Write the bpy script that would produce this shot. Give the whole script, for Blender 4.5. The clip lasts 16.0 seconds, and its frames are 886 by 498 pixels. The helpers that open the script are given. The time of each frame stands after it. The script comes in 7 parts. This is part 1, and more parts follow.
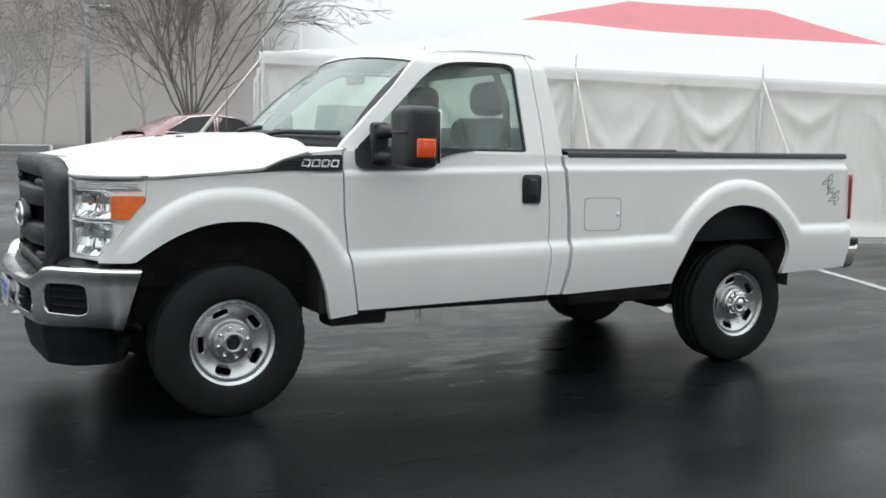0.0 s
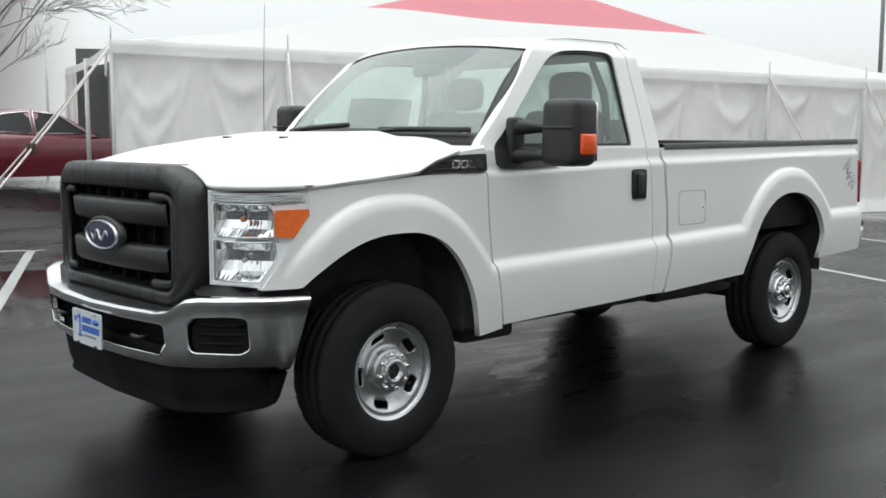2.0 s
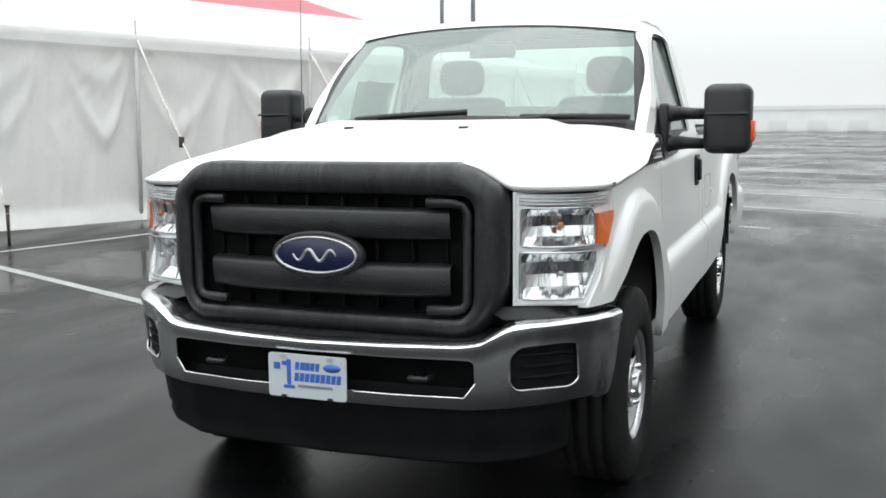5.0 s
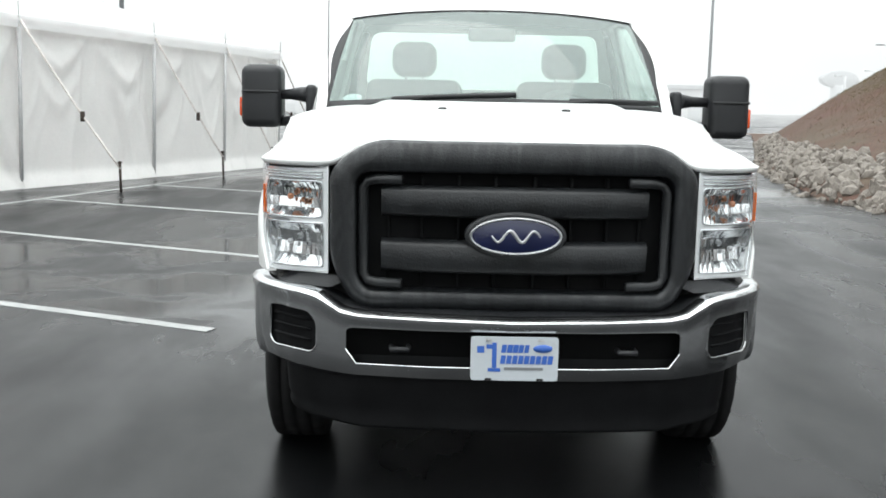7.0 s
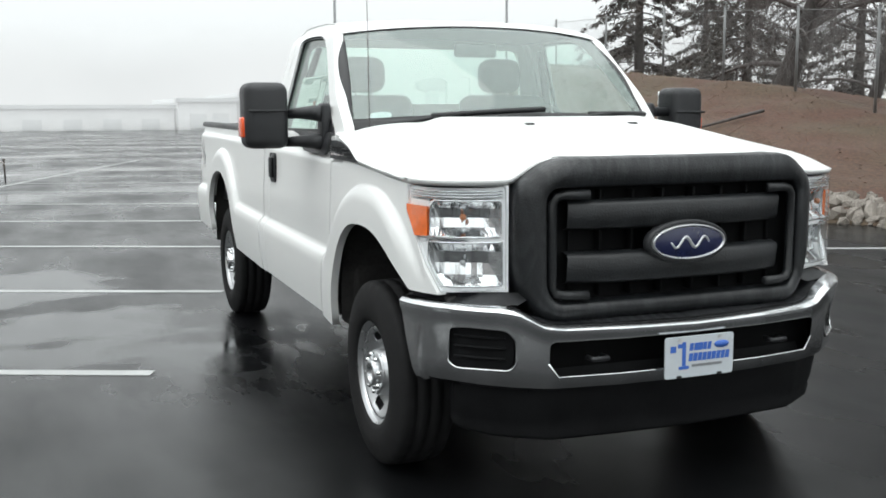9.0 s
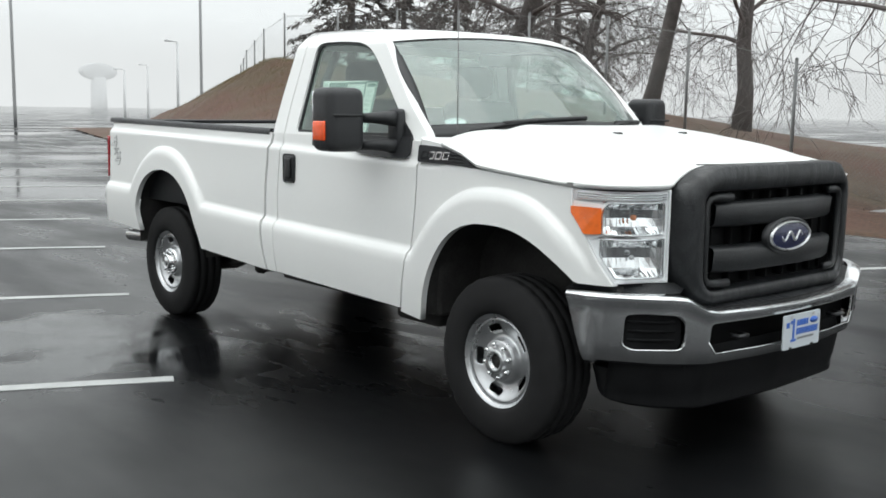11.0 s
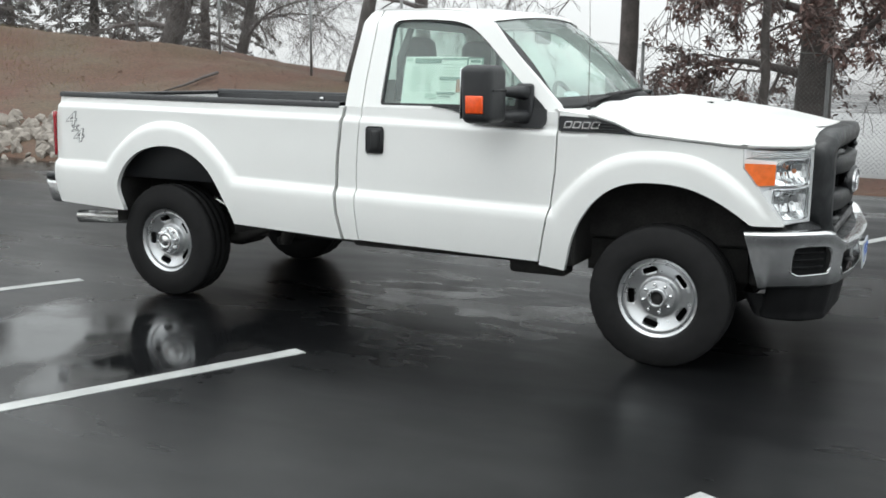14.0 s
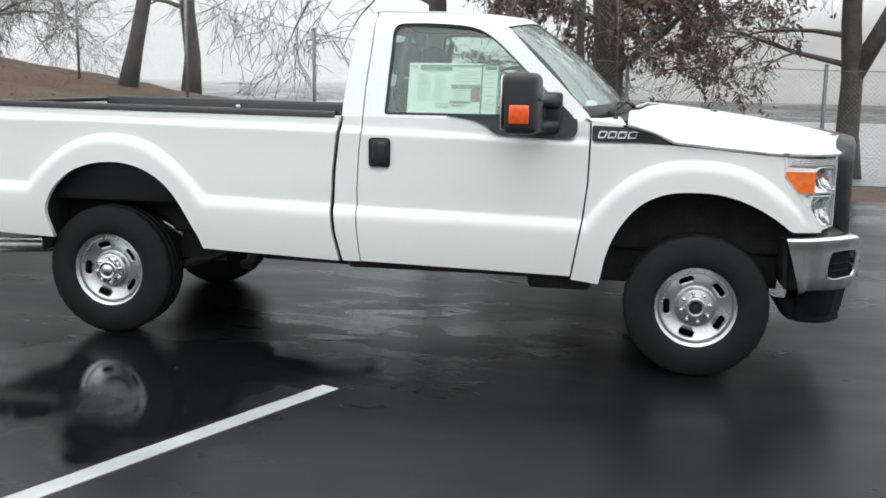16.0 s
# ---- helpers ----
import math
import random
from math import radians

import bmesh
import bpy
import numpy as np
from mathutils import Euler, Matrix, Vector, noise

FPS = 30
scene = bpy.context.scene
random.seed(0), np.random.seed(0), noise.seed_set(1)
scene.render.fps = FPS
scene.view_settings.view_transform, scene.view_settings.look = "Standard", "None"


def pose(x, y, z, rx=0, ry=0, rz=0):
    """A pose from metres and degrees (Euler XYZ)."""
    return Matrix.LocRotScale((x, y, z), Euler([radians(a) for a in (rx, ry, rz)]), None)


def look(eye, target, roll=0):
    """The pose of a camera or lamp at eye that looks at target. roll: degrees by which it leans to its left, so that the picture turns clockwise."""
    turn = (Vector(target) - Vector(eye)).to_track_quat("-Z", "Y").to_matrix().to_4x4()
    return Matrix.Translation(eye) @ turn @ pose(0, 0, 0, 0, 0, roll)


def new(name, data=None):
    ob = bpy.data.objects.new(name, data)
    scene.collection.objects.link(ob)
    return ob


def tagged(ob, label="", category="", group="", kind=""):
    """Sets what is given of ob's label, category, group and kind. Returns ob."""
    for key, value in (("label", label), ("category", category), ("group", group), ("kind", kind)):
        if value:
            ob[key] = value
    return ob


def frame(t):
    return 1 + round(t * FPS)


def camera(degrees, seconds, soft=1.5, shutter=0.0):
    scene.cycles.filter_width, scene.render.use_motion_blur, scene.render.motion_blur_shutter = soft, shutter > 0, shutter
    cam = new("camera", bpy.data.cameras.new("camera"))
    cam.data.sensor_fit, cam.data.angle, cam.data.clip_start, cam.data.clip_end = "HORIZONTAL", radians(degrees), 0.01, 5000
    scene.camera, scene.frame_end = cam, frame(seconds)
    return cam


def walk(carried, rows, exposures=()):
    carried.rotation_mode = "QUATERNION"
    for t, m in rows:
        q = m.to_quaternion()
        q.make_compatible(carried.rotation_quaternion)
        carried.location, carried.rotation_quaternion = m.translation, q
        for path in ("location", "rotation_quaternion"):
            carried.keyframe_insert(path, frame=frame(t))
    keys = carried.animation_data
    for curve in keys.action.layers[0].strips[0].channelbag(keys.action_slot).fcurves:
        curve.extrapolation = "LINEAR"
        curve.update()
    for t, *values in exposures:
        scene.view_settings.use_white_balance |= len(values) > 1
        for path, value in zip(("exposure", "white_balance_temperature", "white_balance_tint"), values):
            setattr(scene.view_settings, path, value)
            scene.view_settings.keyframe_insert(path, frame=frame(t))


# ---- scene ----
cam = camera(47.0, 16.0, soft=1.7)
PATH = [
    (0, (-1.476, -5.95, 1.416), (-0.537, -4.197, 1.21), 1.4),
    (0.5, (-1.844, -5.595, 1.405), (-0.8, -3.902, 1.192), -0.5),
    (1, (-2.209, -5.217, 1.39), (-1.071, -3.586, 1.179), 1.0),
    (1.5, (-2.552, -4.849, 1.427), (-1.314, -3.292, 1.214), 1.1),
    (2, (-2.839, -4.403, 1.426), (-1.499, -2.934, 1.206), 0.1),
    (2.5, (-3.155, -4.001, 1.419), (-1.726, -2.621, 1.194), 0.3),
    (3, (-3.401, -3.609, 1.427), (-1.879, -2.335, 1.183), 0.8),
    (3.5, (-3.589, -3.144, 1.461), (-1.979, -1.985, 1.209), 0.1),
    (6, (-4.265, -0.691, 1.42), (-2.319, -0.306, 1.164), 0.1),
    (6.5, (-4.364, -0.181, 1.397), (-2.394, 0.028, 1.129), 0.4),
    (7, (-4.425, 0.286, 1.442), (-2.446, 0.268, 1.158), 1.1),
    (7.5, (-4.366, 0.83, 1.455), (-2.402, 0.583, 1.175), 1.2),
    (8, (-4.326, 1.353, 1.46), (-2.393, 0.918, 1.184), -0.4),
    (8.5, (-4.218, 1.831, 1.443), (-2.329, 1.234, 1.169), -1.1),
    (9, (-4.056, 2.284, 1.464), (-2.22, 1.534, 1.201), -0.3),
    (11.5, (-3.110, 4.601, 1.532), (-1.699, 3.209, 1.263), 0.4),
    (12, (-2.860, 5.025, 1.513), (-1.539, 3.547, 1.251), -0.2),
    (12.5, (-2.595, 5.389, 1.546), (-1.371, 3.834, 1.255), 0.3),
    (13, (-2.219, 5.727, 1.533), (-1.103, 4.095, 1.234), 0.7),
    (13.5, (-1.828, 6.105, 1.553), (-0.836, 4.395, 1.248), 0.5),
    (14, (-1.377, 6.365, 1.583), (-0.503, 4.599, 1.239), 0.6),
    (14.5, (-0.977, 6.561, 1.548), (-0.232, 4.741, 1.181), 1.5),
    (15, (-0.552, 6.713, 1.580), (0.070, 4.845, 1.224), -1.0),
    (15.5, (-0.062, 6.673, 1.595), (0.419, 4.763, 1.248), -1.8),
    (16, (0.377, 6.562, 1.579), (0.731, 4.621, 1.250), 1.0),
]
walk(cam, [(t, look(eye, target, roll)) for t, eye, target, roll in PATH],
     exposures=[(0, 0.03), (3.0, -0.03), (3.5, 0.03), (6, 0.2), (7.5, 0.35), (8.5, 0.22), (9, 0.1), (11.5, 0.02), (13.5, 0.18), (16, 0.22)])

# ---- sky and light: thick overcast with fog ----
world = bpy.data.worlds.new("overcast")
world.use_nodes = True
scene.world = world
wn, wl = world.node_tree.nodes, world.node_tree.links
sky = wn.new("ShaderNodeTexSky")
sky.sky_type, sky.sun_disc = "NISHITA", False
sky.sun_elevation, sky.sun_rotation = radians(50), radians(200)
grey_sky = wn.new("ShaderNodeHueSaturation")
grey_sky.inputs["Saturation"].default_value, grey_sky.inputs["Value"].default_value = 0.08, 0.035
wl.new(sky.outputs["Color"], grey_sky.inputs["Color"])
geo = wn.new("ShaderNodeTexCoord")
sep = wn.new("ShaderNodeSeparateXYZ")
wl.new(geo.outputs["Generated"], sep.inputs[0])
ramp = wn.new("ShaderNodeValToRGB")
ramp.color_ramp.elements[0].position, ramp.color_ramp.elements[0].color = 0.0, (0.845, 0.90, 0.91, 1)
ramp.color_ramp.elements[1].position, ramp.color_ramp.elements[1].color = 1.0, (1.76, 1.87, 1.89, 1)
low = ramp.color_ramp.elements.new(0.14)
low.color = (0.96, 1.015, 1.025, 1)
mid = ramp.color_ramp.elements.new(0.45)
mid.color = (1.335, 1.41, 1.425, 1)
wl.new(sep.outputs["Z"], ramp.inputs[0])
both = wn.new("ShaderNodeMix")
both.data_type, both.blend_type = "RGBA", "ADD"
both.inputs["Factor"].default_value = 0.10
wl.new(ramp.outputs["Color"], both.inputs["A"])
wl.new(grey_sky.outputs["Color"], both.inputs["B"])
wl.new(both.outputs["Result"], wn["Background"].inputs["Color"])
wn["Background"].inputs["Strength"].default_value = 1.0

sun = new("sun", bpy.data.lights.new("sun", "SUN"))
sun.data.energy, sun.data.angle, sun.data.color = 1.1, radians(60), (1.0, 0.99, 0.97)
sun.matrix_world = look((0, 3, 20), (1.0, 0.0, 0))
scene.view_settings.exposure = 0.0


# ---- materials ----
def material(name, colour, rough=0.5, metal=0.0, vary=0.08, scale=6.0, bump=0.0, bump_scale=60.0, coat=0.0, second=None, mix=0.5, grime=0.0, spec=0.5):
    """A surface with colour and gloss that vary at two scales and a fine relief. second: another colour, in patches."""
    m = bpy.data.materials.new(name)
    m.use_nodes = True
    n, l = m.node_tree.nodes, m.node_tree.links
    p = n["Principled BSDF"]
    place = n.new("ShaderNodeTexCoord")
    big = n.new("ShaderNodeTexNoise")
    big.inputs["Scale"].default_value, big.inputs["Detail"].default_value = scale, 6
    fine = n.new("ShaderNodeTexNoise")
    fine.inputs["Scale"].default_value, fine.inputs["Detail"].default_value = bump_scale, 4
    for t in (big, fine):
        l.new(place.outputs["Object"], t.inputs["Vector"])
    ramp = n.new("ShaderNodeValToRGB")
    a = second or tuple(c * (1 - vary) for c in colour)
    b = colour if second else tuple(min(1, c * (1 + vary)) for c in colour)
    ramp.color_ramp.elements[0].color, ramp.color_ramp.elements[1].color = (*a, 1), (*b, 1)
    ramp.color_ramp.elements[0].position, ramp.color_ramp.elements[1].position = mix - 0.18, mix + 0.18
    l.new(big.outputs["Fac"], ramp.inputs[0])
    speck = n.new("ShaderNodeMix")
    speck.data_type, speck.blend_type = "RGBA", "MULTIPLY"
    speck.inputs["Factor"].default_value = 0.25 + grime
    l.new(ramp.outputs["Color"], speck.inputs["A"])
    tone = n.new("ShaderNodeMapRange")
    tone.inputs["From Min"].default_value, tone.inputs["From Max"].default_value = 0.3, 0.6
    tone.inputs["To Min"].default_value = 1 - 3 * vary
    l.new(fine.outputs["Fac"], tone.inputs["Value"])
    l.new(tone.outputs["Result"], speck.inputs["B"])
    l.new(speck.outputs["Result"], p.inputs["Base Color"])
    gloss = n.new("ShaderNodeMapRange")
    gloss.inputs["To Min"].default_value, gloss.inputs["To Max"].default_value = max(0.02, rough * 0.75), min(1, rough * 1.25)
    l.new(big.outputs["Fac"], gloss.inputs["Value"])
    l.new(gloss.outputs["Result"], p.inputs["Roughness"])
    p.inputs["Metallic"].default_value, p.inputs["Coat Weight"].default_value = metal, coat
    p.inputs["Coat Roughness"].default_value, p.inputs["Specular IOR Level"].default_value = 0.04, spec
    if bump:
        b = n.new("ShaderNodeBump")
        b.inputs["Strength"].default_value, b.inputs["Distance"].default_value = bump, 0.01
        l.new(fine.outputs["Fac"], b.inputs["Height"])
        l.new(b.outputs["Normal"], p.inputs["Normal"])
    return m


def pane(name, tint, haze=0.0, ior=1.5, veil=(0.8, 0.85, 0.83)):
    """Clear sheet glass: it lets light through straight, mirrors by its Fresnel, and can carry a film of mist."""
    m = bpy.data.materials.new(name)
    m.use_nodes = True
    n, l = m.node_tree.nodes, m.node_tree.links
    n.remove(n["Principled BSDF"])
    clear, mirror, film = n.new("ShaderNodeBsdfTransparent"), n.new("ShaderNodeBsdfGlossy"), n.new("ShaderNodeBsdfDiffuse")
    clear.inputs["Color"].default_value = (*tint, 1)
    mirror.inputs["Roughness"].default_value = 0.02
    film.inputs["Color"].default_value = (*veil, 1)
    facing, rise, fres = n.new("ShaderNodeLayerWeight"), n.new("ShaderNodeMath"), n.new("ShaderNodeMath")
    facing.inputs["Blend"].default_value = 0.5
    rise.operation, fres.operation = "POWER", "MULTIPLY_ADD"
    rise.inputs[1].default_value = 4.6
    plain = 1.8 * ((ior - 1) / (ior + 1)) ** 2
    fres.inputs[1].default_value, fres.inputs[2].default_value = 0.95 - plain, plain
    l.new(facing.outputs["Facing"], rise.inputs[0])
    l.new(rise.outputs[0], fres.inputs[0])
    mist, both = n.new("ShaderNodeMixShader"), n.new("ShaderNodeMixShader")
    drops = n.new("ShaderNodeTexNoise")
    drops.inputs["Scale"].default_value, drops.inputs["Detail"].default_value = 40, 2
    place = n.new("ShaderNodeTexCoord")
    l.new(place.outputs["Object"], drops.inputs["Vector"])
    amount = n.new("ShaderNodeMapRange")
    amount.inputs["From Min"].default_value, amount.inputs["From Max"].default_value = 0.3, 0.7
    amount.inputs["To Min"].default_value, amount.inputs["To Max"].default_value = haze * 0.97, haze * 1.03
    l.new(drops.outputs["Fac"], amount.inputs["Value"])
    l.new(amount.outputs["Result"], mist.inputs[0])
    l.new(clear.outputs[0], mist.inputs[1])
    l.new(film.outputs[0], mist.inputs[2])
    l.new(fres.outputs[0], both.inputs[0])
    l.new(mist.outputs[0], both.inputs[1])
    l.new(mirror.outputs[0], both.inputs[2])
    l.new(both.outputs[0], n["Material Output"].inputs["Surface"])
    return m


def wet_asphalt():
    """Dark asphalt under a film of rain: damp grain, and smooth puddles in shallow hollows."""
    m = bpy.data.materials.new("wet_asphalt")
    m.use_nodes = True
    n, l = m.node_tree.nodes, m.node_tree.links
    p = n["Principled BSDF"]
    place = n.new("ShaderNodeTexCoord")

    def field(scale, detail, stretch=(1, 1, 1)):
        mp = n.new("ShaderNodeMapping")
        mp.inputs["Scale"].default_value = stretch
        l.new(place.outputs["Object"], mp.inputs["Vector"])
        t = n.new("ShaderNodeTexNoise")
        t.inputs["Scale"].default_value, t.inputs["Detail"].default_value = scale, detail
        l.new(mp.outputs[0], t.inputs["Vector"])
        return t.outputs["Fac"]

    def span(value, a, b, c, d):
        r = n.new("ShaderNodeMapRange")
        for key, v in zip(("From Min", "From Max", "To Min", "To Max"), (a, b, c, d)):
            r.inputs[key].default_value = v
        l.new(value, r.inputs["Value"])
        return r.outputs["Result"]

    ragged = field(1.6, 6, (1.0, 0.8, 1))

    def pool(x, y, r, soft):
        """One standing puddle with a ragged edge."""
        far = n.new("ShaderNodeVectorMath")
        far.operation = "DISTANCE"
        l.new(place.outputs["Object"], far.inputs[0])
        far.inputs[1].default_value = (x, y, 0)
        torn = n.new("ShaderNodeMath")
        torn.operation = "MULTIPLY_ADD"
        l.new(ragged, torn.inputs[0])
        torn.inputs[1].default_value = 1.9
        l.new(far.outputs["Value"], torn.inputs[2])
        return span(torn.outputs[0], r + 0.95 - soft, r + 0.95, 1, 0)

    away = n.new("ShaderNodeVectorMath")
    away.operation = "DISTANCE"
    l.new(place.outputs["Object"], away.inputs[0])
    away.inputs[1].default_value = (1.7, 0, 0)
    open_lot = n.new("ShaderNodeMath")
    open_lot.operation = "MULTIPLY"
    l.new(span(field(0.22, 5, (1.0, 0.8, 1)), 0.46, 0.64, 0, 1), open_lot.inputs[0])
    l.new(span(away.outputs["Value"], 6.0, 9.0, 0, 1), open_lot.inputs[1])
    puddle = open_lot.outputs[0]
    for spot in POOLS:
        most = n.new("ShaderNodeMath")
        most.operation = "MAXIMUM"
        l.new(puddle, most.inputs[0])
        l.new(pool(*spot), most.inputs[1])
        puddle = most.outputs[0]
    # Thin streaks of standing water that ran out from under the body.
    near = n.new("ShaderNodeVectorMath")
    near.operation = "DISTANCE"
    l.new(place.outputs["Object"], near.inputs[0])
    near.inputs[1].default_value = (1.7, 0.5, 0)
    runs = n.new("ShaderNodeMath")
    runs.operation = "MULTIPLY"
    l.new(span(field(2.4, 9, (0.7, 2.0, 1)), 0.48, 0.62, 0, 0.62), runs.inputs[0])
    l.new(span(near.outputs["Value"], 0.6, 1.7, 1, 0), runs.inputs[1])
    most = n.new("ShaderNodeMath")
    most.operation = "MAXIMUM"
    l.new(puddle, most.inputs[0])
    l.new(runs.outputs[0], most.inputs[1])
    puddle = most.outputs[0]
    wear = field(0.12, 7)
    grain = field(160, 3)
    base = n.new("ShaderNodeValToRGB")
    base.color_ramp.elements[0].position, base.color_ramp.elements[1].position = 0.35, 0.65
    base.color_ramp.elements[0].color, base.color_ramp.elements[1].color = (0.0042, 0.0045, 0.005, 1), (0.0095, 0.010, 0.0107, 1)
    l.new(wear, base.inputs[0])
    stone = n.new("ShaderNodeMix")
    stone.data_type, stone.blend_type = "RGBA", "MULTIPLY"
    stone.inputs["Factor"].default_value = 0.8
    l.new(base.outputs["Color"], stone.inputs["A"])
    l.new(span(grain, 0.3, 0.7, 0.6, 1.5), stone.inputs["B"])
    damp = n.new("ShaderNodeMath")
    damp.operation = "MULTIPLY"
    l.new(span(field(0.8, 5, (0.45, 1.5, 1)), 0.35, 0.62, 0.25, 0.42), damp.inputs[0])
    l.new(span(puddle, 0, 1, 1, 0.18), damp.inputs[1])
    film = span(puddle, 0, 1, 0.235, 0.29)
    # A newer, blacker seal coat on the bank side, with the truck's shade painted in round the nose; wavering edge.
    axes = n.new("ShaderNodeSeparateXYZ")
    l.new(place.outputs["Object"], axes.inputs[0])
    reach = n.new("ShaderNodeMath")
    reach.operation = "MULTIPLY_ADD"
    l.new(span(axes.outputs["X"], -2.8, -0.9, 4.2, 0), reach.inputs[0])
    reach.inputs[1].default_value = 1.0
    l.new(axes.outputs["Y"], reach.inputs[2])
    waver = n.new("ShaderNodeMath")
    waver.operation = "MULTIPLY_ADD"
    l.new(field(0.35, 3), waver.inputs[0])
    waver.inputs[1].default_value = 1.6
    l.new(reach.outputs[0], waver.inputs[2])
    sealed_and_shaded = span(waver.outputs[0], 0.3, 2.7, 0.45, 1.0)
    even = n.new("ShaderNodeMath")
    even.operation = "MULTIPLY"
    l.new(damp.outputs[0], even.inputs[0])
    l.new(span(waver.outputs[0], 0.3, 2.7, 0.92, 1.0), even.inputs[1])
    l.new(even.outputs[0], p.inputs["Roughness"])
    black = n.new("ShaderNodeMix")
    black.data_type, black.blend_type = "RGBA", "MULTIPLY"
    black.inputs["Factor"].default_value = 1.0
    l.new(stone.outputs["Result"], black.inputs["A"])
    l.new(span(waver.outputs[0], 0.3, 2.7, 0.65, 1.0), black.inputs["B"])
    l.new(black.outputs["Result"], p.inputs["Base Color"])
    coat = n.new("ShaderNodeMath")
    coat.operation = "MULTIPLY"
    l.new(film, coat.inputs[0])
    l.new(sealed_and_shaded, coat.inputs[1])
    film = coat.outputs[0]
    mottle = n.new("ShaderNodeMath")
    mottle.operation = "MULTIPLY"
    l.new(span(field(2.3, 8, (0.8, 1.2, 1)), 0.34, 0.66, 0.84, 1.16), mottle.inputs[0])
    l.new(film, mottle.inputs[1])
    l.new(mottle.outputs[0], p.inputs["Specular IOR Level"])
    b = n.new("ShaderNodeBump")
    b.inputs["Distance"].default_value = 0.004
    l.new(span(puddle, 0, 1, 0.16, 0.02), b.inputs["Strength"])
    l.new(grain, b.inputs["Height"])
    l.new(b.outputs["Normal"], p.inputs["Normal"])
    return m


POOLS = ((2.3, 1.45, 0.55, 0.35), (2.5, 2.4, 0.55, 0.30), (3.4, 2.0, 0.85, 0.35), (0.9, 5.4, 1.5, 0.5), (2.6, 6.4, 1.5, 0.5), (-0.4, 3.9, 0.9, 0.4), (5.2, 2.4, 0.9, 0.4), (4.7, 4.7, 1.3, 0.6), (3.3, 3.7, 0.8, 0.5))
ASPHALT = wet_asphalt()
PAINT_LINE = material("white_line_paint", (0.36, 0.37, 0.365), 0.35, vary=0.18, scale=3, bump=0.2, bump_scale=90)
WHITE = material("white_car_paint", (0.80, 0.808, 0.795), 0.34, vary=0.01, scale=2, coat=0.3, spec=0.5)
BLACK_PLASTIC = material("black_moulded_plastic", (0.016, 0.017, 0.019), 0.44, vary=0.15, scale=9, bump=0.25, bump_scale=350)
FIN = material("dull_black_grille_fins", (0.0045, 0.0047, 0.005), 0.6, vary=0.2, scale=9, spec=0.08)
GRILLE_PLASTIC = material("charcoal_grille_plastic", (0.0125, 0.014, 0.0155), 0.44, vary=0.45, scale=11, bump=0.2, bump_scale=120)
DARK = material("dark_underbody", (0.042, 0.041, 0.040), 0.75, vary=0.3, scale=8, spec=0.25)
DAM = material("dull_black_air_dam", (0.0085, 0.0088, 0.0095), 0.6, vary=0.2, scale=9, spec=0.10)
RUBBER = material("tyre_rubber", (0.0175, 0.0175, 0.018), 0.72, vary=0.15, scale=20, bump=0.2, bump_scale=180, spec=0.13)
SEAL = material("black_rubber_seal", (0.015, 0.016, 0.017), 0.5, vary=0.1)
CHROME = material("chrome", (0.78, 0.79, 0.80), 0.07, 1.0, vary=0.03, scale=5)


def streaked_plastic():
    """Moulded plastic with rain running down it: glossy streaks between dull patches."""
    m = material("wet_charcoal_grille_plastic", (0.012, 0.0135, 0.0152), 0.44, vary=0.3, scale=9, bump=0.2, bump_scale=120)
    n, l = m.node_tree.nodes, m.node_tree.links
    place, mp, run = n.new("ShaderNodeTexCoord"), n.new("ShaderNodeMapping"), n.new("ShaderNodeTexNoise")
    mp.inputs["Scale"].default_value = (0.5, 1.0, 0.35)
    run.inputs["Scale"].default_value, run.inputs["Detail"].default_value, run.inputs["Distortion"].default_value = 20, 6, 1.2
    l.new(place.outputs["Object"], mp.inputs["Vector"])
    l.new(mp.outputs[0], run.inputs["Vector"])
    for key, a, b in (("Roughness", 0.48, 0.32), ("Specular IOR Level", 0.42, 0.62)):
        r = n.new("ShaderNodeMapRange")
        for k, v in zip(("From Min", "From Max", "To Min", "To Max"), (0.42, 0.72, a, b)):
            r.inputs[k].default_value = v
        l.new(run.outputs["Fac"], r.inputs["Value"])
        l.new(r.outputs["Result"], n["Principled BSDF"].inputs[key])
    return m


WET_GRILLE = streaked_plastic()
BUMPER_CHROME = material("wet_bumper_chrome", (0.66, 0.67, 0.68), 0.18, 1.0, vary=0.06, scale=9, bump=0.02, bump_scale=160)
STEEL = material("silver_painted_steel", (0.56, 0.57, 0.58), 0.29, 0.9, vary=0.04, scale=18)
PIPE = material("exhaust_steel", (0.55, 0.55, 0.54), 0.25, 1.0, vary=0.12, scale=14)
ORANGE = material("amber_lens", (0.90, 0.175, 0.03), 0.12, vary=0.08, scale=30, coat=0.6)
MARKER = material("amber_mirror_marker", (0.9, 0.10, 0.015), 0.18, vary=0.1, scale=40, coat=0.5)
RED_LENS = material("red_tail_lens", (0.32, 0.01, 0.018), 0.12, vary=0.1, scale=20, coat=0.8)
CLOTH = material("grey_seat_cloth", (0.13, 0.135, 0.135), 0.9, vary=0.12, scale=30, bump=0.2, bump_scale=300)
TRIM = material("grey_cabin_trim_tent_shade", (0.09, 0.095, 0.095), 0.7, vary=0.08, scale=10)
BLUE = material("deep_blue_enamel", (0.007, 0.011, 0.05), 0.2, vary=0.1, coat=0.4)
PLATE_WHITE = material("white_plate_enamel", (0.56, 0.60, 0.63), 0.3, vary=0.02, scale=12)
PLATE_BLUE = material("blue_plate_print", (0.05, 0.14, 0.50), 0.35, vary=0.05)
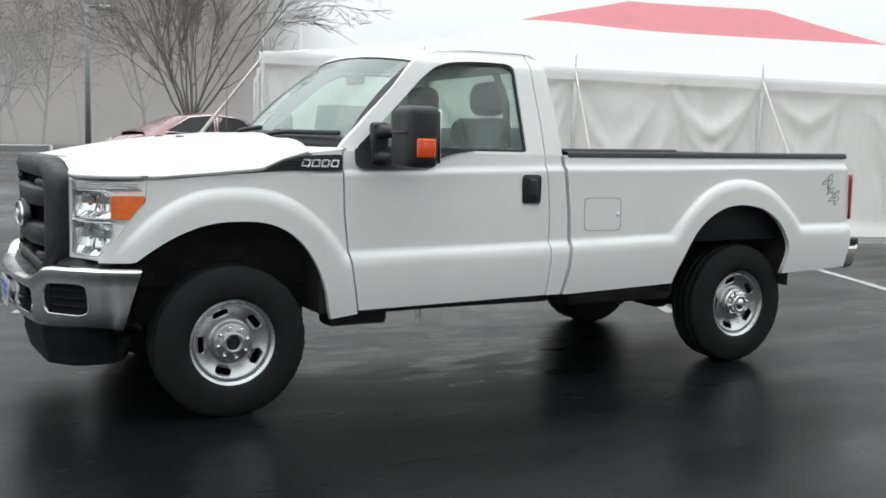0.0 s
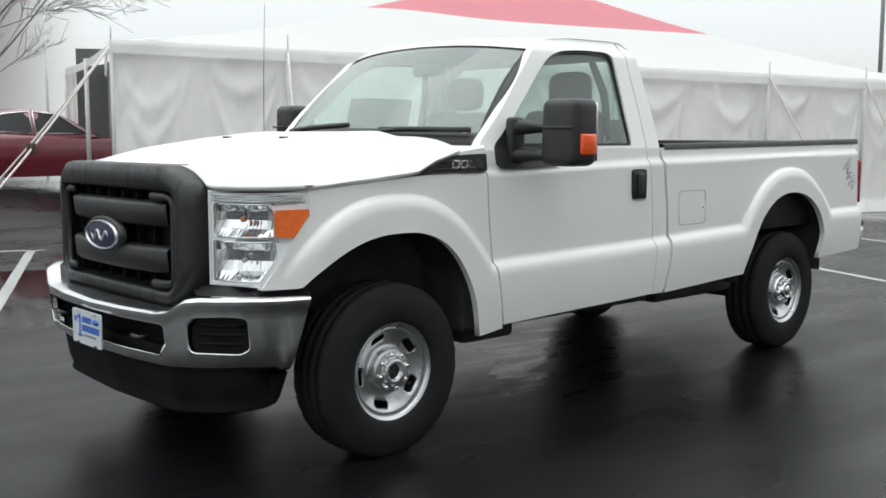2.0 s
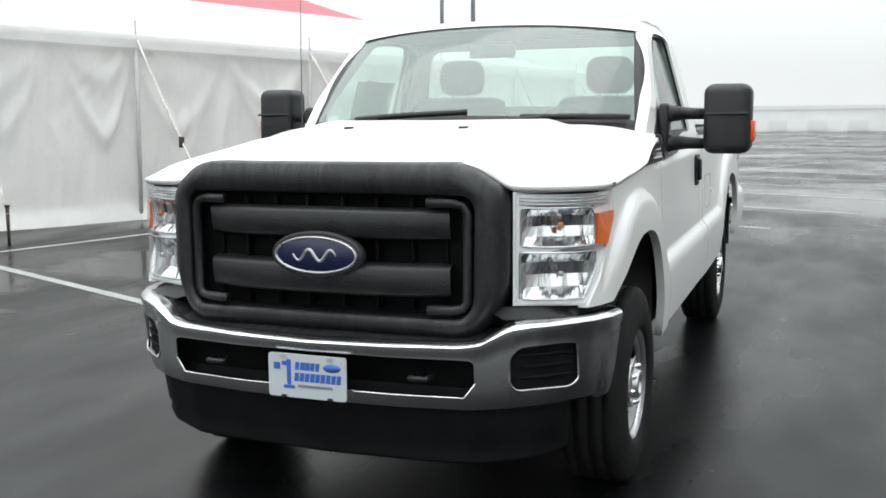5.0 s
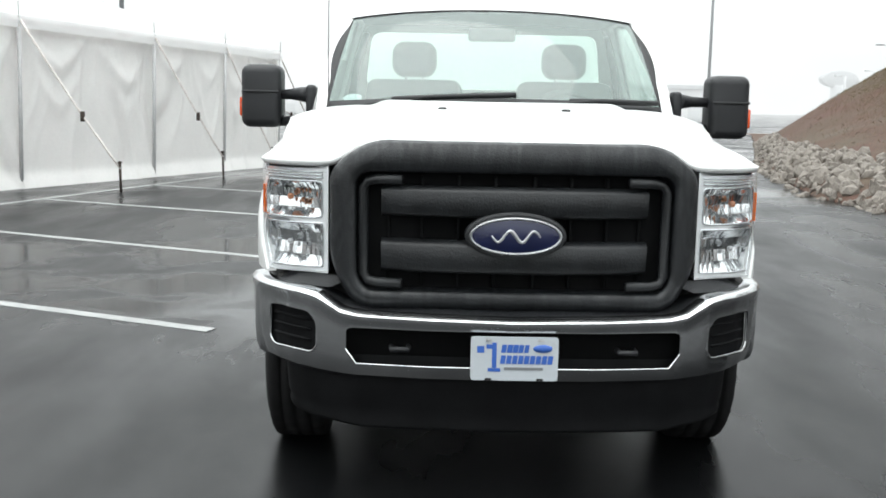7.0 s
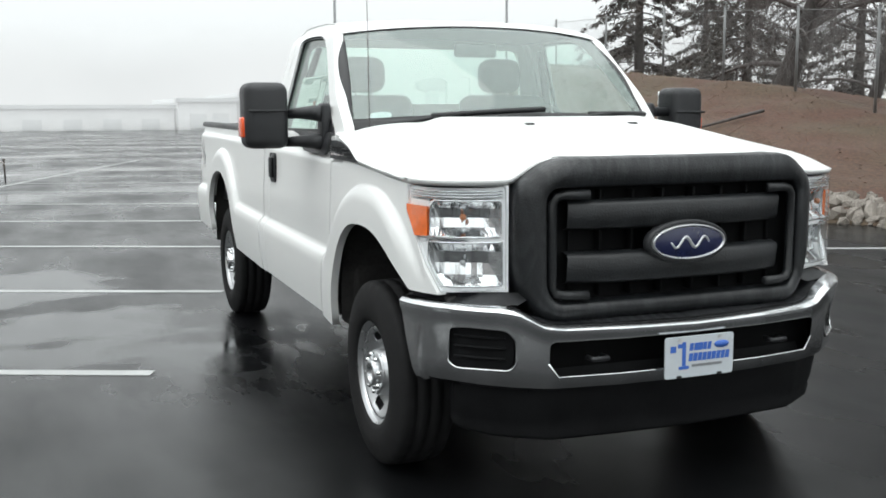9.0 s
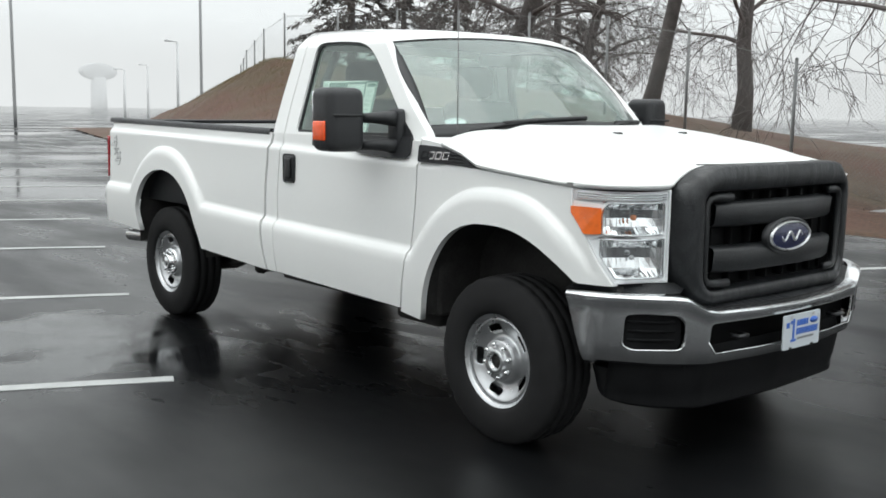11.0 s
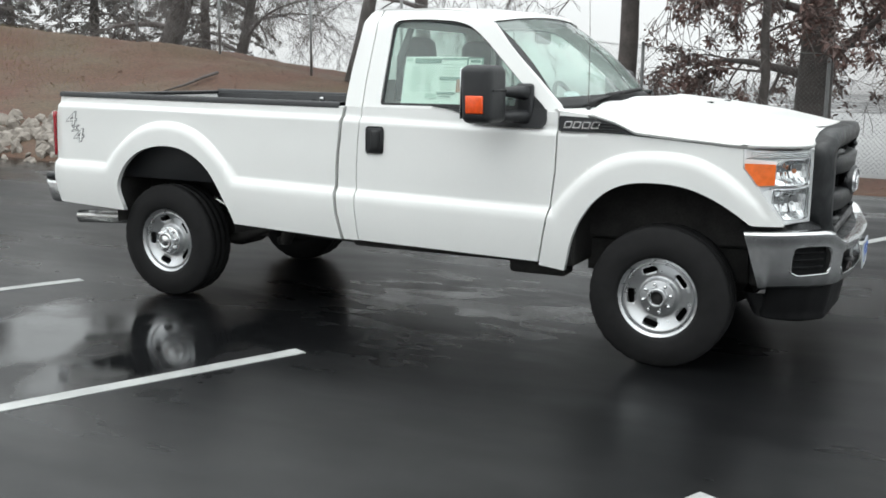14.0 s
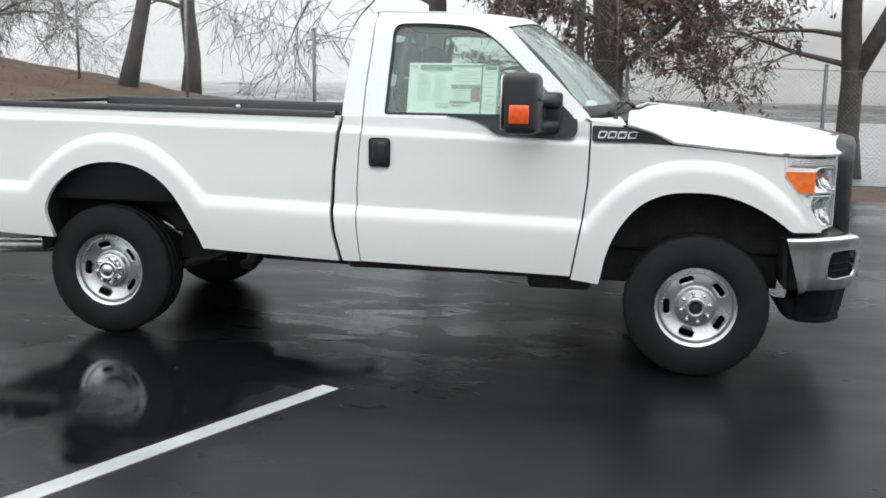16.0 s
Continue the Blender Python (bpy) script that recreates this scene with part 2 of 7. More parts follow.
GREY_PRINT = material("grey_print", (0.22, 0.23, 0.24), 0.4, vary=0.1)
GLASS = pane("windscreen_glass", (0.78, 0.92, 0.86), 0.24, veil=(0.66, 0.78, 0.74))
SIDE_GLASS = pane("side_window_glass", (0.78, 0.90, 0.85), 0.11, veil=(0.6, 0.7, 0.66))
REAR_GLASS = pane("rear_window_glass", (0.82, 0.95, 0.89), 0.22, veil=(0.7, 0.85, 0.79))
LENS = pane("clear_lamp_lens", (0.97, 0.98, 0.98), 0.0, ior=1.2)
def canvas(m, share):
    """Cloth that lets some daylight through."""
    n, l = m.node_tree.nodes, m.node_tree.links
    p, out = n["Principled BSDF"], n["Material Output"]
    back, mix = n.new("ShaderNodeBsdfTranslucent"), n.new("ShaderNodeMixShader")
    l.new(p.inputs["Base Color"].links[0].from_socket, back.inputs["Color"])
    mix.inputs[0].default_value = share
    l.new(p.outputs[0], mix.inputs[1])
    l.new(back.outputs[0], mix.inputs[2])
    l.new(mix.outputs[0], out.inputs["Surface"])
    return m


CANVAS = material("white_tent_canvas", (0.93, 0.93, 0.925), 0.55, vary=0.008, scale=0.8, bump=0.05, bump_scale=20)
WALL_CANVAS = material("grey_white_tent_wall", (0.88, 0.872, 0.85), 0.6, vary=0.03, scale=1.5, bump=0.03, bump_scale=25, grime=0.1)
RED_CANVAS = material("faded_red_canvas", (0.87, 0.30, 0.35), 0.55, vary=0.04, scale=1.2)
for cloth, share in ((CANVAS, 0.45), (WALL_CANVAS, 0.15), (RED_CANVAS, 0.45)):
    canvas(cloth, share)
ROPE = material("pale_webbing", (0.76, 0.71, 0.68), 0.8, vary=0.15, scale=30)
MARK_GREY = material("dull_antenna_steel", (0.16, 0.15, 0.15), 0.5, 0.4, vary=0.1, scale=20)
STAKE = material("rusty_steel_stake", (0.07, 0.055, 0.045), 0.7, 0.3, vary=0.3, scale=30)
MULCH = material("brown_mulch_bank", (0.104, 0.046, 0.031), 0.9, vary=0.25, scale=0.6, bump=0.7, bump_scale=16, second=(0.086, 0.058, 0.031), mix=0.5, grime=0.45)
STONE = material("pale_broken_stone", (0.31, 0.28, 0.245), 0.75, vary=0.25, scale=5, bump=0.4, bump_scale=40, second=(0.15, 0.13, 0.11))
BARK = material("wet_grey_bark", (0.088, 0.077, 0.072), 0.85, vary=0.3, scale=5, bump=0.6, bump_scale=30)
TWIG = material("damp_twigs", (0.118, 0.102, 0.097), 0.9, vary=0.2, scale=4)
DEAD_LEAF = material("brown_dead_leaves", (0.17, 0.10, 0.086), 0.8, vary=0.25, scale=3, second=(0.12, 0.088, 0.08))
NEEDLE = material("dull_brown_green_needles", (0.11, 0.091, 0.08), 0.9, vary=0.3, scale=1.2, second=(0.078, 0.072, 0.063))
LITTER = material("brown_leaf_litter", (0.18, 0.094, 0.058), 0.85, vary=0.3, scale=2, second=(0.12, 0.068, 0.042))
DEAD_GRASS = material("olive_winter_grass", (0.155, 0.135, 0.06), 0.9, vary=0.3, scale=1.5, second=(0.19, 0.14, 0.075))
GALVANISED = material("galvanised_steel", (0.22, 0.225, 0.225), 0.5, 0.4, vary=0.12, scale=6)
PALE_POLE = material("pale_tent_pole", (0.55, 0.55, 0.55), 0.5, vary=0.08, scale=10)


# ---- helpers for building ----
def smooth(t):
    t = max(0.0, min(1.0, t))
    return t * t * (3 - 2 * t)


def lerp(table, x):
    return float(np.interp(x, [p[0] for p in table], [p[1] for p in table]))


def mesh_of(name, bm, mat, soft=True):
    me = bpy.data.meshes.new(name)
    bm.normal_update()
    bm.to_mesh(me)
    bm.free()
    for m in mat if isinstance(mat, (list, tuple)) else (mat,):
        me.materials.append(m)
    me.polygons.foreach_set("use_smooth", [soft] * len(me.polygons))
    return me


def part(name, bm, mat, parent, label="", soft=True):
    ob = new(name, mesh_of(name, bm, mat, soft))
    ob.parent = parent
    return tagged(ob, label)


def thing(name, label, category, group="", at=(0, 0, 0)):
    ob = new(name)
    ob.location = at
    return tagged(ob, label, category, group)


def sheet(f, us, vs, closed=False, bm=None):
    """Quads through f(u, v)."""
    bm = bm or bmesh.new()
    rows = [[bm.verts.new(f(u, v)) for u in us] for v in vs]
    for r0, r1 in zip(rows, rows[1:]):
        for i in range(len(us) - 1 + closed):
            j = (i + 1) % len(us)
            bm.faces.new((r0[i], r0[j], r1[j], r1[i]))
    return bm


def span(a, b, n):
    return [a + (b - a) * i / n for i in range(n + 1)]


def box(bm, x0, x1, y0, y1, z0, z1, r=0.0, seg=2, turn=None):
    """A box with rounded edges."""
    made = bmesh.ops.create_cube(bm, size=1)["verts"]
    for v in made:
        v.co = Vector((x0 + (v.co.x + 0.5) * (x1 - x0), y0 + (v.co.y + 0.5) * (y1 - y0), z0 + (v.co.z + 0.5) * (z1 - z0)))
    if turn is not None:
        bmesh.ops.transform(bm, matrix=turn, verts=made)
    if r:
        edges = list({e for v in made for e in v.link_edges})
        bmesh.ops.bevel(bm, geom=edges, offset=r, segments=seg, profile=0.5, affect="EDGES")
    return bm


def tube(bm, points, radii, sides=8, caps=True):
    """A round bar along points."""
    pts = [Vector(p) for p in points]
    radii = [radii] * len(pts) if isinstance(radii, (int, float)) else radii
    rings, side = [], None
    for i, p in enumerate(pts):
        way = (pts[min(i + 1, len(pts) - 1)] - pts[max(i - 1, 0)]).normalized()
        if side is None:
            side = way.orthogonal().normalized()
        side = (side - way * side.dot(way)).normalized()
        up = way.cross(side)
        rings.append([bm.verts.new(p + radii[i] * (math.cos(a) * side + math.sin(a) * up)) for a in [2 * math.pi * k / sides for k in range(sides)]])
    for r0, r1 in zip(rings, rings[1:]):
        for k in range(sides):
            bm.faces.new((r0[k], r0[(k + 1) % sides], r1[(k + 1) % sides], r1[k]))
    if caps:
        bm.faces.new(rings[0][::-1])
        bm.faces.new(rings[-1])
    return bm


def lathe(bm, profile, seg=48, axis="y", turn=0.0):
    """Turns (radius, along) pairs about the axis."""
    def spot(u, v):
        r, a = profile[v]
        ang = 2 * math.pi * u / seg + turn
        return (r * math.cos(ang), a, r * math.sin(ang)) if axis == "y" else (r * math.cos(ang), r * math.sin(ang), a)
    return sheet(spot, range(seg), range(len(profile)), True, bm)


def plate(outer, holes, depth, place, bm=None):
    """A flat sheet with holes and thickness. outer, holes: lists of (a, b); place(a, b, d) puts them in space, d from 0 to depth."""
    bm = bm or bmesh.new()
    for d, flip in ((0.0, False), (depth, True)):
        edges = []
        for loop in (outer, *holes):
            vs = [bm.verts.new(place(a, b, d)) for a, b in loop]
            edges += [bm.edges.new((vs[i], vs[(i + 1) % len(vs)])) for i in range(len(vs))]
        bmesh.ops.triangle_fill(bm, edges=edges, use_beauty=True)
    for loop in (outer, *holes):
        a = [bm.verts.new(place(x, z, 0.0)) for x, z in loop]
        b = [bm.verts.new(place(x, z, depth)) for x, z in loop]
        for i in range(len(a)):
            j = (i + 1) % len(a)
            bm.faces.new((a[i], a[j], b[j], b[i]))
    bmesh.ops.recalc_face_normals(bm, faces=bm.faces)
    return bm


def curved_plate(outer, holes, depth, place, xs, zs):
    """A plate cut into courses first, so that it can follow a curve, with only its real edges sharp."""
    bm = plate(outer, holes, depth, lambda a, b, d: Vector((a, d, b)))
    for values, no in ((xs, (1, 0, 0)), (zs, (0, 0, 1))):
        for v in values:
            bmesh.ops.bisect_plane(bm, geom=bm.verts[:] + bm.edges[:] + bm.faces[:], plane_co=Vector(no) * v, plane_no=no)
    bmesh.ops.remove_doubles(bm, verts=bm.verts, dist=0.0001)
    for v in bm.verts:
        v.co = place(v.co.x, v.co.z, v.co.y)
    bmesh.ops.recalc_face_normals(bm, faces=bm.faces)
    bm.normal_update()
    for e in bm.edges:
        e.smooth = len(e.link_faces) == 2 and e.calc_face_angle(0) < 0.7
    return bm


def rounded(points, r, n=4):
    """The corners of a polygon rounded off. r: one radius or one per corner."""
    out, k = [], len(points)
    for i in range(k):
        rr = r[i] if isinstance(r, (list, tuple)) else r
        p, a, b = Vector(points[i]), Vector(points[i - 1]), Vector(points[(i + 1) % k])
        da, db = (a - p), (b - p)
        s = min(rr, da.length * 0.49, db.length * 0.49)
        p0, p1 = p + da.normalized() * s, p + db.normalized() * s
        if rr == 0:
            out.append((p.x, p.y))
            continue
        for t in span(0, 1, n):
            q = p0 * (1 - t) ** 2 + p * 2 * t * (1 - t) + p1 * t * t
            out.append((q.x, q.y))
    return out


def carve(ob, cutters):
    """Cuts the shapes of the cutters out of a mesh object, for good."""
    for c in cutters:
        knife = new("knife", mesh_of("knife", c, DARK, False))
        mod = ob.modifiers.new("cut", "BOOLEAN")
        mod.operation, mod.object, mod.solver = "DIFFERENCE", knife, "EXACT"
        made = bpy.data.meshes.new_from_object(ob.evaluated_get(bpy.context.evaluated_depsgraph_get()))
        ob.modifiers.clear()
        ob.data = made
        bpy.data.objects.remove(knife)


# ---- ground ----
def fall(x, y):
    """The lot is level round the truck, rises behind the tent and falls away gently far off."""
    s, q = 0.9135 * x - 0.4067 * y, 0.4067 * x + 0.9135 * y
    rise = 0.5 * smooth((q - 8.6) / 6.0) * smooth((4.0 - s) / 7.0)
    dip = 0.022 * math.exp(-(x / 1.1) ** 2 - ((y - 0.95) / 0.8) ** 2)
    return rise - dip + 0.03 * smooth((x - 4.6) / 3.5) - 0.0045 * max(0.0, min(x, 190.0) - 16.0)


axis_x = sorted(set(list(np.arange(-60, 60, 1.5)) + list(np.arange(-3, 3, 0.25)) + [-2500, -900, -400, -200, -110, 75, 90, 110, 140, 170, 190, 230, 400, 900, 2500]))
axis_y = sorted(set(list(np.arange(-60, 66, 1.5)) + list(np.arange(-1, 4, 0.25)) + [-2500, -900, -400, -200, -110, 80, 120, 200, 400, 900, 2500]))
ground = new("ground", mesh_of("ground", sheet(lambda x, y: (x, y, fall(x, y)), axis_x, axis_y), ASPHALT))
tagged(ground, "dark wet asphalt parking lot with puddles", "ground", kind="structure")

# Stall lines: ALONG runs down a stall, ACROSS from stall to stall.
TURN = radians(66.0)
ALONG, ACROSS = Vector((math.cos(TURN), math.sin(TURN))), Vector((math.sin(TURN), -math.cos(TURN)))


def lot(s, q, z=0.0):
    """A place by metres across the stalls and metres along them."""
    p = ACROSS * s + ALONG * q
    return Vector((p.x, p.y, z))


def stripe(s0, q0, s1, q1, wide=0.105):
    a, b = lot(s0, q0), lot(s1, q1)
    way = (b - a).normalized()
    side = Vector((-way.y, way.x, 0)) * wide / 2
    n = max(2, int((b - a).length / 0.25))
    rnd = random.Random(int(s0 * 100 + q0 * 7))
    bm = bmesh.new()
    left, right = [], []
    for i in range(n + 1):
        p = a.lerp(b, i / n)
        p = Vector((p.x, p.y, fall(p.x, p.y)))
        left.append(p + side * (1 + rnd.uniform(-0.07, 0.07)))
        right.append(p - side * (1 + rnd.uniform(-0.07, 0.07)))
    h = Vector((0, 0, 0.004))
    tops = [[bm.verts.new(p + h) for p in row] for row in (left, right)]
    feet = [[bm.verts.new(p) for p in row] for row in (left, right)]
    for i in range(n):
        bm.faces.new((tops[1][i], tops[1][i + 1], tops[0][i + 1], tops[0][i]))
        bm.faces.new((tops[0][i], tops[0][i + 1], feet[0][i + 1], feet[0][i]))
        bm.faces.new((tops[1][i + 1], tops[1][i], feet[1][i], feet[1][i + 1]))
    ob = new("stall_line", mesh_of("stall_line", bm, PAINT_LINE, False))
    return tagged(ob, "worn white painted parking stall line", "road marking", "parking stall lines", "structure")


STALL, FIRST, ROW_END = 2.70, 1.005, 8.42
for k in range(-1, 9):
    stripe(FIRST + k * STALL, 2.28 + 0.26 * min(k, 3) * (k > 0) - 0.15 * (k < 0), FIRST + k * STALL, ROW_END + 0.12 * max(0, k) * STALL)
stripe(-6.0, ROW_END, 1.0, ROW_END)
stripe(1.0, ROW_END, 30.0, ROW_END + 3.48)
for k in range(-1, 3):
    stripe(FIRST + k * STALL, -7.6, FIRST + k * STALL, -3.4 + 0.3 * k)

# ---- tent ----
S0, S1, Q0, DEEP = -0.65, 14.55, 10.45, 10.0


def eave(s):
    return 2.78 - 0.0225 * (s - S0)


tent = thing("party_tent", "large white party tent with faded red roof stripes", "tent")


def roof_at(s, q):
    """The roof: hipped, and slung between poles so that it sags towards the eaves."""
    inner = max(0.0, min(q - Q0, Q0 + DEEP - q, (s - S0) * 0.60, (S1 - s) * 0.75))
    rise = 2.9 * (0.48 * (inner / 6.0) + 0.52 * (inner / 6.0) ** 1.8)
    crest = 0.10 * math.exp(-((s - 4.3) / 1.4) ** 2) * smooth(inner / 2)
    return lot(s, q, eave(s) + rise + crest)


def ring(k, n=24):
    """One course of the roof, at k metres in from the eave, all the way round."""
    s0, s1, q0, q1 = S0 + k / 0.60, S1 - k / 0.75, Q0 + k, Q0 + DEEP - k
    out = [(s0 + (s1 - s0) * i / n, q0) for i in range(n)] + [(s1, q0 + (q1 - q0) * i / n) for i in range(n)]
    return out + [(s1 - (s1 - s0) * i / n, q1) for i in range(n)] + [(s0, q1 - (q1 - q0) * i / n) for i in range(n)]


for k0, k1, mat, label in ((0.0, 2.68, CANVAS, "white canvas"), (2.68, 4.1, RED_CANVAS, "faded red canvas band"), (4.1, 4.9, CANVAS, "white canvas"), (4.9, 4.98, RED_CANVAS, "faded red canvas band")):
    rings = [ring(k) for k in span(k0, k1, 6)]
    part("roof_band", sheet(lambda u, v: roof_at(*rings[v][u]), range(96), range(7), True), mat, tent, label)


def fold(s, z, top):
    """How far the wall cloth swings out: pinned at the poles, loose and pleated between."""
    drop = top - z
    k = max(i for i in range(len(POLES) - 1) if POLES[i] <= s + 1e-6 or i == 0) if s < 20 else 0
    a, b = (POLES[k], POLES[k + 1]) if s < 20 else (S0, S1)
    t = (s - a) / (b - a) if s < 20 else (s * 0.4) % 1.0
    hang = 1 - abs(2 * t - 1)
    lean = s + drop * 0.55 * (0.5 - t) + 0.25 * noise.noise((s * 1.3, z * 0.8, 6.0))
    big = 0.07 * noise.noise((s * 1.0, z * 0.10, 3.0))
    pleat = 0.10 * (0.5 - abs(noise.noise((lean * 2.2, z * 0.10, 8.0)))) + 0.05 * (0.5 - abs(noise.noise((lean * 6.0, z * 0.14, 5.0))))
    half = k * 2 + int(2 * t)
    pin = ((2 * t) % 1.0) ** (1 + 0.6 * noise.noise((half * 5.3, 4.0, 0.5)))
    arc = 1 - abs(2 * pin - 1) ** 1.5
    swag = 0.0
    for c, w in ((0.6, 0.075), (1.25, 0.06)):
        low = 0.08 + c * arc * (1 + 0.7 * noise.noise((half * 3.7, c * 9, 0.0)))
        swag += max(0.0, w * (0.6 + 1.4 * noise.noise((half * 7.1, c * 5, 2.0)))) * math.exp(-((drop - low) / (0.10 + 0.06 * arc)) ** 2) * arc
    star = 0.05 * math.exp(-drop * 0.9) * (0.5 - abs(noise.noise((math.atan2(min(t, 1 - t) * (b - a), drop + 0.1) * 7, half * 2.0, 0.0))))
    return (big + star + pleat * (0.45 + 0.55 * smooth(drop / 1.2)) + swag) * smooth(drop / 0.2) + 0.10 * smooth((0.3 - z) / 0.3)


POLES = [S0, 1.90, 4.35, 7.45, 10.5, 12.6, S1]


def wall_sheet(along, start, end, out):
    def f(u, v):
        s = start + (end - start) * u
        top = eave(s if along == "s" else (S0 if out < 0 else S1)) - 0.06
        z = 0.01 + (top - 0.01) * v
        k = fold(s + (0 if along == "s" else 30), z, top) * out
        return lot(s, Q0 + 0.12 - k, z) if along == "s" else lot((S0 if out < 0 else S1) + k + 0.1 * -out, s, z)
    n = int(abs(end - start) * 30)
    return sheet(f, span(0, 1, n), span(0, 1, 34))


for a, b in zip(POLES, POLES[1:]):
    part("wall_panel", wall_sheet("s", a, b, 1), WALL_CANVAS, tent, "creased grey-white canvas side wall")
part("wall_panel", wall_sheet("q", Q0, Q0 + DEEP, 1), WALL_CANVAS, tent, "creased grey-white canvas side wall")
part("wall_panel", wall_sheet("s", S0, S1, 1), WALL_CANVAS, tent).matrix_basis = Matrix.Translation(lot(0, DEEP - 0.3))


def valance(along):
    def f(u, v):
        s = (S0 + (S1 - S0) * u) if along == "s" else (Q0 + DEEP * u)
        w = 0.015 * math.sin(s * 9) + 0.012 * noise.noise((s * 4, v, 2))
        drop = [0.0, 0.07, 0.10, 0.19][v]
        out = [0.03, 0.055, 0.04, 0.045][v]
        return lot(s, Q0 - out - w, eave(s) + 0.02 - drop) if along == "s" else lot(S1 + out + w, s, eave(S1) + 0.02 - drop)
    return sheet(f, span(0, 1, 160), range(4))


part("valance", valance("s"), CANVAS, tent)
part("valance", valance("q"), CANVAS, tent)
part("valance", valance("q"), CANVAS, tent).matrix_basis = Matrix.Translation(lot(S0 - S1 - 0.1, 0, eave(S0) - eave(S1)))
for q in (Q0 + DEEP / 2, Q0 + DEEP):
    part("side_pole", tube(bmesh.new(), [lot(S0, q, 0), lot(S0, q, eave(S0))], 0.03), GALVANISED, tent)
for s in POLES:
    bm = bmesh.new()
    tube(bm, [lot(s, Q0 + 0.05, 0), lot(s, Q0 - 0.02, eave(s))], 0.03)
    tube(bm, [lot(s, Q0 - 0.02, eave(s)), lot(s, Q0 - 0.02, eave(s) + 0.22)], 0.010)
    part("side_pole", bm, PALE_POLE, tent)


def guy(top, foot, sag=0.05):
    """A webbing guy with its ratchet, and the steel stake that holds it."""
    rope = bmesh.new()
    pts = [top.lerp(foot, t) - Vector((0, 0, sag * math.sin(math.pi * t))) for t in span(0, 1, 8)]
    tube(rope, pts, 0.016, 6)
    strap = part("guy_strap", rope, ROPE, tent, "pale webbing guy strap")
    r = bmesh.new()
    mid = top.lerp(foot, 0.62) - Vector((0, 0, sag))
    box(r, mid.x - 0.03, mid.x + 0.03, mid.y - 0.03, mid.y + 0.03, mid.z - 0.09, mid.z + 0.06, 0.01)
    ratchet = part("ratchet", r, STAKE, strap)
    pin = bmesh.new()
    tube(pin, [foot - Vector((0, 0, foot.z + 0.02)), foot + Vector((0.01, 0.01, 0.08))], [0.018, 0.022], 8)
    tube(pin, [foot + Vector((0.01, 0.01, 0.08)), foot + Vector((0.012, 0.012, 0.11))], [0.03, 0.03], 8)
    tagged(new("tent_stake", mesh_of("tent_stake", pin, STAKE)), "rusty steel tent stake driven into the asphalt", "stake", "tent stakes")


for s, ds, dq in ((1.90, -0.1, 1.5), (4.35, 0.2, 1.5), (7.45, 0.35, 1.55), (10.5, 0.9, 0.8), (12.6, 0.9, 0.5)):
    guy(lot(s, Q0 - 0.05, eave(s) - 0.05), lot(s + ds, Q0 - dq, 0.38))
guy(lot(S0, Q0, eave(S0) - 0.05), lot(S0 - 1.7, Q0 - 1.1, 0.45))
guy(lot(S0, Q0, eave(S0) - 0.05), lot(S0 - 1.9, Q0 + 0.6, 0.45))
guy(lot(S1, Q0, eave(S1) - 0.05), lot(S1 + 2.2, Q0 + 0.25, 0.38))
guy(lot(S1, Q0 + 2, eave(S1) - 0.05), lot(S1 + 3.9, Q0 + 0.75, 0.38))


# The open end of the tent: its slanting eave, poles, corner flap and inner wall.
END_FAR = (-1.47, 16.75)


def end_line(v):
    return S0 + (END_FAR[0] - S0) * v, Q0 + (END_FAR[1] - Q0) * v


part("end_eave", sheet(lambda u, v: lot(end_line(v)[0] + 0.7 * u, end_line(v)[1], eave(S0) - 0.02 + 0.09 * u - 0.06 * math.sin(math.pi * v) * (1 - u)), span(0, 1, 4), span(0, 1, 12)), CANVAS, tent, "white canvas eave over the open end")
part("end_valance", sheet(lambda u, v: lot(end_line(v)[0], end_line(v)[1], eave(S0) - 0.02 - 0.06 * math.sin(math.pi * v) - 0.13 * u), span(0, 1, 3), span(0, 1, 12)), CANVAS, tent)
for v in (0.47, 1.0):
    a, b = lot(*end_line(v)), lot(*end_line(v))
    part("end_pole", tube(bmesh.new(), [Vector((a.x, a.y, fall(a.x, a.y) - 0.02)), Vector((a.x, a.y, eave(S0) - 0.05))], 0.04, 8), PALE_POLE, tent)
foot = lot(*END_FAR)
part("corner_flap", sheet(lambda u, v: lot(END_FAR[0] + 0.20 * u, END_FAR[1] + 0.06 * math.sin(u * 8) * (1 - v), fall(foot.x, foot.y) + (eave(S0) - 0.1 - fall(foot.x, foot.y)) * v), span(0, 1, 16), span(0, 1, 6)), WALL_CANVAS, tent, "white canvas corner flap")
# Dark grey on this cloth paints the shade inside the tent.
part("inner_wall", sheet(lambda u, v: lot(END_FAR[0] + 0.20 + 4.75 * u, END_FAR[1] + 0.25 + 0.07 * noise.noise((u * 14, v * 0.5, 3.0)), fall(foot.x, foot.y) - 0.2 + (eave(S0) + 0.6 - fall(foot.x, foot.y)) * v), span(0, 1, 60), span(0, 1, 8)), TRIM, tent, "inner canvas wall, tent shade painted as dark grey")


# ---- pickup truck: nose towards -x, front axle at x = 0 ----
truck = thing("pickup_truck", "white single-cab pickup truck, wet, parked across the stalls", "truck")
REAR = 3.48


def crease(x):
    return lerp([(-0.6, 0.80), (0.6, 0.802), (2.0, 0.832), (2.9, 0.858), (3.9, 0.896), (4.5, 0.900)], x)


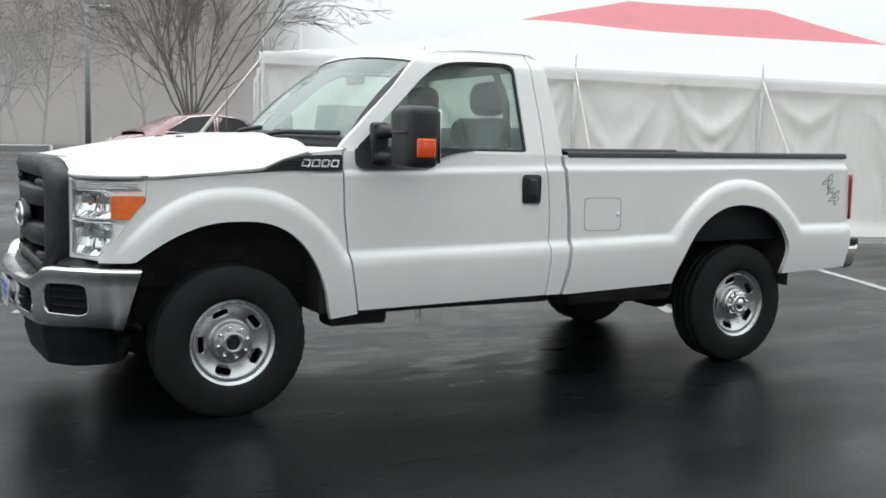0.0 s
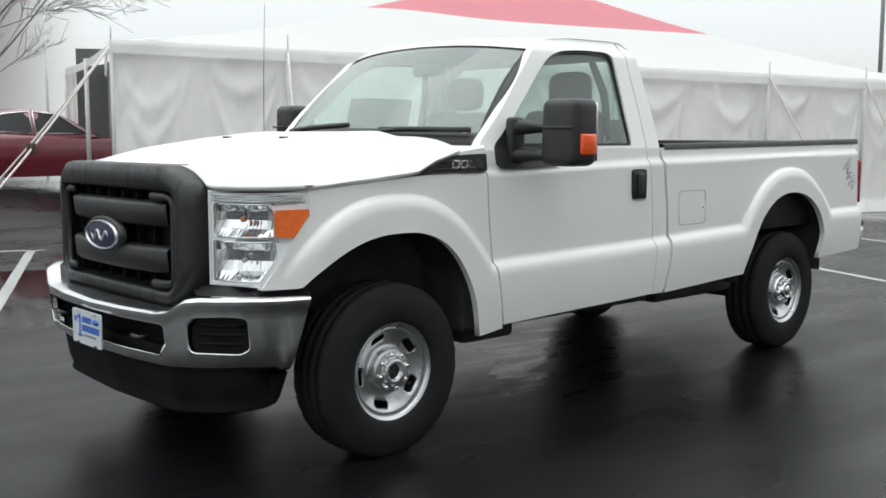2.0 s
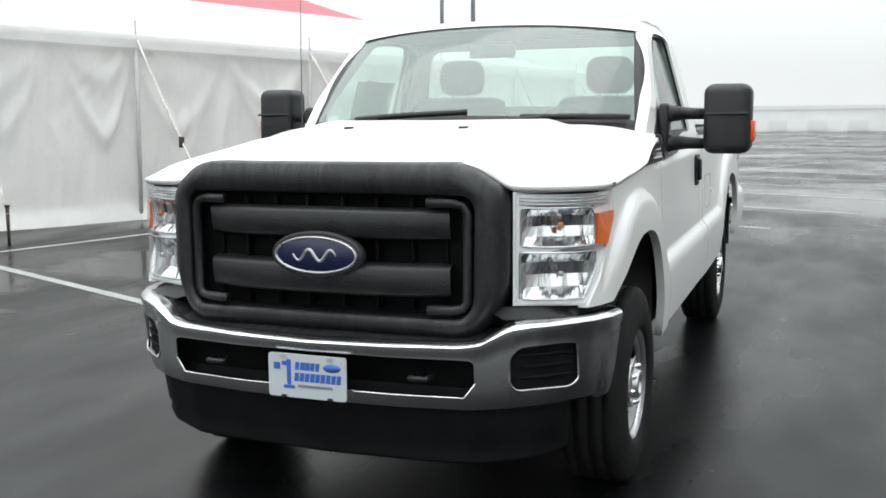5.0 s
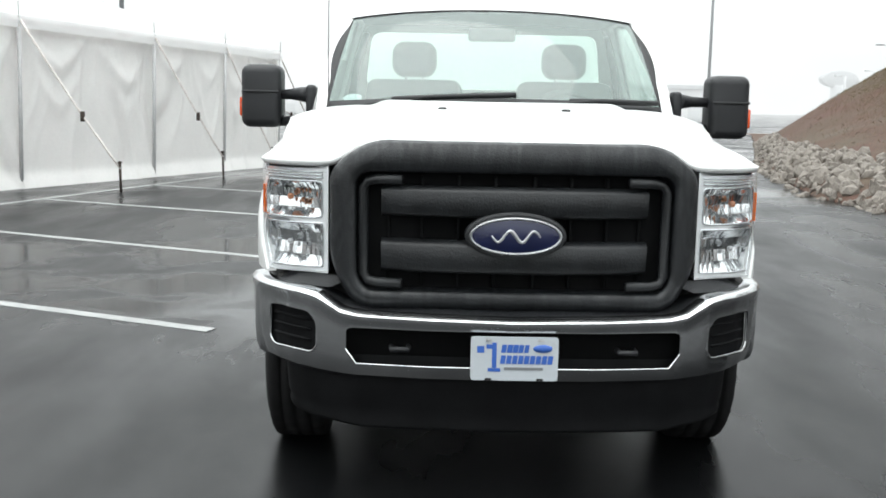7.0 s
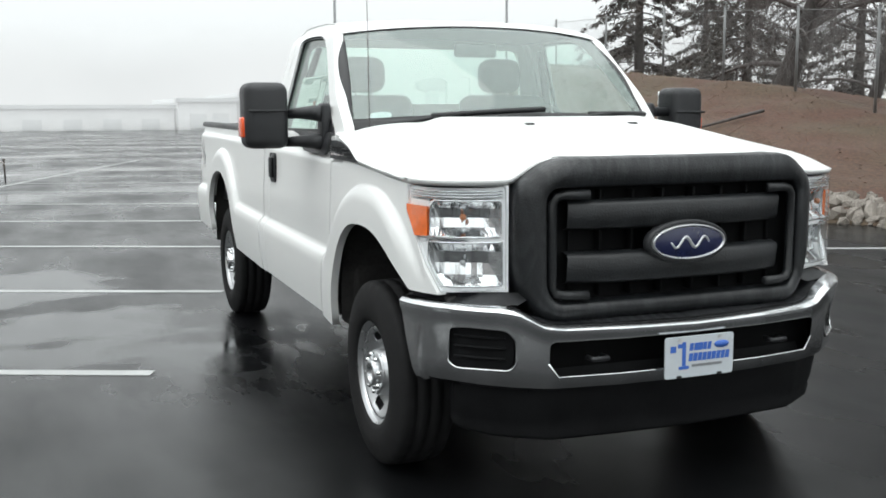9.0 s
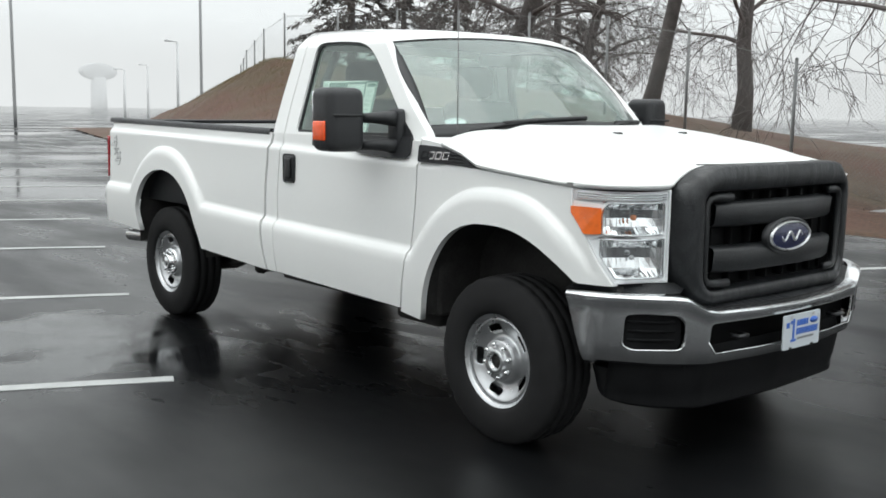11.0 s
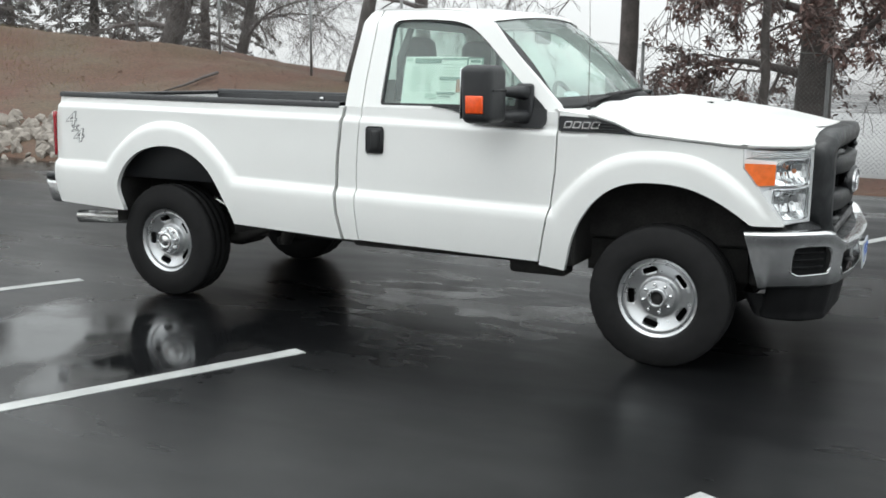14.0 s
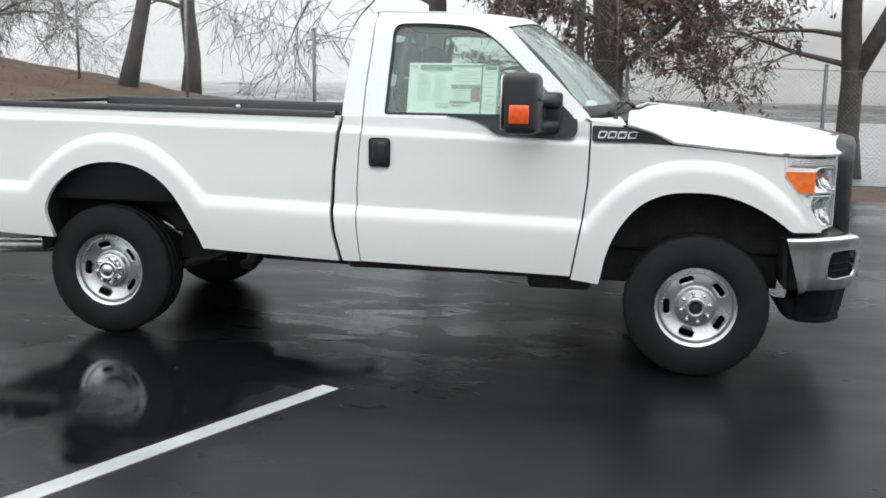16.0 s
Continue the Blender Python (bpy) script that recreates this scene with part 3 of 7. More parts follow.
def flare(x):
    """Height of the outline of the wheel bulges."""
    f = 0.79 + 0.385 * (1 - abs((x - 0.015) / 0.622) ** 2.5)
    r = 0.870 + 0.360 * (1 - abs((x - 3.408) / 0.590) ** 2.25)
    return max(f if abs(x - 0.015) < 0.622 else 0, r if abs(x - 3.408) < 0.59 else 0)


def arch(x, c, hw, base, top, pl, pr):
    u = abs((x - c) / hw)
    if u >= 1:
        return None
    p = pl if x < c else pr
    return base + (top - base) * (1 - u ** p) ** (1 / p)


def swell(t):
    """A crisp foot, then a long soft shoulder."""
    t = max(0.0, min(1.0, t))
    return smooth(t / 0.25) * 0.30 + 0.70 * (1 - (1 - t) ** 2.4)


def bulge(x, z):
    """0 on the upper flank, 1 on the lower body and on the wheel bulges."""
    low = swell((crease(x) + 0.022 - z) / 0.085)
    h = 0.02
    slope = (flare(x + h) - flare(x - h)) / (2 * h) if flare(x + h) and flare(x - h) else 4.0
    d = (flare(x) - z) / math.sqrt(1 + slope * slope)
    ring = swell((d - 0.003) / 0.075) if flare(x) else 0
    return max(low, ring)


def shoulder(x):
    return lerp([(0.6, 1.236), (2.0, 1.272), (4.4, 1.305)], x)


def flank(x, z):
    """Half the body's width at a place on its side."""
    y = 0.952 + 0.008 * smooth((1.25 - z) / 0.3) + 0.038 * bulge(x, z)
    y -= 0.022 * smooth((z - shoulder(x)) / 0.035) * smooth((x - 0.36) / 0.12) + 0.10 * max(0, z - 1.30)
    low = crease(x) - 0.10 - z
    y -= 0.22 * max(0, low) ** 1.7
    y -= 0.022 * smooth((-0.22 - x) / 0.45)
    y -= 0.05 * smooth((x - 4.30) / 0.2) ** 2
    w = smooth((-0.34 - x) / 0.24)
    y += w * (min(y, lerp([(-0.66, 0.903), (-0.575, 0.942), (-0.50, 0.957), (-0.40, 0.966)], x)) - y)
    return y


def panel(side, xl, xr, zlo, zhi, cols, rows=56, lip=0.035, place=flank):
    """A body panel between two upright edges and two long ones, with its edges turned in."""
    def spot(u, v):
        xm = xl(1.0) + (xr(1.0) - xl(1.0)) * u
        z = zlo(xm) + (zhi(xm) - zlo(xm)) * v
        x = xl(z) + (xr(z) - xl(z)) * u
        return Vector((x, side * place(x, z), z))
    bm = sheet(spot, cols, span(0, 1, rows))
    rim = [spot(u, 0) for u in cols] + [spot(1, v) for v in span(0, 1, rows)[1:]] + [spot(u, 1) for u in cols[::-1][1:]] + [spot(0, v) for v in span(1, 0, rows)[1:-1]]
    mids = Vector((0, -side * lip, 0))
    a = [bm.verts.new(p) for p in rim]
    b = [bm.verts.new(p + mids) for p in rim]
    for i in range(len(a)):
        j = (i + 1) % len(a)
        bm.faces.new((a[i], a[j], b[j], b[i]))
    bmesh.ops.recalc_face_normals(bm, faces=bm.faces)
    return bm


def pane_sheet(points, out):
    """One flat sheet of glass that faces out."""
    bm = bmesh.new()
    f = bm.faces.new([bm.verts.new(p) for p in points])
    f.normal_update()
    if f.normal.dot(out) < 0:
        f.normal_flip()
    return bm


def dense(x0, x1, marks, n):
    """Steps from 0 to 1 over x0..x1, with extra ones crowding to the marks."""
    xs = set(span(x0, x1, n))
    for m, way in marks:
        xs |= {m + way * 0.18 * (k / 14) ** 2 for k in range(15)}
    return [(x - x0) / (x1 - x0) for x in sorted(xs) if x0 <= x <= x1]


def front_low(x):
    z = arch(x, 0.025, 0.458, 0.47, 1.003, 2.5, 2.5)
    if x < -0.366:
        return 0.806
    return max(z, 0.47) if z else lerp([(0.48, 0.475), (0.62, 0.50)], x)


def rear_low(x):
    z = arch(x, 3.385, 0.485, 0.575, 1.062, 2.0, 2.3)
    return z if z else lerp([(2.0, 0.535), (2.9, 0.57), (3.87, 0.595), (4.45, 0.62)], x)


def hood_seam(x):
    return lerp([(-0.42, 1.207), (-0.1, 1.232), (0.2, 1.252), (0.41, 1.262)], x)


def fender_top(x):
    return hood_seam(x) if x < 0.405 else lerp([(0.405, 1.262), (0.415, 1.352), (0.6, 1.372)], x)


def fender_front(z):
    return -0.424 - 0.205 * max(0.0, (1.10 - z) / 0.288) ** 0.9 - 0.010 * max(0.0, (1.207 - z) / 0.395)


DOOR_FRONT = [(0.47, 0.685), (0.52, 0.675), (0.82, 0.625), (1.03, 0.602), (1.27, 0.597), (1.38, 0.600)]
DOOR_REAR = [(0.50, 1.862), (0.56, 1.878), (0.75, 1.900), (0.95, 1.904), (1.15, 1.897), (1.29, 1.883), (1.38, 1.880), (1.55, 1.875), (1.66, 1.864), (1.75, 1.854), (1.90, 1.847), (1.96, 1.845)]
CAB_REAR = [(0.50, 1.965), (0.56, 1.985), (0.70, 2.022), (0.85, 2.038), (1.05, 2.030), (1.25, 2.010), (1.40, 1.985)]
BED_TOP = [(2.0, 1.362), (4.45, 1.388)]
GAP = 0.005

for side in (-1, 1):
    fender = part("front_fender", panel(side, lambda z: fender_front(z), lambda z: lerp(DOOR_FRONT, z) - GAP, front_low, fender_top,
                  dense(-0.63, 0.60, ((-0.40, 1), (0.483, -1), (0.405, 1), (0.405, -1)), 70)), WHITE, truck)
    door = part("door", panel(side, lambda z: lerp(DOOR_FRONT, z) + GAP, lambda z: lerp(DOOR_REAR, z) - GAP * 0.7,
                lambda x: lerp([(0.6, 0.515), (1.9, 0.542)], x), lambda x: 1.362, span(0, 1, 24)), WHITE, truck)
    part("cab_corner", panel(side, lambda z: lerp(DOOR_REAR, z) + GAP * 0.7, lambda z: lerp(CAB_REAR, z),
         lambda x: 0.54, lambda x: 1.362, span(0, 1, 8)), WHITE, truck)
    bed_side = part("bed_side", panel(side, lambda z: lerp(CAB_REAR, z) + 0.024, lambda z: 4.485 - 0.10 * smooth((0.80 - z) / 0.25) - 0.05 * smooth((z - 1.2) / 0.2),
                    rear_low, lambda x: lerp(BED_TOP, x), dense(2.06, 4.47, ((2.90, 1), (3.87, -1)), 110)), WHITE, truck)
    cut = bmesh.new()

    # The upper half of the cab: pillars and roof rail round the side window.
    def lean(x, z, d, side=side):
        y = 0.924 - 0.27 * (z - 1.362) - d - 0.05 * smooth((z - 1.86) / 0.09)
        y -= 0.045 * smooth((0.80 - x) / 0.25)
        return Vector((x, side * y, z))

    window = rounded([(0.692, 1.378), (0.935, 1.607), (1.12, 1.782), (1.215, 1.85), (1.31, 1.878), (1.52, 1.893), (1.735, 1.888), (1.760, 1.376)],
                     [0.02, 0.1, 0.1, 0.05, 0.05, 0.1, 0.06, 0.02])
    upper = [(0.592, 1.362), (0.622, 1.405), (0.785, 1.575), (0.965, 1.755), (1.073, 1.865), (1.15, 1.912), (1.25, 1.938), (1.45, 1.955), (1.838, 1.957)]
    upper += [(lerp(DOOR_REAR, z) - GAP * 0.7, z) for z in (1.90, 1.80, 1.66, 1.52, 1.38)] + [(1.876, 1.362)]
    part("door_frame", curved_plate(upper, [window], 0.05, lean, span(0.60, 0.80, 6), span(1.86, 1.95, 6)), WHITE, door)
    rear_post = [(lerp(DOOR_REAR, z) + GAP * 0.7, z) for z in (1.362, 1.45, 1.52, 1.60, 1.66, 1.80, 1.90)] + [(1.846, 1.957), (1.895, 1.953), (1.928, 1.93), (1.945, 1.88), (1.962, 1.76), (1.986, 1.60), (2.000, 1.44), (2.003, 1.362)]
    part("rear_pillar", curved_plate(rear_post, [], 0.06, lean, (), span(1.86, 1.95, 6)), WHITE, truck)
    glass = part("side_window", pane_sheet([lean(x, z, 0.022) for x, z in window], Vector((0, side, 0))), SIDE_GLASS, door, "tinted side window beaded with rain", soft=False)
    glass.visible_shadow = False
    inner = [((x - 1.25) * 0.970 + 1.25, (z - 1.62) * 0.945 + 1.62) for x, z in window]
    part("window_seal", plate(window, [inner], 0.012, lambda x, z, d: lean(x, z, 0.012 + d)), SEAL, door, soft=False)
    part("sail_panel", plate(rounded([(0.668, 1.285), (0.690, 1.385), (0.825, 1.512), (0.865, 1.49), (0.88, 1.285)], 0.03), [], 0.03,
         lambda x, z, d: lean(x, z, d - 0.006) if z > 1.362 else Vector((x, side * (flank(x, z) + 0.006 - d), z))), BLACK_PLASTIC, door, soft=False)
    # Black plate stands in for window glass darkened by the mirror arms.
    part("window_dip", plate(rounded([(0.668, 1.31), (0.672, 1.378), (1.40, 1.378), (1.25, 1.358), (1.17, 1.328), (1.125, 1.284), (0.86, 1.270), (0.69, 1.272)], [0.01, 0.01, 0.001, 0.06, 0.03, 0.03, 0.02, 0.02]), [], 0.012,
         lambda x, z, d: Vector((x, side * (max(flank(x, z), 0.924 - 0.27 * (z - 1.362)) + 0.006 - d), z))), BLACK_PLASTIC, door, "black plate for the window dip shaded by the mirror", soft=False)
    # Handle: a black cup with an upright grip.
    bm = bmesh.new()
    box(bm, 1.712, 1.835, side * 0.955 - 0.012, side * 0.955 + 0.012, 1.078, 1.247, 0.022, 3)
    handle = part("door_handle", bm, BLACK_PLASTIC, door)
    bm = bmesh.new()
    box(bm, 1.745 if side < 0 else 1.735, 1.80 if side < 0 else 1.79, side * 0.975 - 0.010, side * 0.975 + 0.012, 1.105, 1.225, 0.012, 3)
    part("grip", bm, SEAL, handle)
    # Side vent with badge bars.
    vent = rounded([(0.174, 1.256), (0.26, 1.305), (0.40, 1.338), (0.588, 1.345), (0.588, 1.262)], [0.01, 0.05, 0.05, 0.012, 0.012])
    vent_ob = part("fender_vent", plate(vent, [], 0.02, lambda x, z, d: Vector((x, side * (0.958 - 0.12 * max(0, z - 1.27) - d), z))), BLACK_PLASTIC, fender, "black fender vent plate", soft=False)
    bm = bmesh.new()
    for z in (1.275, 1.291, 1.307):
        tube(bm, [(0.24 + (z - 1.275) * 1.2, side * 0.958, z), (0.38, side * 0.960, z + 0.003)], 0.004, 6)
    part("vent_slat", bm, GRILLE_PLASTIC, vent_ob)
    for a, b in ((0.356, 0.402), (0.410, 0.456), (0.464, 0.508), (0.516, 0.560)):
        tilt = 0.012 if side < 0 else -0.012
        ring = rounded([(a, 1.278), (a + tilt, 1.318), (b + tilt, 1.318), (b, 1.278)], 0.008, 3)
        core = [((x - (a + b + tilt) / 2) * 0.66 + (a + b + tilt) / 2, (z - 1.298) * 0.58 + 1.298) for x, z in ring]
        part("badge_bar", plate(ring, [core], 0.004, lambda x, z, d: Vector((x, side * (0.962 - 0.12 * max(0, z - 1.27) - d), z))), CHROME, vent_ob, "chrome badge bar", soft=False)

# Hood: a clamshell with a raised middle.
HOOD_C = [(-0.83, 1.283), (-0.70, 1.303), (-0.43, 1.350), (-0.09, 1.398), (0.19, 1.428), (0.40, 1.440)]
HOOD_FRONT = [(0.0, -0.80), (0.45, -0.785), (0.55, -0.745), (0.62, -0.725), (0.69, -0.738), (0.76, -0.735), (0.84, -0.700), (0.90, -0.645), (0.938, -0.565), (0.955, -0.43)]
HOOD_REAR = [(0.0, 0.215), (0.35, 0.235), (0.50, 0.275), (0.57, 0.330), (0.64, 0.385), (0.75, 0.400), (0.95, 0.402)]


HOOD_SIDE = [(-0.42, 1.207), (-0.1, 1.232), (0.15, 1.256), (0.26, 1.305), (0.41, 1.347)]
HOOD_LIP = [(0.0, 1.285), (0.50, 1.285), (0.56, 1.268), (0.62, 1.228), (0.665, 1.210), (0.70, 1.208), (0.945, 1.207)]


def hood_spot(u, v):
    y = 0.954 * u
    a = abs(y)
    x = lerp(HOOD_FRONT, a) + (lerp(HOOD_REAR, a) - lerp(HOOD_FRONT, a)) * v
    edge = lerp(HOOD_SIDE, max(x, -0.42)) - 0.001
    mid = lerp(HOOD_C, x)
    z = edge + (mid - 0.028 - edge) * (1 - (a / 0.954) ** 6.5)
    dome = smooth((0.60 - a) / 0.10)
    z += 0.028 * dome * smooth((x + 0.85) / 0.5) + 0.028 * smooth((0.60 - a) / 0.3) * (1 - smooth((x + 0.85) / 0.5))
    z0 = lerp(HOOD_LIP, a)
    w = min(1.0, (x - lerp(HOOD_FRONT, a)) / 0.20)
    z = z0 + (z - z0) * (1 - (1 - w) ** 2.2)
    y -= math.copysign(0.014 * smooth(-x / 0.45) * (a / 0.954) ** 3, y)
    y += math.copysign(max(-0.02, flank(max(x, -0.42), min(edge, 1.30)) - 0.001 - 0.954) * (a / 0.954) ** 4, y)
    return Vector((x, y, z))


across = [math.copysign(1 - (1 - abs(u)) ** 1.5, u) for u in span(-1, 1, 110)]
bm = sheet(hood_spot, across, [0, 0.008, 0.02, 0.035, 0.06] + span(0.1, 1, 40))
hood = part("hood", bm, WHITE, truck)
mod = hood.modifiers.new("thick", "SOLIDIFY")
mod.thickness, mod.offset = 0.02, -1
for y in (-0.26, 0.26):
    bm = bmesh.new()
    box(bm, -0.115, -0.075, y - 0.018, y + 0.018, 1.388, 1.424, 0.006)
    part("washer_nozzle", bm, SEAL, hood)

# Cowl and windscreen.
GLASS_LOW = [(0.0, 0.385), (0.3, 0.40), (0.55, 0.455), (0.70, 0.53), (0.80, 0.605), (0.89, 0.66)]
GLASS_TOP = [(0.0, 0.985), (0.3, 0.995), (0.5, 1.025), (0.65, 1.065), (0.78, 1.12)]


def screen(u, v):
    y0, y1 = 0.885 * u, 0.778 * u
    p0 = Vector((lerp(GLASS_LOW, abs(y0)), y0, 1.405 - 0.03 * u * u))
    p1 = Vector((lerp(GLASS_TOP, abs(y1)), y1, 1.924 - 0.048 * u * u))
    p = p0.lerp(p1, v)
    bow = 0.035 * math.sin(math.pi * v)
    return p + Vector((-0.6, 0, 0.75)) * bow


part("windscreen", sheet(screen, span(0.9345, -0.9345, 40), span(0.1055, 0.9695, 24)), GLASS, truck, "wet tinted windscreen").visible_shadow = False
bm = bmesh.new()
for us, vs in ((span(-1, 1, 40), span(0, 0.105, 3)), (span(-1, 1, 40), span(0.97, 1.0, 2)), (span(-1, -0.935, 2), span(0.105, 0.97, 20)), (span(0.935, 1, 2), span(0.105, 0.97, 20))):
    sheet(screen, us, vs, bm=bm)
bmesh.ops.reverse_faces(bm, faces=bm.faces[:])
bmesh.ops.solidify(bm, geom=bm.faces[:], thickness=0.006)
part("windscreen_surround", bm, SEAL, truck, "black windscreen edge band")


bm = bmesh.new()
bm.faces.new([bm.verts.new(screen(0.80 + 0.055 * math.cos(a), 0.135 + 0.030 * math.sin(a)) + Vector((0.006, 0, -0.006))) for a in span(0, 2 * math.pi, 24)[:-1]])
bmesh.ops.solidify(bm, geom=bm.faces[:], thickness=0.001)
part("inspection_sticker", bm, PLATE_WHITE, truck, "small white oval sticker on the windscreen", soft=False)


def cowl_spot(u, v):
    a = abs(u) * 0.68
    x0 = lerp(HOOD_REAR, a) - 0.05
    x1 = lerp(GLASS_LOW, min(a, 0.84)) + 0.03
    z0 = 1.375 - 0.03 * a * a
    z1 = 1.412 - 0.03 * (a / 0.835) ** 2
    return Vector((x0 + (x1 - x0) * v, u * 0.68, z0 + (z1 - z0) * v * v))


part("cowl", sheet(cowl_spot, span(-1, 1, 40), span(0, 1, 8)), BLACK_PLASTIC, truck, "black plastic cowl below the windscreen")
for side in (-1, 1):
    def corner(u, v, side=side):
        x = 0.409 + 0.188 * u
        a = Vector((x, side * flank(x, 1.352), lerp([(0.405, 1.350), (0.6, 1.372)], x)))
        y = 0.58 + 0.305 * u
        b = Vector((max(x, lerp(GLASS_LOW, y) - 0.01), side * min(y, 0.885), 1.398 - 0.03 * (y / 0.885) ** 2))
        p = a.lerp(b, v)
        p.z += 0.012 * math.sin(math.pi * v)
        return p
    bm = sheet(corner, span(0, 1, 10), span(0, 1, 8))
    bmesh.ops.recalc_face_normals(bm, faces=bm.faces)
    part("cowl_corner", bm, WHITE, truck)


def wiper(y0, y1, lift):
    arm = bmesh.new()
    up = Vector((-0.022, 0, 0.022))
    a, b = screen(y0 / 0.8, 0.0), screen((y0 + (y1 - y0) * 0.62) / 0.8, 0.075)
    tube(arm, [a + up, a.lerp(b, 0.5) + up * 1.3, b + up], [0.016, 0.012, 0.009], 6)
    ob = part("wiper", arm, SEAL, truck, "black windscreen wiper")
    blade = bmesh.new()
    pts = [screen((y0 + (y1 - y0) * t) / 0.8, 0.055 + 0.035 * t) + up * 0.9 for t in span(0.30, 1.25, 8)]
    tube(blade, pts, 0.014, 6)
    part("blade", blade, SEAL, ob)


wiper(-0.18, -0.62, 0)
wiper(0.62, 0.06, 0)

# Roof.
ROOF_EDGE = [(1.0, 1.875), (1.10, 1.880), (1.15, 1.912), (1.25, 1.938), (1.45, 1.955), (1.80, 1.958), (1.88, 1.950), (1.93, 1.915)]


def roof_spot(u, v):
    a = abs(u)
    x0 = lerp(GLASS_TOP, 0.76 * a) - 0.012
    x1 = 1.935 - 0.012 * a * a
    x = x0 + (x1 - x0) * v
    edge = lerp(ROOF_EDGE, x)
    y = u * (0.928 - 0.27 * (edge - 1.362) - 0.05 * smooth((edge - 1.86) / 0.09))
    zc = lerp([(0.97, 1.938), (1.05, 1.952), (1.2, 1.968), (1.5, 1.980), (1.75, 1.978), (1.86, 1.966), (1.91, 1.945), (1.935, 1.915)], x)
    t = 1 - a ** 3.2
    z = min(edge, zc) + (zc - min(edge, zc)) * t
    lip = 1.920 - 0.050 * u * u
    return Vector((x, y, lip + (z - lip) * smooth((x - x0 + 0.012) / 0.06)))


bm = sheet(roof_spot, span(-1, 1, 40), [0, 0.008, 0.016, 0.024, 0.035, 0.05] + span(0.07, 1, 30))
part("roof", bm, WHITE, truck)

# Cab back wall with its window.
back_window = rounded([(-0.725, 1.525), (-0.685, 1.862), (0.685, 1.862), (0.725, 1.525)], 0.07)
back = [(-0.86, 1.30), (-0.745, 1.86), (-0.70, 1.925), (0.70, 1.925), (0.745, 1.86), (0.86, 1.30)]
part("cab_back", plate(back, [back_window], 0.03, lambda y, z, d: Vector((2.000 - 0.118 * (z - 1.40) - d, y, z))), WHITE, truck, soft=False)
part("rear_window", pane_sheet([Vector((1.982 - 0.118 * (z - 1.40), y, z)) for y, z in back_window], Vector((1, 0, 0))), REAR_GLASS, truck, "misted rear window", soft=False).visible_shadow = False

# Dark shell behind the panels, with floor and firewall.
for x0, x1, hw, z0, z1 in ((0.50, 1.98, 0.875, 0.48, 1.33), (-0.62, 0.52, 0.60, 0.62, 1.20), (2.04, 4.40, 0.60, 0.60, 0.82)):
    bm = bmesh.new()
    box(bm, x0, x1, -hw, hw, z0, z1, 0.02)
    part("inner_shell", bm, DARK, truck, "dark inner body behind the panels", soft=False)


# ---- wheels ----
def tyre_mesh():
    bm = bmesh.new()
    side = [(0.218, -0.10), (0.222, -0.118), (0.245, -0.126), (0.285, -0.131), (0.325, -0.127), (0.352, -0.118), (0.372, -0.112)]
    tread = [(0.386, -0.104), (0.392, -0.094), (0.394, -0.062), (0.386, -0.060), (0.386, -0.052), (0.395, -0.050), (0.396, -0.008), (0.388, -0.006), (0.388, 0.006), (0.396, 0.008),
             (0.395, 0.050), (0.386, 0.052), (0.386, 0.060), (0.394, 0.062), (0.392, 0.094), (0.386, 0.104)]
    profile = side + tread + [(r, -a) for r, a in side[::-1]]
    seg = 120

    def spot(u, v):
        r, a = profile[v]
        notch = (u % 4) == 0
        if r > 0.380 and abs(a) > 0.055 and notch:
            r -= 0.004
        if r > 0.390 and abs(a) < 0.055 and (u + 2) % 4 == 0:
            r -= 0.004
        if 0.36 < r < 0.38 and (u // 2) % 2:
            a *= 1.01
        ang = 2 * math.pi * u / seg
        return (r * math.cos(ang), a, r * math.sin(ang))
    return sheet(spot, range(seg), range(len(profile)), True, bm)


def rim_mesh():
    """A pressed steel disc with five slots, dished inside a rolled rim. The outer face looks along -y."""
    bm = bmesh.new()
    front = [(0.208, -0.040), (0.204, -0.072), (0.199, -0.090), (0.193, -0.095), (0.185, -0.091), (0.170, -0.079), (0.145, -0.066), (0.122, -0.057), (0.108, -0.056), (0.102, -0.064), (0.099, -0.090), (0.094, -0.096), (0.055, -0.097)]
    back = [(r - 0.001, a + 0.007) for r, a in front[::-1]]
    lathe(bm, front + back + front[:1], 80)
    bmesh.ops.remove_doubles(bm, verts=bm.verts, dist=0.0002)
    bmesh.ops.recalc_face_normals(bm, faces=bm.faces)
    return bm


def barrel_mesh():
    """The rolled rim that carries the tyre."""
    bm = bmesh.new()
    lathe(bm, [(0.224, 0.10), (0.224, -0.085), (0.232, -0.105), (0.239, -0.114), (0.239, -0.120), (0.234, -0.122), (0.229, -0.119), (0.218, -0.110), (0.207, -0.104), (0.203, -0.098), (0.200, -0.070), (0.199, -0.040), (0.199, 0.0)], 80)
    bmesh.ops.recalc_face_normals(bm, faces=bm.faces)
    return bm


def slot_cutter(k):
    ang = 2 * math.pi * k / 5 + radians(111)
    outline = rounded([(-0.042, -0.0165), (-0.042, 0.0165), (0.042, 0.0165), (0.042, -0.0165)], 0.0164, 6)
    c, s = math.cos(ang), math.sin(ang)

    def place(a, b, d):
        r, t = 0.158 + b - 0.10 * a * a / 0.034, a
        return Vector((r * c - t * s, -0.2 + d, r * s + t * c))
    return plate(outline, [], 0.3, place)


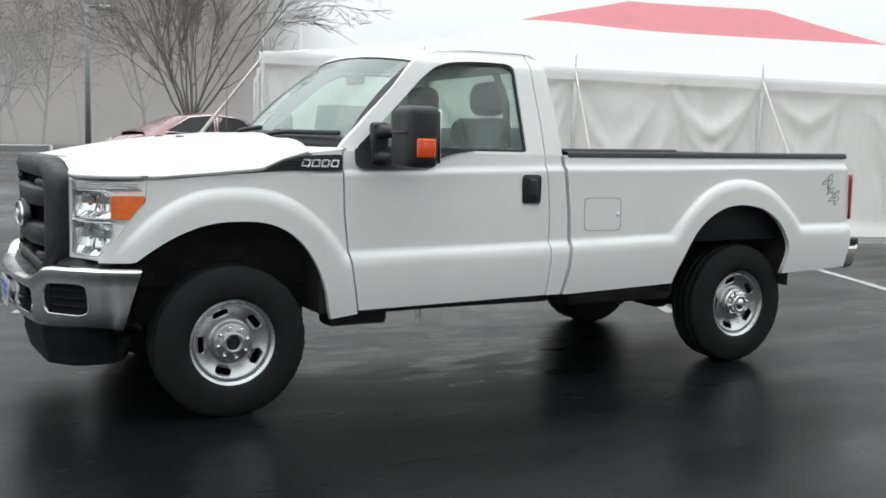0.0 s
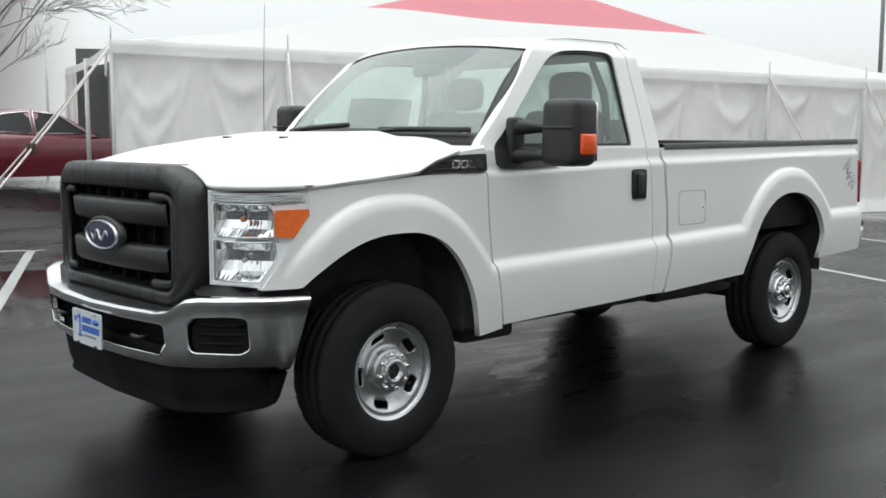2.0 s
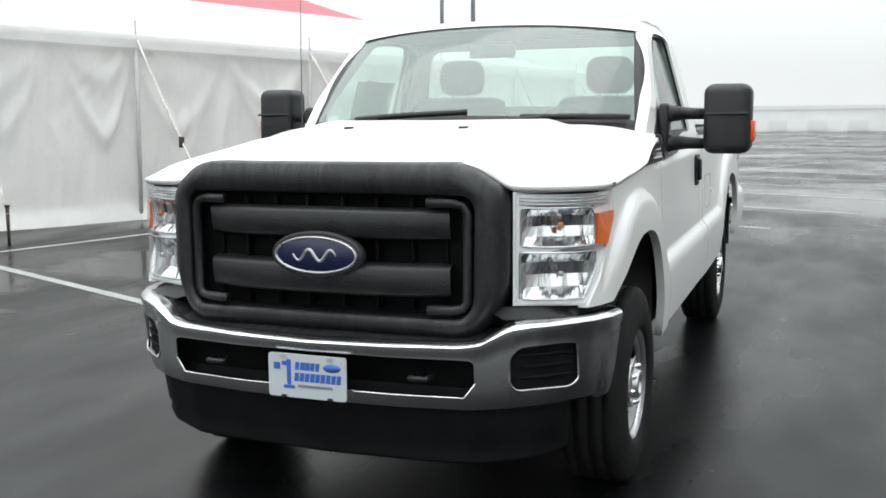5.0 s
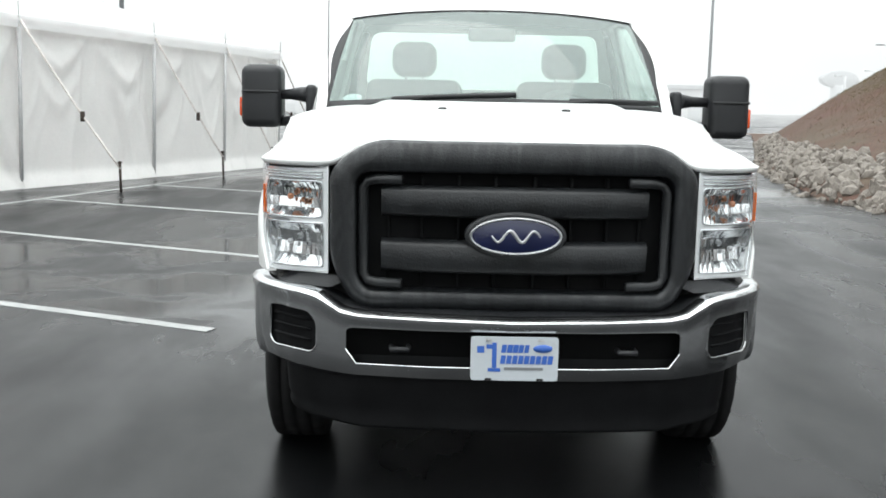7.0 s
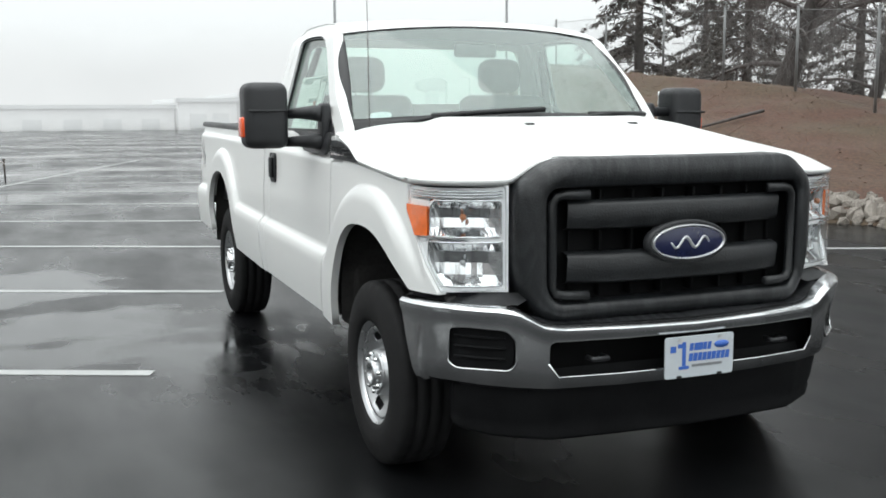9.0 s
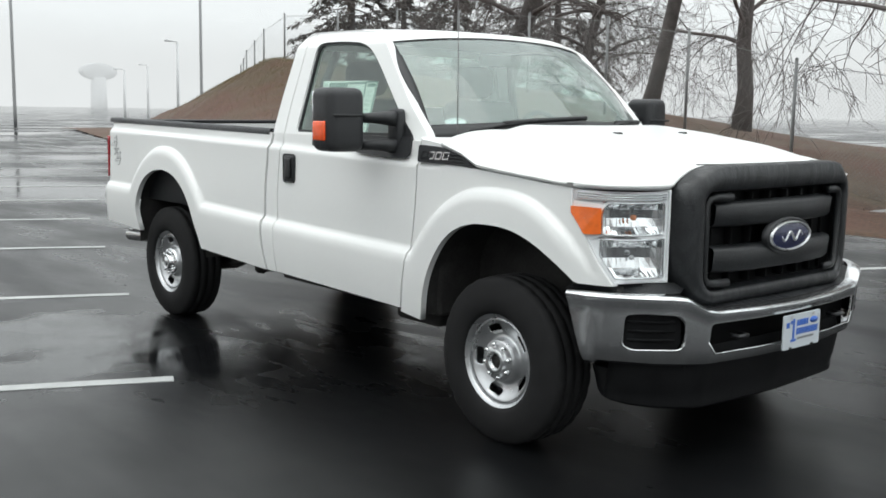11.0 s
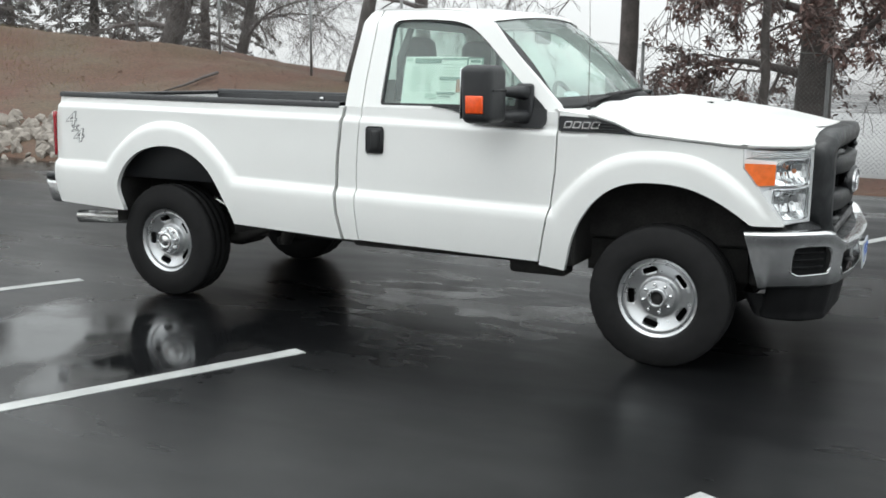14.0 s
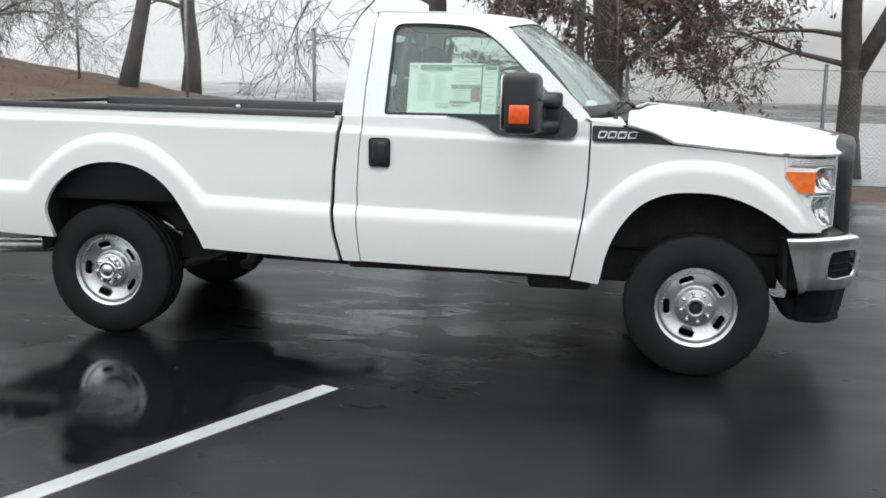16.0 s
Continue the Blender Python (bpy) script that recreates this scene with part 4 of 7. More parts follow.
def hub_mesh(front):
    bm = bmesh.new()
    if front:
        prof = [(0.097, -0.094), (0.096, -0.101), (0.092, -0.103), (0.062, -0.103), (0.058, -0.106), (0.057, -0.124), (0.054, -0.129), (0.040, -0.129), (0.037, -0.126), (0.036, -0.105), (0.001, -0.105)]
    else:
        prof = [(0.097, -0.085), (0.096, -0.100), (0.090, -0.102), (0.062, -0.101), (0.060, -0.104), (0.058, -0.130), (0.054, -0.136), (0.046, -0.138), (0.044, -0.134), (0.030, -0.134), (0.028, -0.138), (0.001, -0.139)]
    lathe(bm, prof, 40)
    bmesh.ops.recalc_face_normals(bm, faces=bm.faces)
    return bm


def nut_mesh():
    bm = bmesh.new()
    lathe(bm, [(0.0125, -0.095), (0.0125, -0.112), (0.011, -0.116), (0.010, -0.120), (0.006, -0.124), (0.0005, -0.125)], 6)
    bmesh.ops.recalc_face_normals(bm, faces=bm.faces)
    return bm


TYRE = mesh_of("tyre", tyre_mesh(), RUBBER)
RIM_OB = new("rim", mesh_of("rim", rim_mesh(), STEEL))
carve(RIM_OB, [slot_cutter(k) for k in range(5)])
RIM = RIM_OB.data
BARREL = mesh_of("barrel", barrel_mesh(), STEEL)
RIM.polygons.foreach_set("use_smooth", [True] * len(RIM.polygons))
bpy.data.objects.remove(RIM_OB)
HUBS = {True: mesh_of("hub", hub_mesh(True), STEEL), False: mesh_of("hub", hub_mesh(False), CHROME)}
NUT = mesh_of("lug_nut", nut_mesh(), CHROME)
bm = bmesh.new()
lathe(bm, [(0.2225, 0.09), (0.10, 0.03), (0.09, -0.03), (0.001, -0.03)], 32)
DRUM = mesh_of("brake_drum", bm, DARK)
bm = bmesh.new()
tube(bm, [(0, -0.104, 0), (0, -0.108, 0)], 0.036, 24)
BORE = mesh_of("bore", bm, DARK)
for x, y in ((0, -0.852), (0, 0.844), (REAR, -0.800), (REAR, 0.800)):
    wheel = new("wheel", TYRE)
    wheel.name = "wheel"
    wheel.parent = truck
    wheel.location, wheel.rotation_euler = (x - 0.010 * (x == 0 and y > 0), y, 0.395 if x else 0.370 if y > 0 else 0.384), (0, radians(x), 0 if y < 0 else math.pi)
    tagged(wheel, "black all-terrain tyre on a silver steel wheel")
    for name, data in (("disc", RIM), ("rim", BARREL), ("hub", HUBS[x == 0]), ("brake_drum", DRUM)) + ((("bore", BORE),) if x == 0 else ()):
        ob = new(name, data)
        ob.parent = wheel
    for k in range(8):
        ob = new("lug_nut", NUT)
        ob.parent = wheel
        a = 2 * math.pi * k / 8 + 0.2
        ob.location = (0.078 * math.cos(a), 0, 0.078 * math.sin(a))


# ---- front end ----
def nose(y):
    """How far the grille stands forward across the truck."""
    return -0.905 + 0.09 * (abs(y) / 0.66) ** 2.4


OUT = rounded([(-0.525, 1.307), (0.525, 1.307), (0.665, 1.205), (0.665, 0.865), (0.575, 0.705), (-0.575, 0.705), (-0.665, 0.865), (-0.665, 1.205)], [0.07, 0.07, 0.06, 0.08, 0.07, 0.07, 0.08, 0.06], 5)
INN = rounded([(-0.535, 1.198), (0.535, 1.198), (0.565, 1.165), (0.560, 0.825), (0.525, 0.775), (-0.525, 0.775), (-0.560, 0.825), (-0.565, 1.165)], 0.03, 5)


def scaled(loop, ky, kz, c=1.0):
    return [(y * ky, (z - c) * kz + c) for y, z in loop]


def loops(rings, close=True):
    """Skin through matching loops of points."""
    bm = bmesh.new()
    rows = [[bm.verts.new(p) for p in ring] for ring in rings]
    for r0, r1 in zip(rows, rows[1:]):
        for i in range(len(r0)):
            j = (i + 1) % len(r0)
            bm.faces.new((r0[i], r0[j], r1[j], r1[i]))
    bmesh.ops.recalc_face_normals(bm, faces=bm.faces)
    return bm


def ring3(loop, off):
    return [Vector((nose(y) + off(y, z) if callable(off) else nose(y) + off, y, z)) for y, z in loop]


mids = [((a[0] + b[0]) / 2, (a[1] + b[1]) / 2) for a, b in zip(OUT, INN)]
grille = part("grille_surround", loops([
    ring3(scaled(OUT, 1.0, 1.0), 0.17), ring3(OUT, 0.055), ring3(scaled(OUT, 0.992, 0.992), 0.030), ring3(scaled(OUT, 0.975, 0.97), 0.012),
    ring3(mids, -0.006), ring3(scaled(INN, 1.03, 1.05), -0.004), ring3(scaled(INN, 1.008, 1.012), 0.004), ring3(INN, 0.018), ring3(scaled(INN, 0.99, 0.985), 0.075)]),
    WET_GRILLE, truck, "heavy charcoal plastic grille surround wet with rain")
# Bars, brackets and fins of the grille.
for z0, z1 in ((1.040, 1.150), (0.840, 0.958)):
    bm = bmesh.new()
    def bar(u, v, z0=z0, z1=z1):
        prof = [(0.09, 0.0), (0.05, 0.0), (0.026, 0.06), (0.016, 0.16), (0.024, 0.84), (0.034, 0.94), (0.06, 1.0), (0.09, 1.0)]
        off, t = prof[v]
        y = 0.475 * u
        return Vector((nose(y) + off + 0.02 * abs(u) ** 6, y, z1 + (z0 - z1) * t))
    sheet(bar, span(-1, 1, 30), range(8), bm=bm)
    bmesh.ops.recalc_face_normals(bm, faces=bm.faces)
    part("grille_bar", bm, GRILLE_PLASTIC, grille)
for side in (-1, 1):
    bm = bmesh.new()
    pts = [(0.40, 1.172), (0.49, 1.172), (0.522, 1.165), (0.538, 1.14), (0.538, 0.835), (0.522, 0.81), (0.49, 0.803), (0.40, 0.803)]
    tube(bm, [(nose(y) + 0.028, side * y, z) for y, z in pts], 0.018, 8)
    part("grille_bracket", bm, GRILLE_PLASTIC, grille)
for y in (-0.45, -0.33, -0.20, -0.07, 0.07, 0.20, 0.33, 0.45):
    bm = bmesh.new()
    box(bm, nose(y) + 0.075, nose(y) + 0.14, y - 0.006, y + 0.006, 0.79, 1.185, 0.002, 1)
    part("grille_fin", bm, FIN, grille)
bm = bmesh.new()
box(bm, -0.78, -0.76, -0.60, 0.60, 0.74, 1.22)
part("radiator", bm, FIN, truck, soft=False)
# Oval badge: blue enamel in a chrome rim.
bm = bmesh.new()
N = 48
def oval(ry, rz, x):
    return [Vector((x, ry * math.cos(2 * math.pi * k / N), 0.985 + rz * math.sin(2 * math.pi * k / N))) for k in range(N)]
part("badge_cup", loops([oval(0.180, 0.085, -0.865), oval(0.178, 0.083, -0.893), oval(0.168, 0.074, -0.899), oval(0.160, 0.066, -0.895)]), BLACK_PLASTIC, grille)
badge = part("badge", loops([oval(0.164, 0.068, -0.893), oval(0.162, 0.066, -0.905), oval(0.159, 0.063, -0.910), oval(0.154, 0.059, -0.907), oval(0.152, 0.057, -0.902)]), STEEL, grille, "oval chrome badge rim")
part("enamel", loops([oval(0.153, 0.058, -0.902), oval(0.10, 0.037, -0.909), oval(0.05, 0.018, -0.911), oval(0.001, 0.001, -0.912)]), BLUE, badge, "deep blue enamel oval")
bm = bmesh.new()
tube(bm, [(-0.9115 + 0.35 * y * y, y, 0.985 + 0.020 * math.sin(y * 75)) for y in span(-0.085, 0.085, 24)], [0.003 + 0.0035 * math.sin(math.pi * t) for t in span(0.05, 0.95, 24)], 6)
part("silver_stroke", bm, STEEL, badge, "plain silver wave on the enamel")

# Chrome bumper.
PLAN = [(0.0, -0.962), (0.30, -0.954), (0.58, -0.915), (0.70, -0.872), (0.80, -0.805), (0.875, -0.725), (0.93, -0.64), (0.966, -0.55), (0.985, -0.455)]
run = [0.0]
for a, b in zip(PLAN, PLAN[1:]):
    run.append(run[-1] + math.dist(a, b))
WIDE = run[-1]


def bump_plan(s):
    a = abs(s) * WIDE
    return float(np.interp(a, run, [p[1] for p in PLAN])), math.copysign(float(np.interp(a, run, [p[0] for p in PLAN])), s)


def bump_top(y):
    return lerp([(0, 0.695), (0.54, 0.705), (0.61, 0.716), (0.70, 0.768), (0.76, 0.776), (0.88, 0.778), (0.99, 0.774)], abs(y))


def bump_low(s, y):
    a = abs(s) * WIDE
    return lerp([(0, 0.470), (0.55, 0.472), (0.80, 0.480), (0.95, 0.484), (1.15, 0.480), (WIDE, 0.476)], a)


def bumper_spot(s, v):
    x, y = bump_plan(s)
    top, low = bump_top(y), bump_low(s, y)
    prof = [(0.05, 1.0), (0.016, 1.0), (0.003, 0.985), (-0.006, 0.955), (-0.005, 0.90), (0.001, 0.84), (0.003, 0.70), (0.007, 0.50), (0.012, 0.30), (0.020, 0.12), (0.030, 0.04), (0.046, 0.0), (0.065, 0.0)]
    off, t = prof[v]
    a = abs(s) * WIDE
    nx, ny = (1, 0) if a < 0.55 else (math.cos(min(1.45, (a - 0.55) * 2.2)), -math.sin(min(1.45, (a - 0.55) * 2.2)))
    end = 0.06 * smooth((a - WIDE + 0.10) / 0.10)
    z = low + (top - low) * t
    x -= 0.09 * (1 - t) * smooth((a - WIDE + 0.16) / 0.16)
    return Vector((x + nx * off, y + math.copysign(1, s) * ny * off, z))


steps = sorted(set(span(-1, 1, 120)))
bm = sheet(bumper_spot, steps, range(13))
bmesh.ops.recalc_face_normals(bm, faces=bm.faces)
bumper = part("front_bumper", bm, BUMPER_CHROME, truck, "chrome front bumper flecked with rain")
mod = bumper.modifiers.new("thick", "SOLIDIFY")
mod.thickness, mod.offset = 0.006, 1
made = bpy.data.meshes.new_from_object(bumper.evaluated_get(bpy.context.evaluated_depsgraph_get()))
bumper.modifiers.clear()
bumper.data = made
mouth = rounded([(-0.590, 0.645), (-0.575, 0.655), (0.575, 0.655), (0.590, 0.645), (0.590, 0.560), (0.560, 0.525), (-0.560, 0.525), (-0.590, 0.560)], 0.02)
cutters = [plate(mouth, [], 0.3, lambda y, z, d: Vector((-1.05 + d, y, z)))]
FOG = rounded([(0.702, 0.662), (0.732, 0.698), (0.84, 0.704), (0.892, 0.698), (0.896, 0.566), (0.876, 0.546), (0.722, 0.548), (0.702, 0.572)], 0.018)
for side in (-1, 1):
    cutters.append(plate(FOG, [], 0.42, lambda y, z, d, side=side: Vector((-1.02 + d, side * y, z))))
carve(bumper, cutters)
bumper.data.polygons.foreach_set("use_smooth", [True] * len(bumper.data.polygons))
bumper.data.set_sharp_from_angle(angle=radians(28))
for side in (-1, 1):
    def fog_place(y, z, d, side=side):
        s = float(np.interp(y, [p[0] for p in PLAN], [r / WIDE for r in run]))
        x, yy = bump_plan(s)
        return Vector((x + 0.030 + d, side * y * 0.995, z))
    trim = part("fog_insert", plate(scaled(FOG, 1.0, 1.02, 0.625), [], 0.03, fog_place), DAM, bumper, "ribbed black bumper insert", soft=False)
    lip_pts = [fog_place(y, z, -0.024) for y, z in scaled(FOG, 1.0, 1.0)]
    part("insert_rim", tube(bmesh.new(), lip_pts + lip_pts[:1], 0.005, 6, False), BUMPER_CHROME, trim)
    for z in (0.588, 0.626, 0.664):
        bm = bmesh.new()
        tube(bm, [fog_place(y, z, -0.004) for y in span(0.728, 0.875, 5)], 0.006, 6)
        part("rib", bm, DAM, trim)
bm = bmesh.new()
box(bm, -0.83, -0.81, -0.64, 0.64, 0.46, 0.70)
part("intake_back", bm, FIN, bumper, soft=False)
lip_run = [(y, 0.523) for y in span(-0.555, 0.555, 24)]
lip_run = [(-0.592, 0.575)] + lip_run + [(0.592, 0.575)]
lip_run = [Vector((bump_plan(float(np.interp(abs(y), [p[0] for p in PLAN], [r / WIDE for r in run])))[0] + 0.006, y, z)) for y, z in lip_run]
part("mouth_lip", tube(bmesh.new(), lip_run, 0.0042, 6), CHROME, bumper, "bright chrome lip of the bumper mouth")
for y in (-0.40, 0.40):
    bm = bmesh.new()
    tube(bm, [(-0.90, y - 0.03, 0.585), (-0.945, y - 0.03, 0.585), (-0.945, y + 0.03, 0.585), (-0.90, y + 0.03, 0.585)], 0.010, 8)
    part("tow_hook", bm, BLACK_PLASTIC, bumper)
# Black step pad between bumper and grille.
def pad(u, v):
    y = 0.70 * u
    x0, _ = bump_plan(float(np.interp(abs(y), [p[0] for p in PLAN], [r / WIDE for r in run])))
    return Vector((x0 + 0.015 + 0.16 * v, y, bump_top(y) - 0.004 + 0.022 * v + 0.004 * (int(abs(u) * 60) % 2)))
bm = sheet(pad, span(-1, 1, 120), span(0, 1, 4))
part("bumper_pad", bm, BLACK_PLASTIC, bumper, "black ribbed bumper step pad")
for side in (-1, 1):
    bm = sheet(lambda u, v: Vector((lerp([(0, -0.80), (0.5, -0.72), (1, -0.43)], u) + 0.03 * v * (1 - u), side * (lerp([(0, 0.66), (0.5, 0.865), (1, 0.962)], u) - 0.10 * v), 0.776 + 0.036 * v)), span(0, 1, 14), span(0, 1, 4))
    part("bumper_filler", bm, BLACK_PLASTIC, bumper)
# Air dam under the bumper.
def dam(u, v):
    a = abs(u)
    y = math.copysign(lerp([(0, 0), (0.6, 0.56), (0.85, 0.74), (1, 0.82), (1.07, 0.845), (1.15, 0.83), (1.3, 0.55)], a), u)
    x = lerp([(0, -0.90), (0.6, -0.875), (0.85, -0.785), (1, -0.71), (1.07, -0.64), (1.15, -0.57), (1.3, -0.56)], a)
    prof = [(0.03, 0.54), (0.012, 0.46), (0.03, 0.35), (0.046, 0.290), (0.040, 0.272), (0.044, 0.260), (0.058, 0.257), (0.085, 0.275), (0.14, 0.42)]
    off, z = prof[v]
    z = z + 0.03 * a ** 3 * (3 <= v <= 7)
    return Vector((x + off, y * (1 - 0.4 * off), z))
bm = sheet(dam, span(-1.3, 1.3, 80), range(9))
bmesh.ops.recalc_face_normals(bm, faces=bm.faces)
part("air_dam", bm, DAM, truck, "black plastic air dam")

# Dark liner between bumper end and wheel.
for side in (-1, 1):
    bm = bmesh.new()
    box(bm, -0.66, -0.47, side * 0.70 - 0.18, side * 0.70 + 0.18, 0.47, 0.80, 0.03)
    part("splash_guard", bm, DARK, truck)

# Head lamps.
LAMP_PLAN = [(0.672, -0.742), (0.76, -0.728), (0.84, -0.697), (0.90, -0.650), (0.935, -0.575), (0.948, -0.50), (0.952, -0.405)]
lrun = [0.0]
for a, b in zip(LAMP_PLAN, LAMP_PLAN[1:]):
    lrun.append(lrun[-1] + math.dist(a, b))
LW = lrun[-1]


def lamp_at(a, z, d, side):
    """A place on the lamp's curved face: a metres round from the grille, z up, d metres in."""
    y = float(np.interp(a, lrun, [p[0] for p in LAMP_PLAN]))
    x = float(np.interp(a, lrun, [p[1] for p in LAMP_PLAN]))
    t = min(1.0, a / LW)
    nx, ny = math.cos(1.3 * t), math.sin(1.3 * t)
    return Vector((x + d * nx, side * (y - d * ny), z))


def lamp_end(z):
    return float(np.interp(fender_front(z) - 0.012, [p[1] for p in LAMP_PLAN], lrun))


def lamp_sheet(side, a0, a1, z0, z1, d, n=14, m=14):
    def f(u, v):
        z = z0(0) + (z1(0) - z0(0)) * v
        e0, e1 = a0(z), a1(z)
        return lamp_at(e0 + (e1 - e0) * u, z, d(u, v), side)
    bm = sheet(f, span(0, 1, n), span(0, 1, m))
    bmesh.ops.recalc_face_normals(bm, faces=bm.faces)
    if side > 0:
        bmesh.ops.reverse_faces(bm, faces=bm.faces)
    return bm


FACET = material("faceted_reflector_chrome", (0.86, 0.87, 0.88), 0.13, 1.0, vary=0.02, scale=30)
AMBER_BULB = material("dim_amber_bulb", (0.50, 0.20, 0.10), 0.15, vary=0.1, scale=30, coat=0.5)
LAMP_SILVER = material("bright_lamp_silver", (0.92, 0.93, 0.94), 0.22, 0.12, vary=0.01, scale=30, coat=0.6)
for side in (-1, 1):
    def k(v):
        return lambda _: v
    lamp = part("head_lamp", lamp_sheet(side, k(0.004), lamp_end, k(0.822), k(1.200), lambda u, v: 0.0), LENS, truck, "clear head lamp with amber corner")
    lamp.visible_shadow = False
    edge = [(0.0, 0.815)] + [(0.0, 1.206)] + [(lamp_end(z) + 0.008, z) for z in span(1.206, 0.815, 16)]
    shrink = [(0.008, 0.823), (0.008, 1.198)] + [(lamp_end(z) - 0.002, z) for z in span(1.198, 0.823, 16)]
    part("lamp_rim", plate(edge, [shrink], 0.06, lambda a, z, d: lamp_at(max(0, a), z, d + 0.002, side)), LAMP_SILVER, lamp, soft=False)

    def fine(loop):
        out = []
        for p, q in zip(loop, loop[1:] + loop[:1]):
            n = max(1, int(math.dist(p, q) / 0.02))
            out += [(p[0] + (q[0] - p[0]) * i / n, p[1] + (q[1] - p[1]) * i / n) for i in range(n)]
        return out
    CUPS = ((0.170, 1.085, 0.150, 0.070), (0.172, 0.918, 0.160, 0.086))
    upper_hole = rounded([(0.024, 1.018), (0.024, 1.151), (0.290, 1.151), (0.316, 1.118), (0.316, 1.018)], 0.018)
    lower_hole = [(0.020, 0.838), (0.020, 0.998), (0.322, 0.998)] + [(min(0.322, lamp_end(z) - 0.016), z) for z in (0.96, 0.93, 0.90, 0.87, 0.838)]
    part("lamp_body", plate(fine(shrink), [fine(upper_hole), fine(lower_hole)], 0.006, lambda a, z, d: lamp_at(max(0, a), z, d + 0.014, side)), LAMP_SILVER, lamp, soft=False)

    def bowl(cy, cz, hy, hz, deep, nu, nv):
        """A cup of flat vertical facets, each tilted a little its own way."""
        tilt = random.Random(int(cz * 100))
        b = bmesh.new()
        us, vs = span(-1, 1, nu), span(-1, 1, nv)
        for i in range(nu):
            for j in range(nv):
                tu, tv = tilt.uniform(-0.0035, 0.0035), tilt.uniform(-0.0035, 0.0035)
                face = []
                for k, h in ((0, 0), (1, 0), (1, 1), (0, 1)):
                    u, v = us[i + k], vs[j + h]
                    cup = (1 - abs(u) ** 2.6) * (1 - abs(v) ** 2.6)
                    face.append(b.verts.new(lamp_at(cy + hy * u, cz + hz * v, 0.020 + deep * cup + (k - 0.5) * tu + (h - 0.5) * tv, side)))
                b.faces.new(face)
        bmesh.ops.recalc_face_normals(b, faces=b.faces)
        return b

    for cy, cz, hy, hz in CUPS:
        cup = part("reflector", bowl(cy, cz, hy, hz, 0.055, *((15, 4) if cz > 1 else (13, 4))), FACET, lamp, "faceted chrome reflector", soft=False)
        part("reflector_lip", tube(bmesh.new(), [lamp_at(a, z, 0.013, side) for a, z in fine(upper_hole if cz > 1 else lower_hole)] + [lamp_at(*(upper_hole if cz > 1 else lower_hole)[0], 0.013, side)], 0.0045, 6), CHROME, cup)
        bulb = bmesh.new()
        c = lamp_at(cy, cz + 0.005, 0.04, side)
        w = 0.012 if cz > 1 else 0.010
        box(bulb, c.x - w, c.x + w, c.y - w, c.y + w, c.z - w, c.z + w, w * 0.8, 3)
        part("bulb", bulb, STEEL if cz < 1 else AMBER_BULB, cup)
    amber = [(0.322, 1.128), (0.322, 1.020)] + [(lamp_end(z) + 0.004, z) for z in span(1.014, 1.128, 9)]
    part("amber_lens", plate(amber, [], 0.02, lambda a, z, d: lamp_at(a, z, d - 0.003, side)), ORANGE, lamp, "amber corner marker", soft=False)
    for z in (1.165, 1.175, 1.185):
        bm = bmesh.new()
        tube(bm, [lamp_at(a, z, 0.008, side) for a in span(0.02, lamp_end(z) - 0.03, 14)], 0.003, 6)
        part("lens_ridge", bm, CHROME, lamp)

# Dealer plate on the bumper.
bm = plate(rounded([(-0.152, 0.490), (-0.152, 0.645), (0.152, 0.645), (0.152, 0.490)], 0.012), [], 0.006, lambda y, z, d: Vector((-0.985 + d, y, z)))
number = part("front_plate", bm, PLATE_WHITE, bumper, "white dealer plate with blue print", soft=False)


def print_bar(y0, y1, z0, z1, mat, slant=0.0, name="print_bar"):
    b = plate([(y0, z0), (y1, z0), (y1 - slant, z1), (y0 - slant, z1)], [], 0.002, lambda y, z, d: Vector((-0.9865 + d * 0.5, y, z)))
    part(name, b, mat, number, soft=False)


print_bar(0.078, 0.062, 0.535, 0.625, PLATE_BLUE)
print_bar(0.098, 0.078, 0.603, 0.618, PLATE_BLUE)
print_bar(0.092, 0.048, 0.522, 0.534, PLATE_BLUE)
print_bar(0.130, 0.105, 0.588, 0.612, PLATE_BLUE)
for i, w in enumerate((0.016, 0.019, 0.018, 0.016, 0.015)):
    y = 0.047 - i * 0.020
    print_bar(y, y - w, 0.590, 0.618, PLATE_BLUE, 0.004)
for i in range(9):
    y = 0.050 - i * 0.0205
    print_bar(y, y - 0.017, 0.550, 0.580, PLATE_BLUE, 0.004)
print_bar(0.035, -0.10, 0.528, 0.538, GREY_PRINT)
bm = bmesh.new()
lathe(bm, [(0.001, -0.002), (0.032, -0.0015), (0.034, 0.002)], 24, "z")
bmesh.ops.transform(bm, matrix=Matrix.Translation((-0.987, -0.098, 0.605)) @ Euler((0, radians(90), 0)).to_matrix().to_4x4() @ Matrix.Diagonal((0.42, 1, 1, 1)), verts=bm.verts)
part("print_oval", bm, PLATE_BLUE, number)
for y in (-0.09, 0.09):
    for z in (0.634, 0.494):
        bm = bmesh.new()
        box(bm, -0.990, -0.984, y - 0.012, y + 0.012, z - 0.005, z + 0.005, 0.003, 1)
        part("plate_bolt", bm, STEEL if z > 0.6 else SEAL, number)


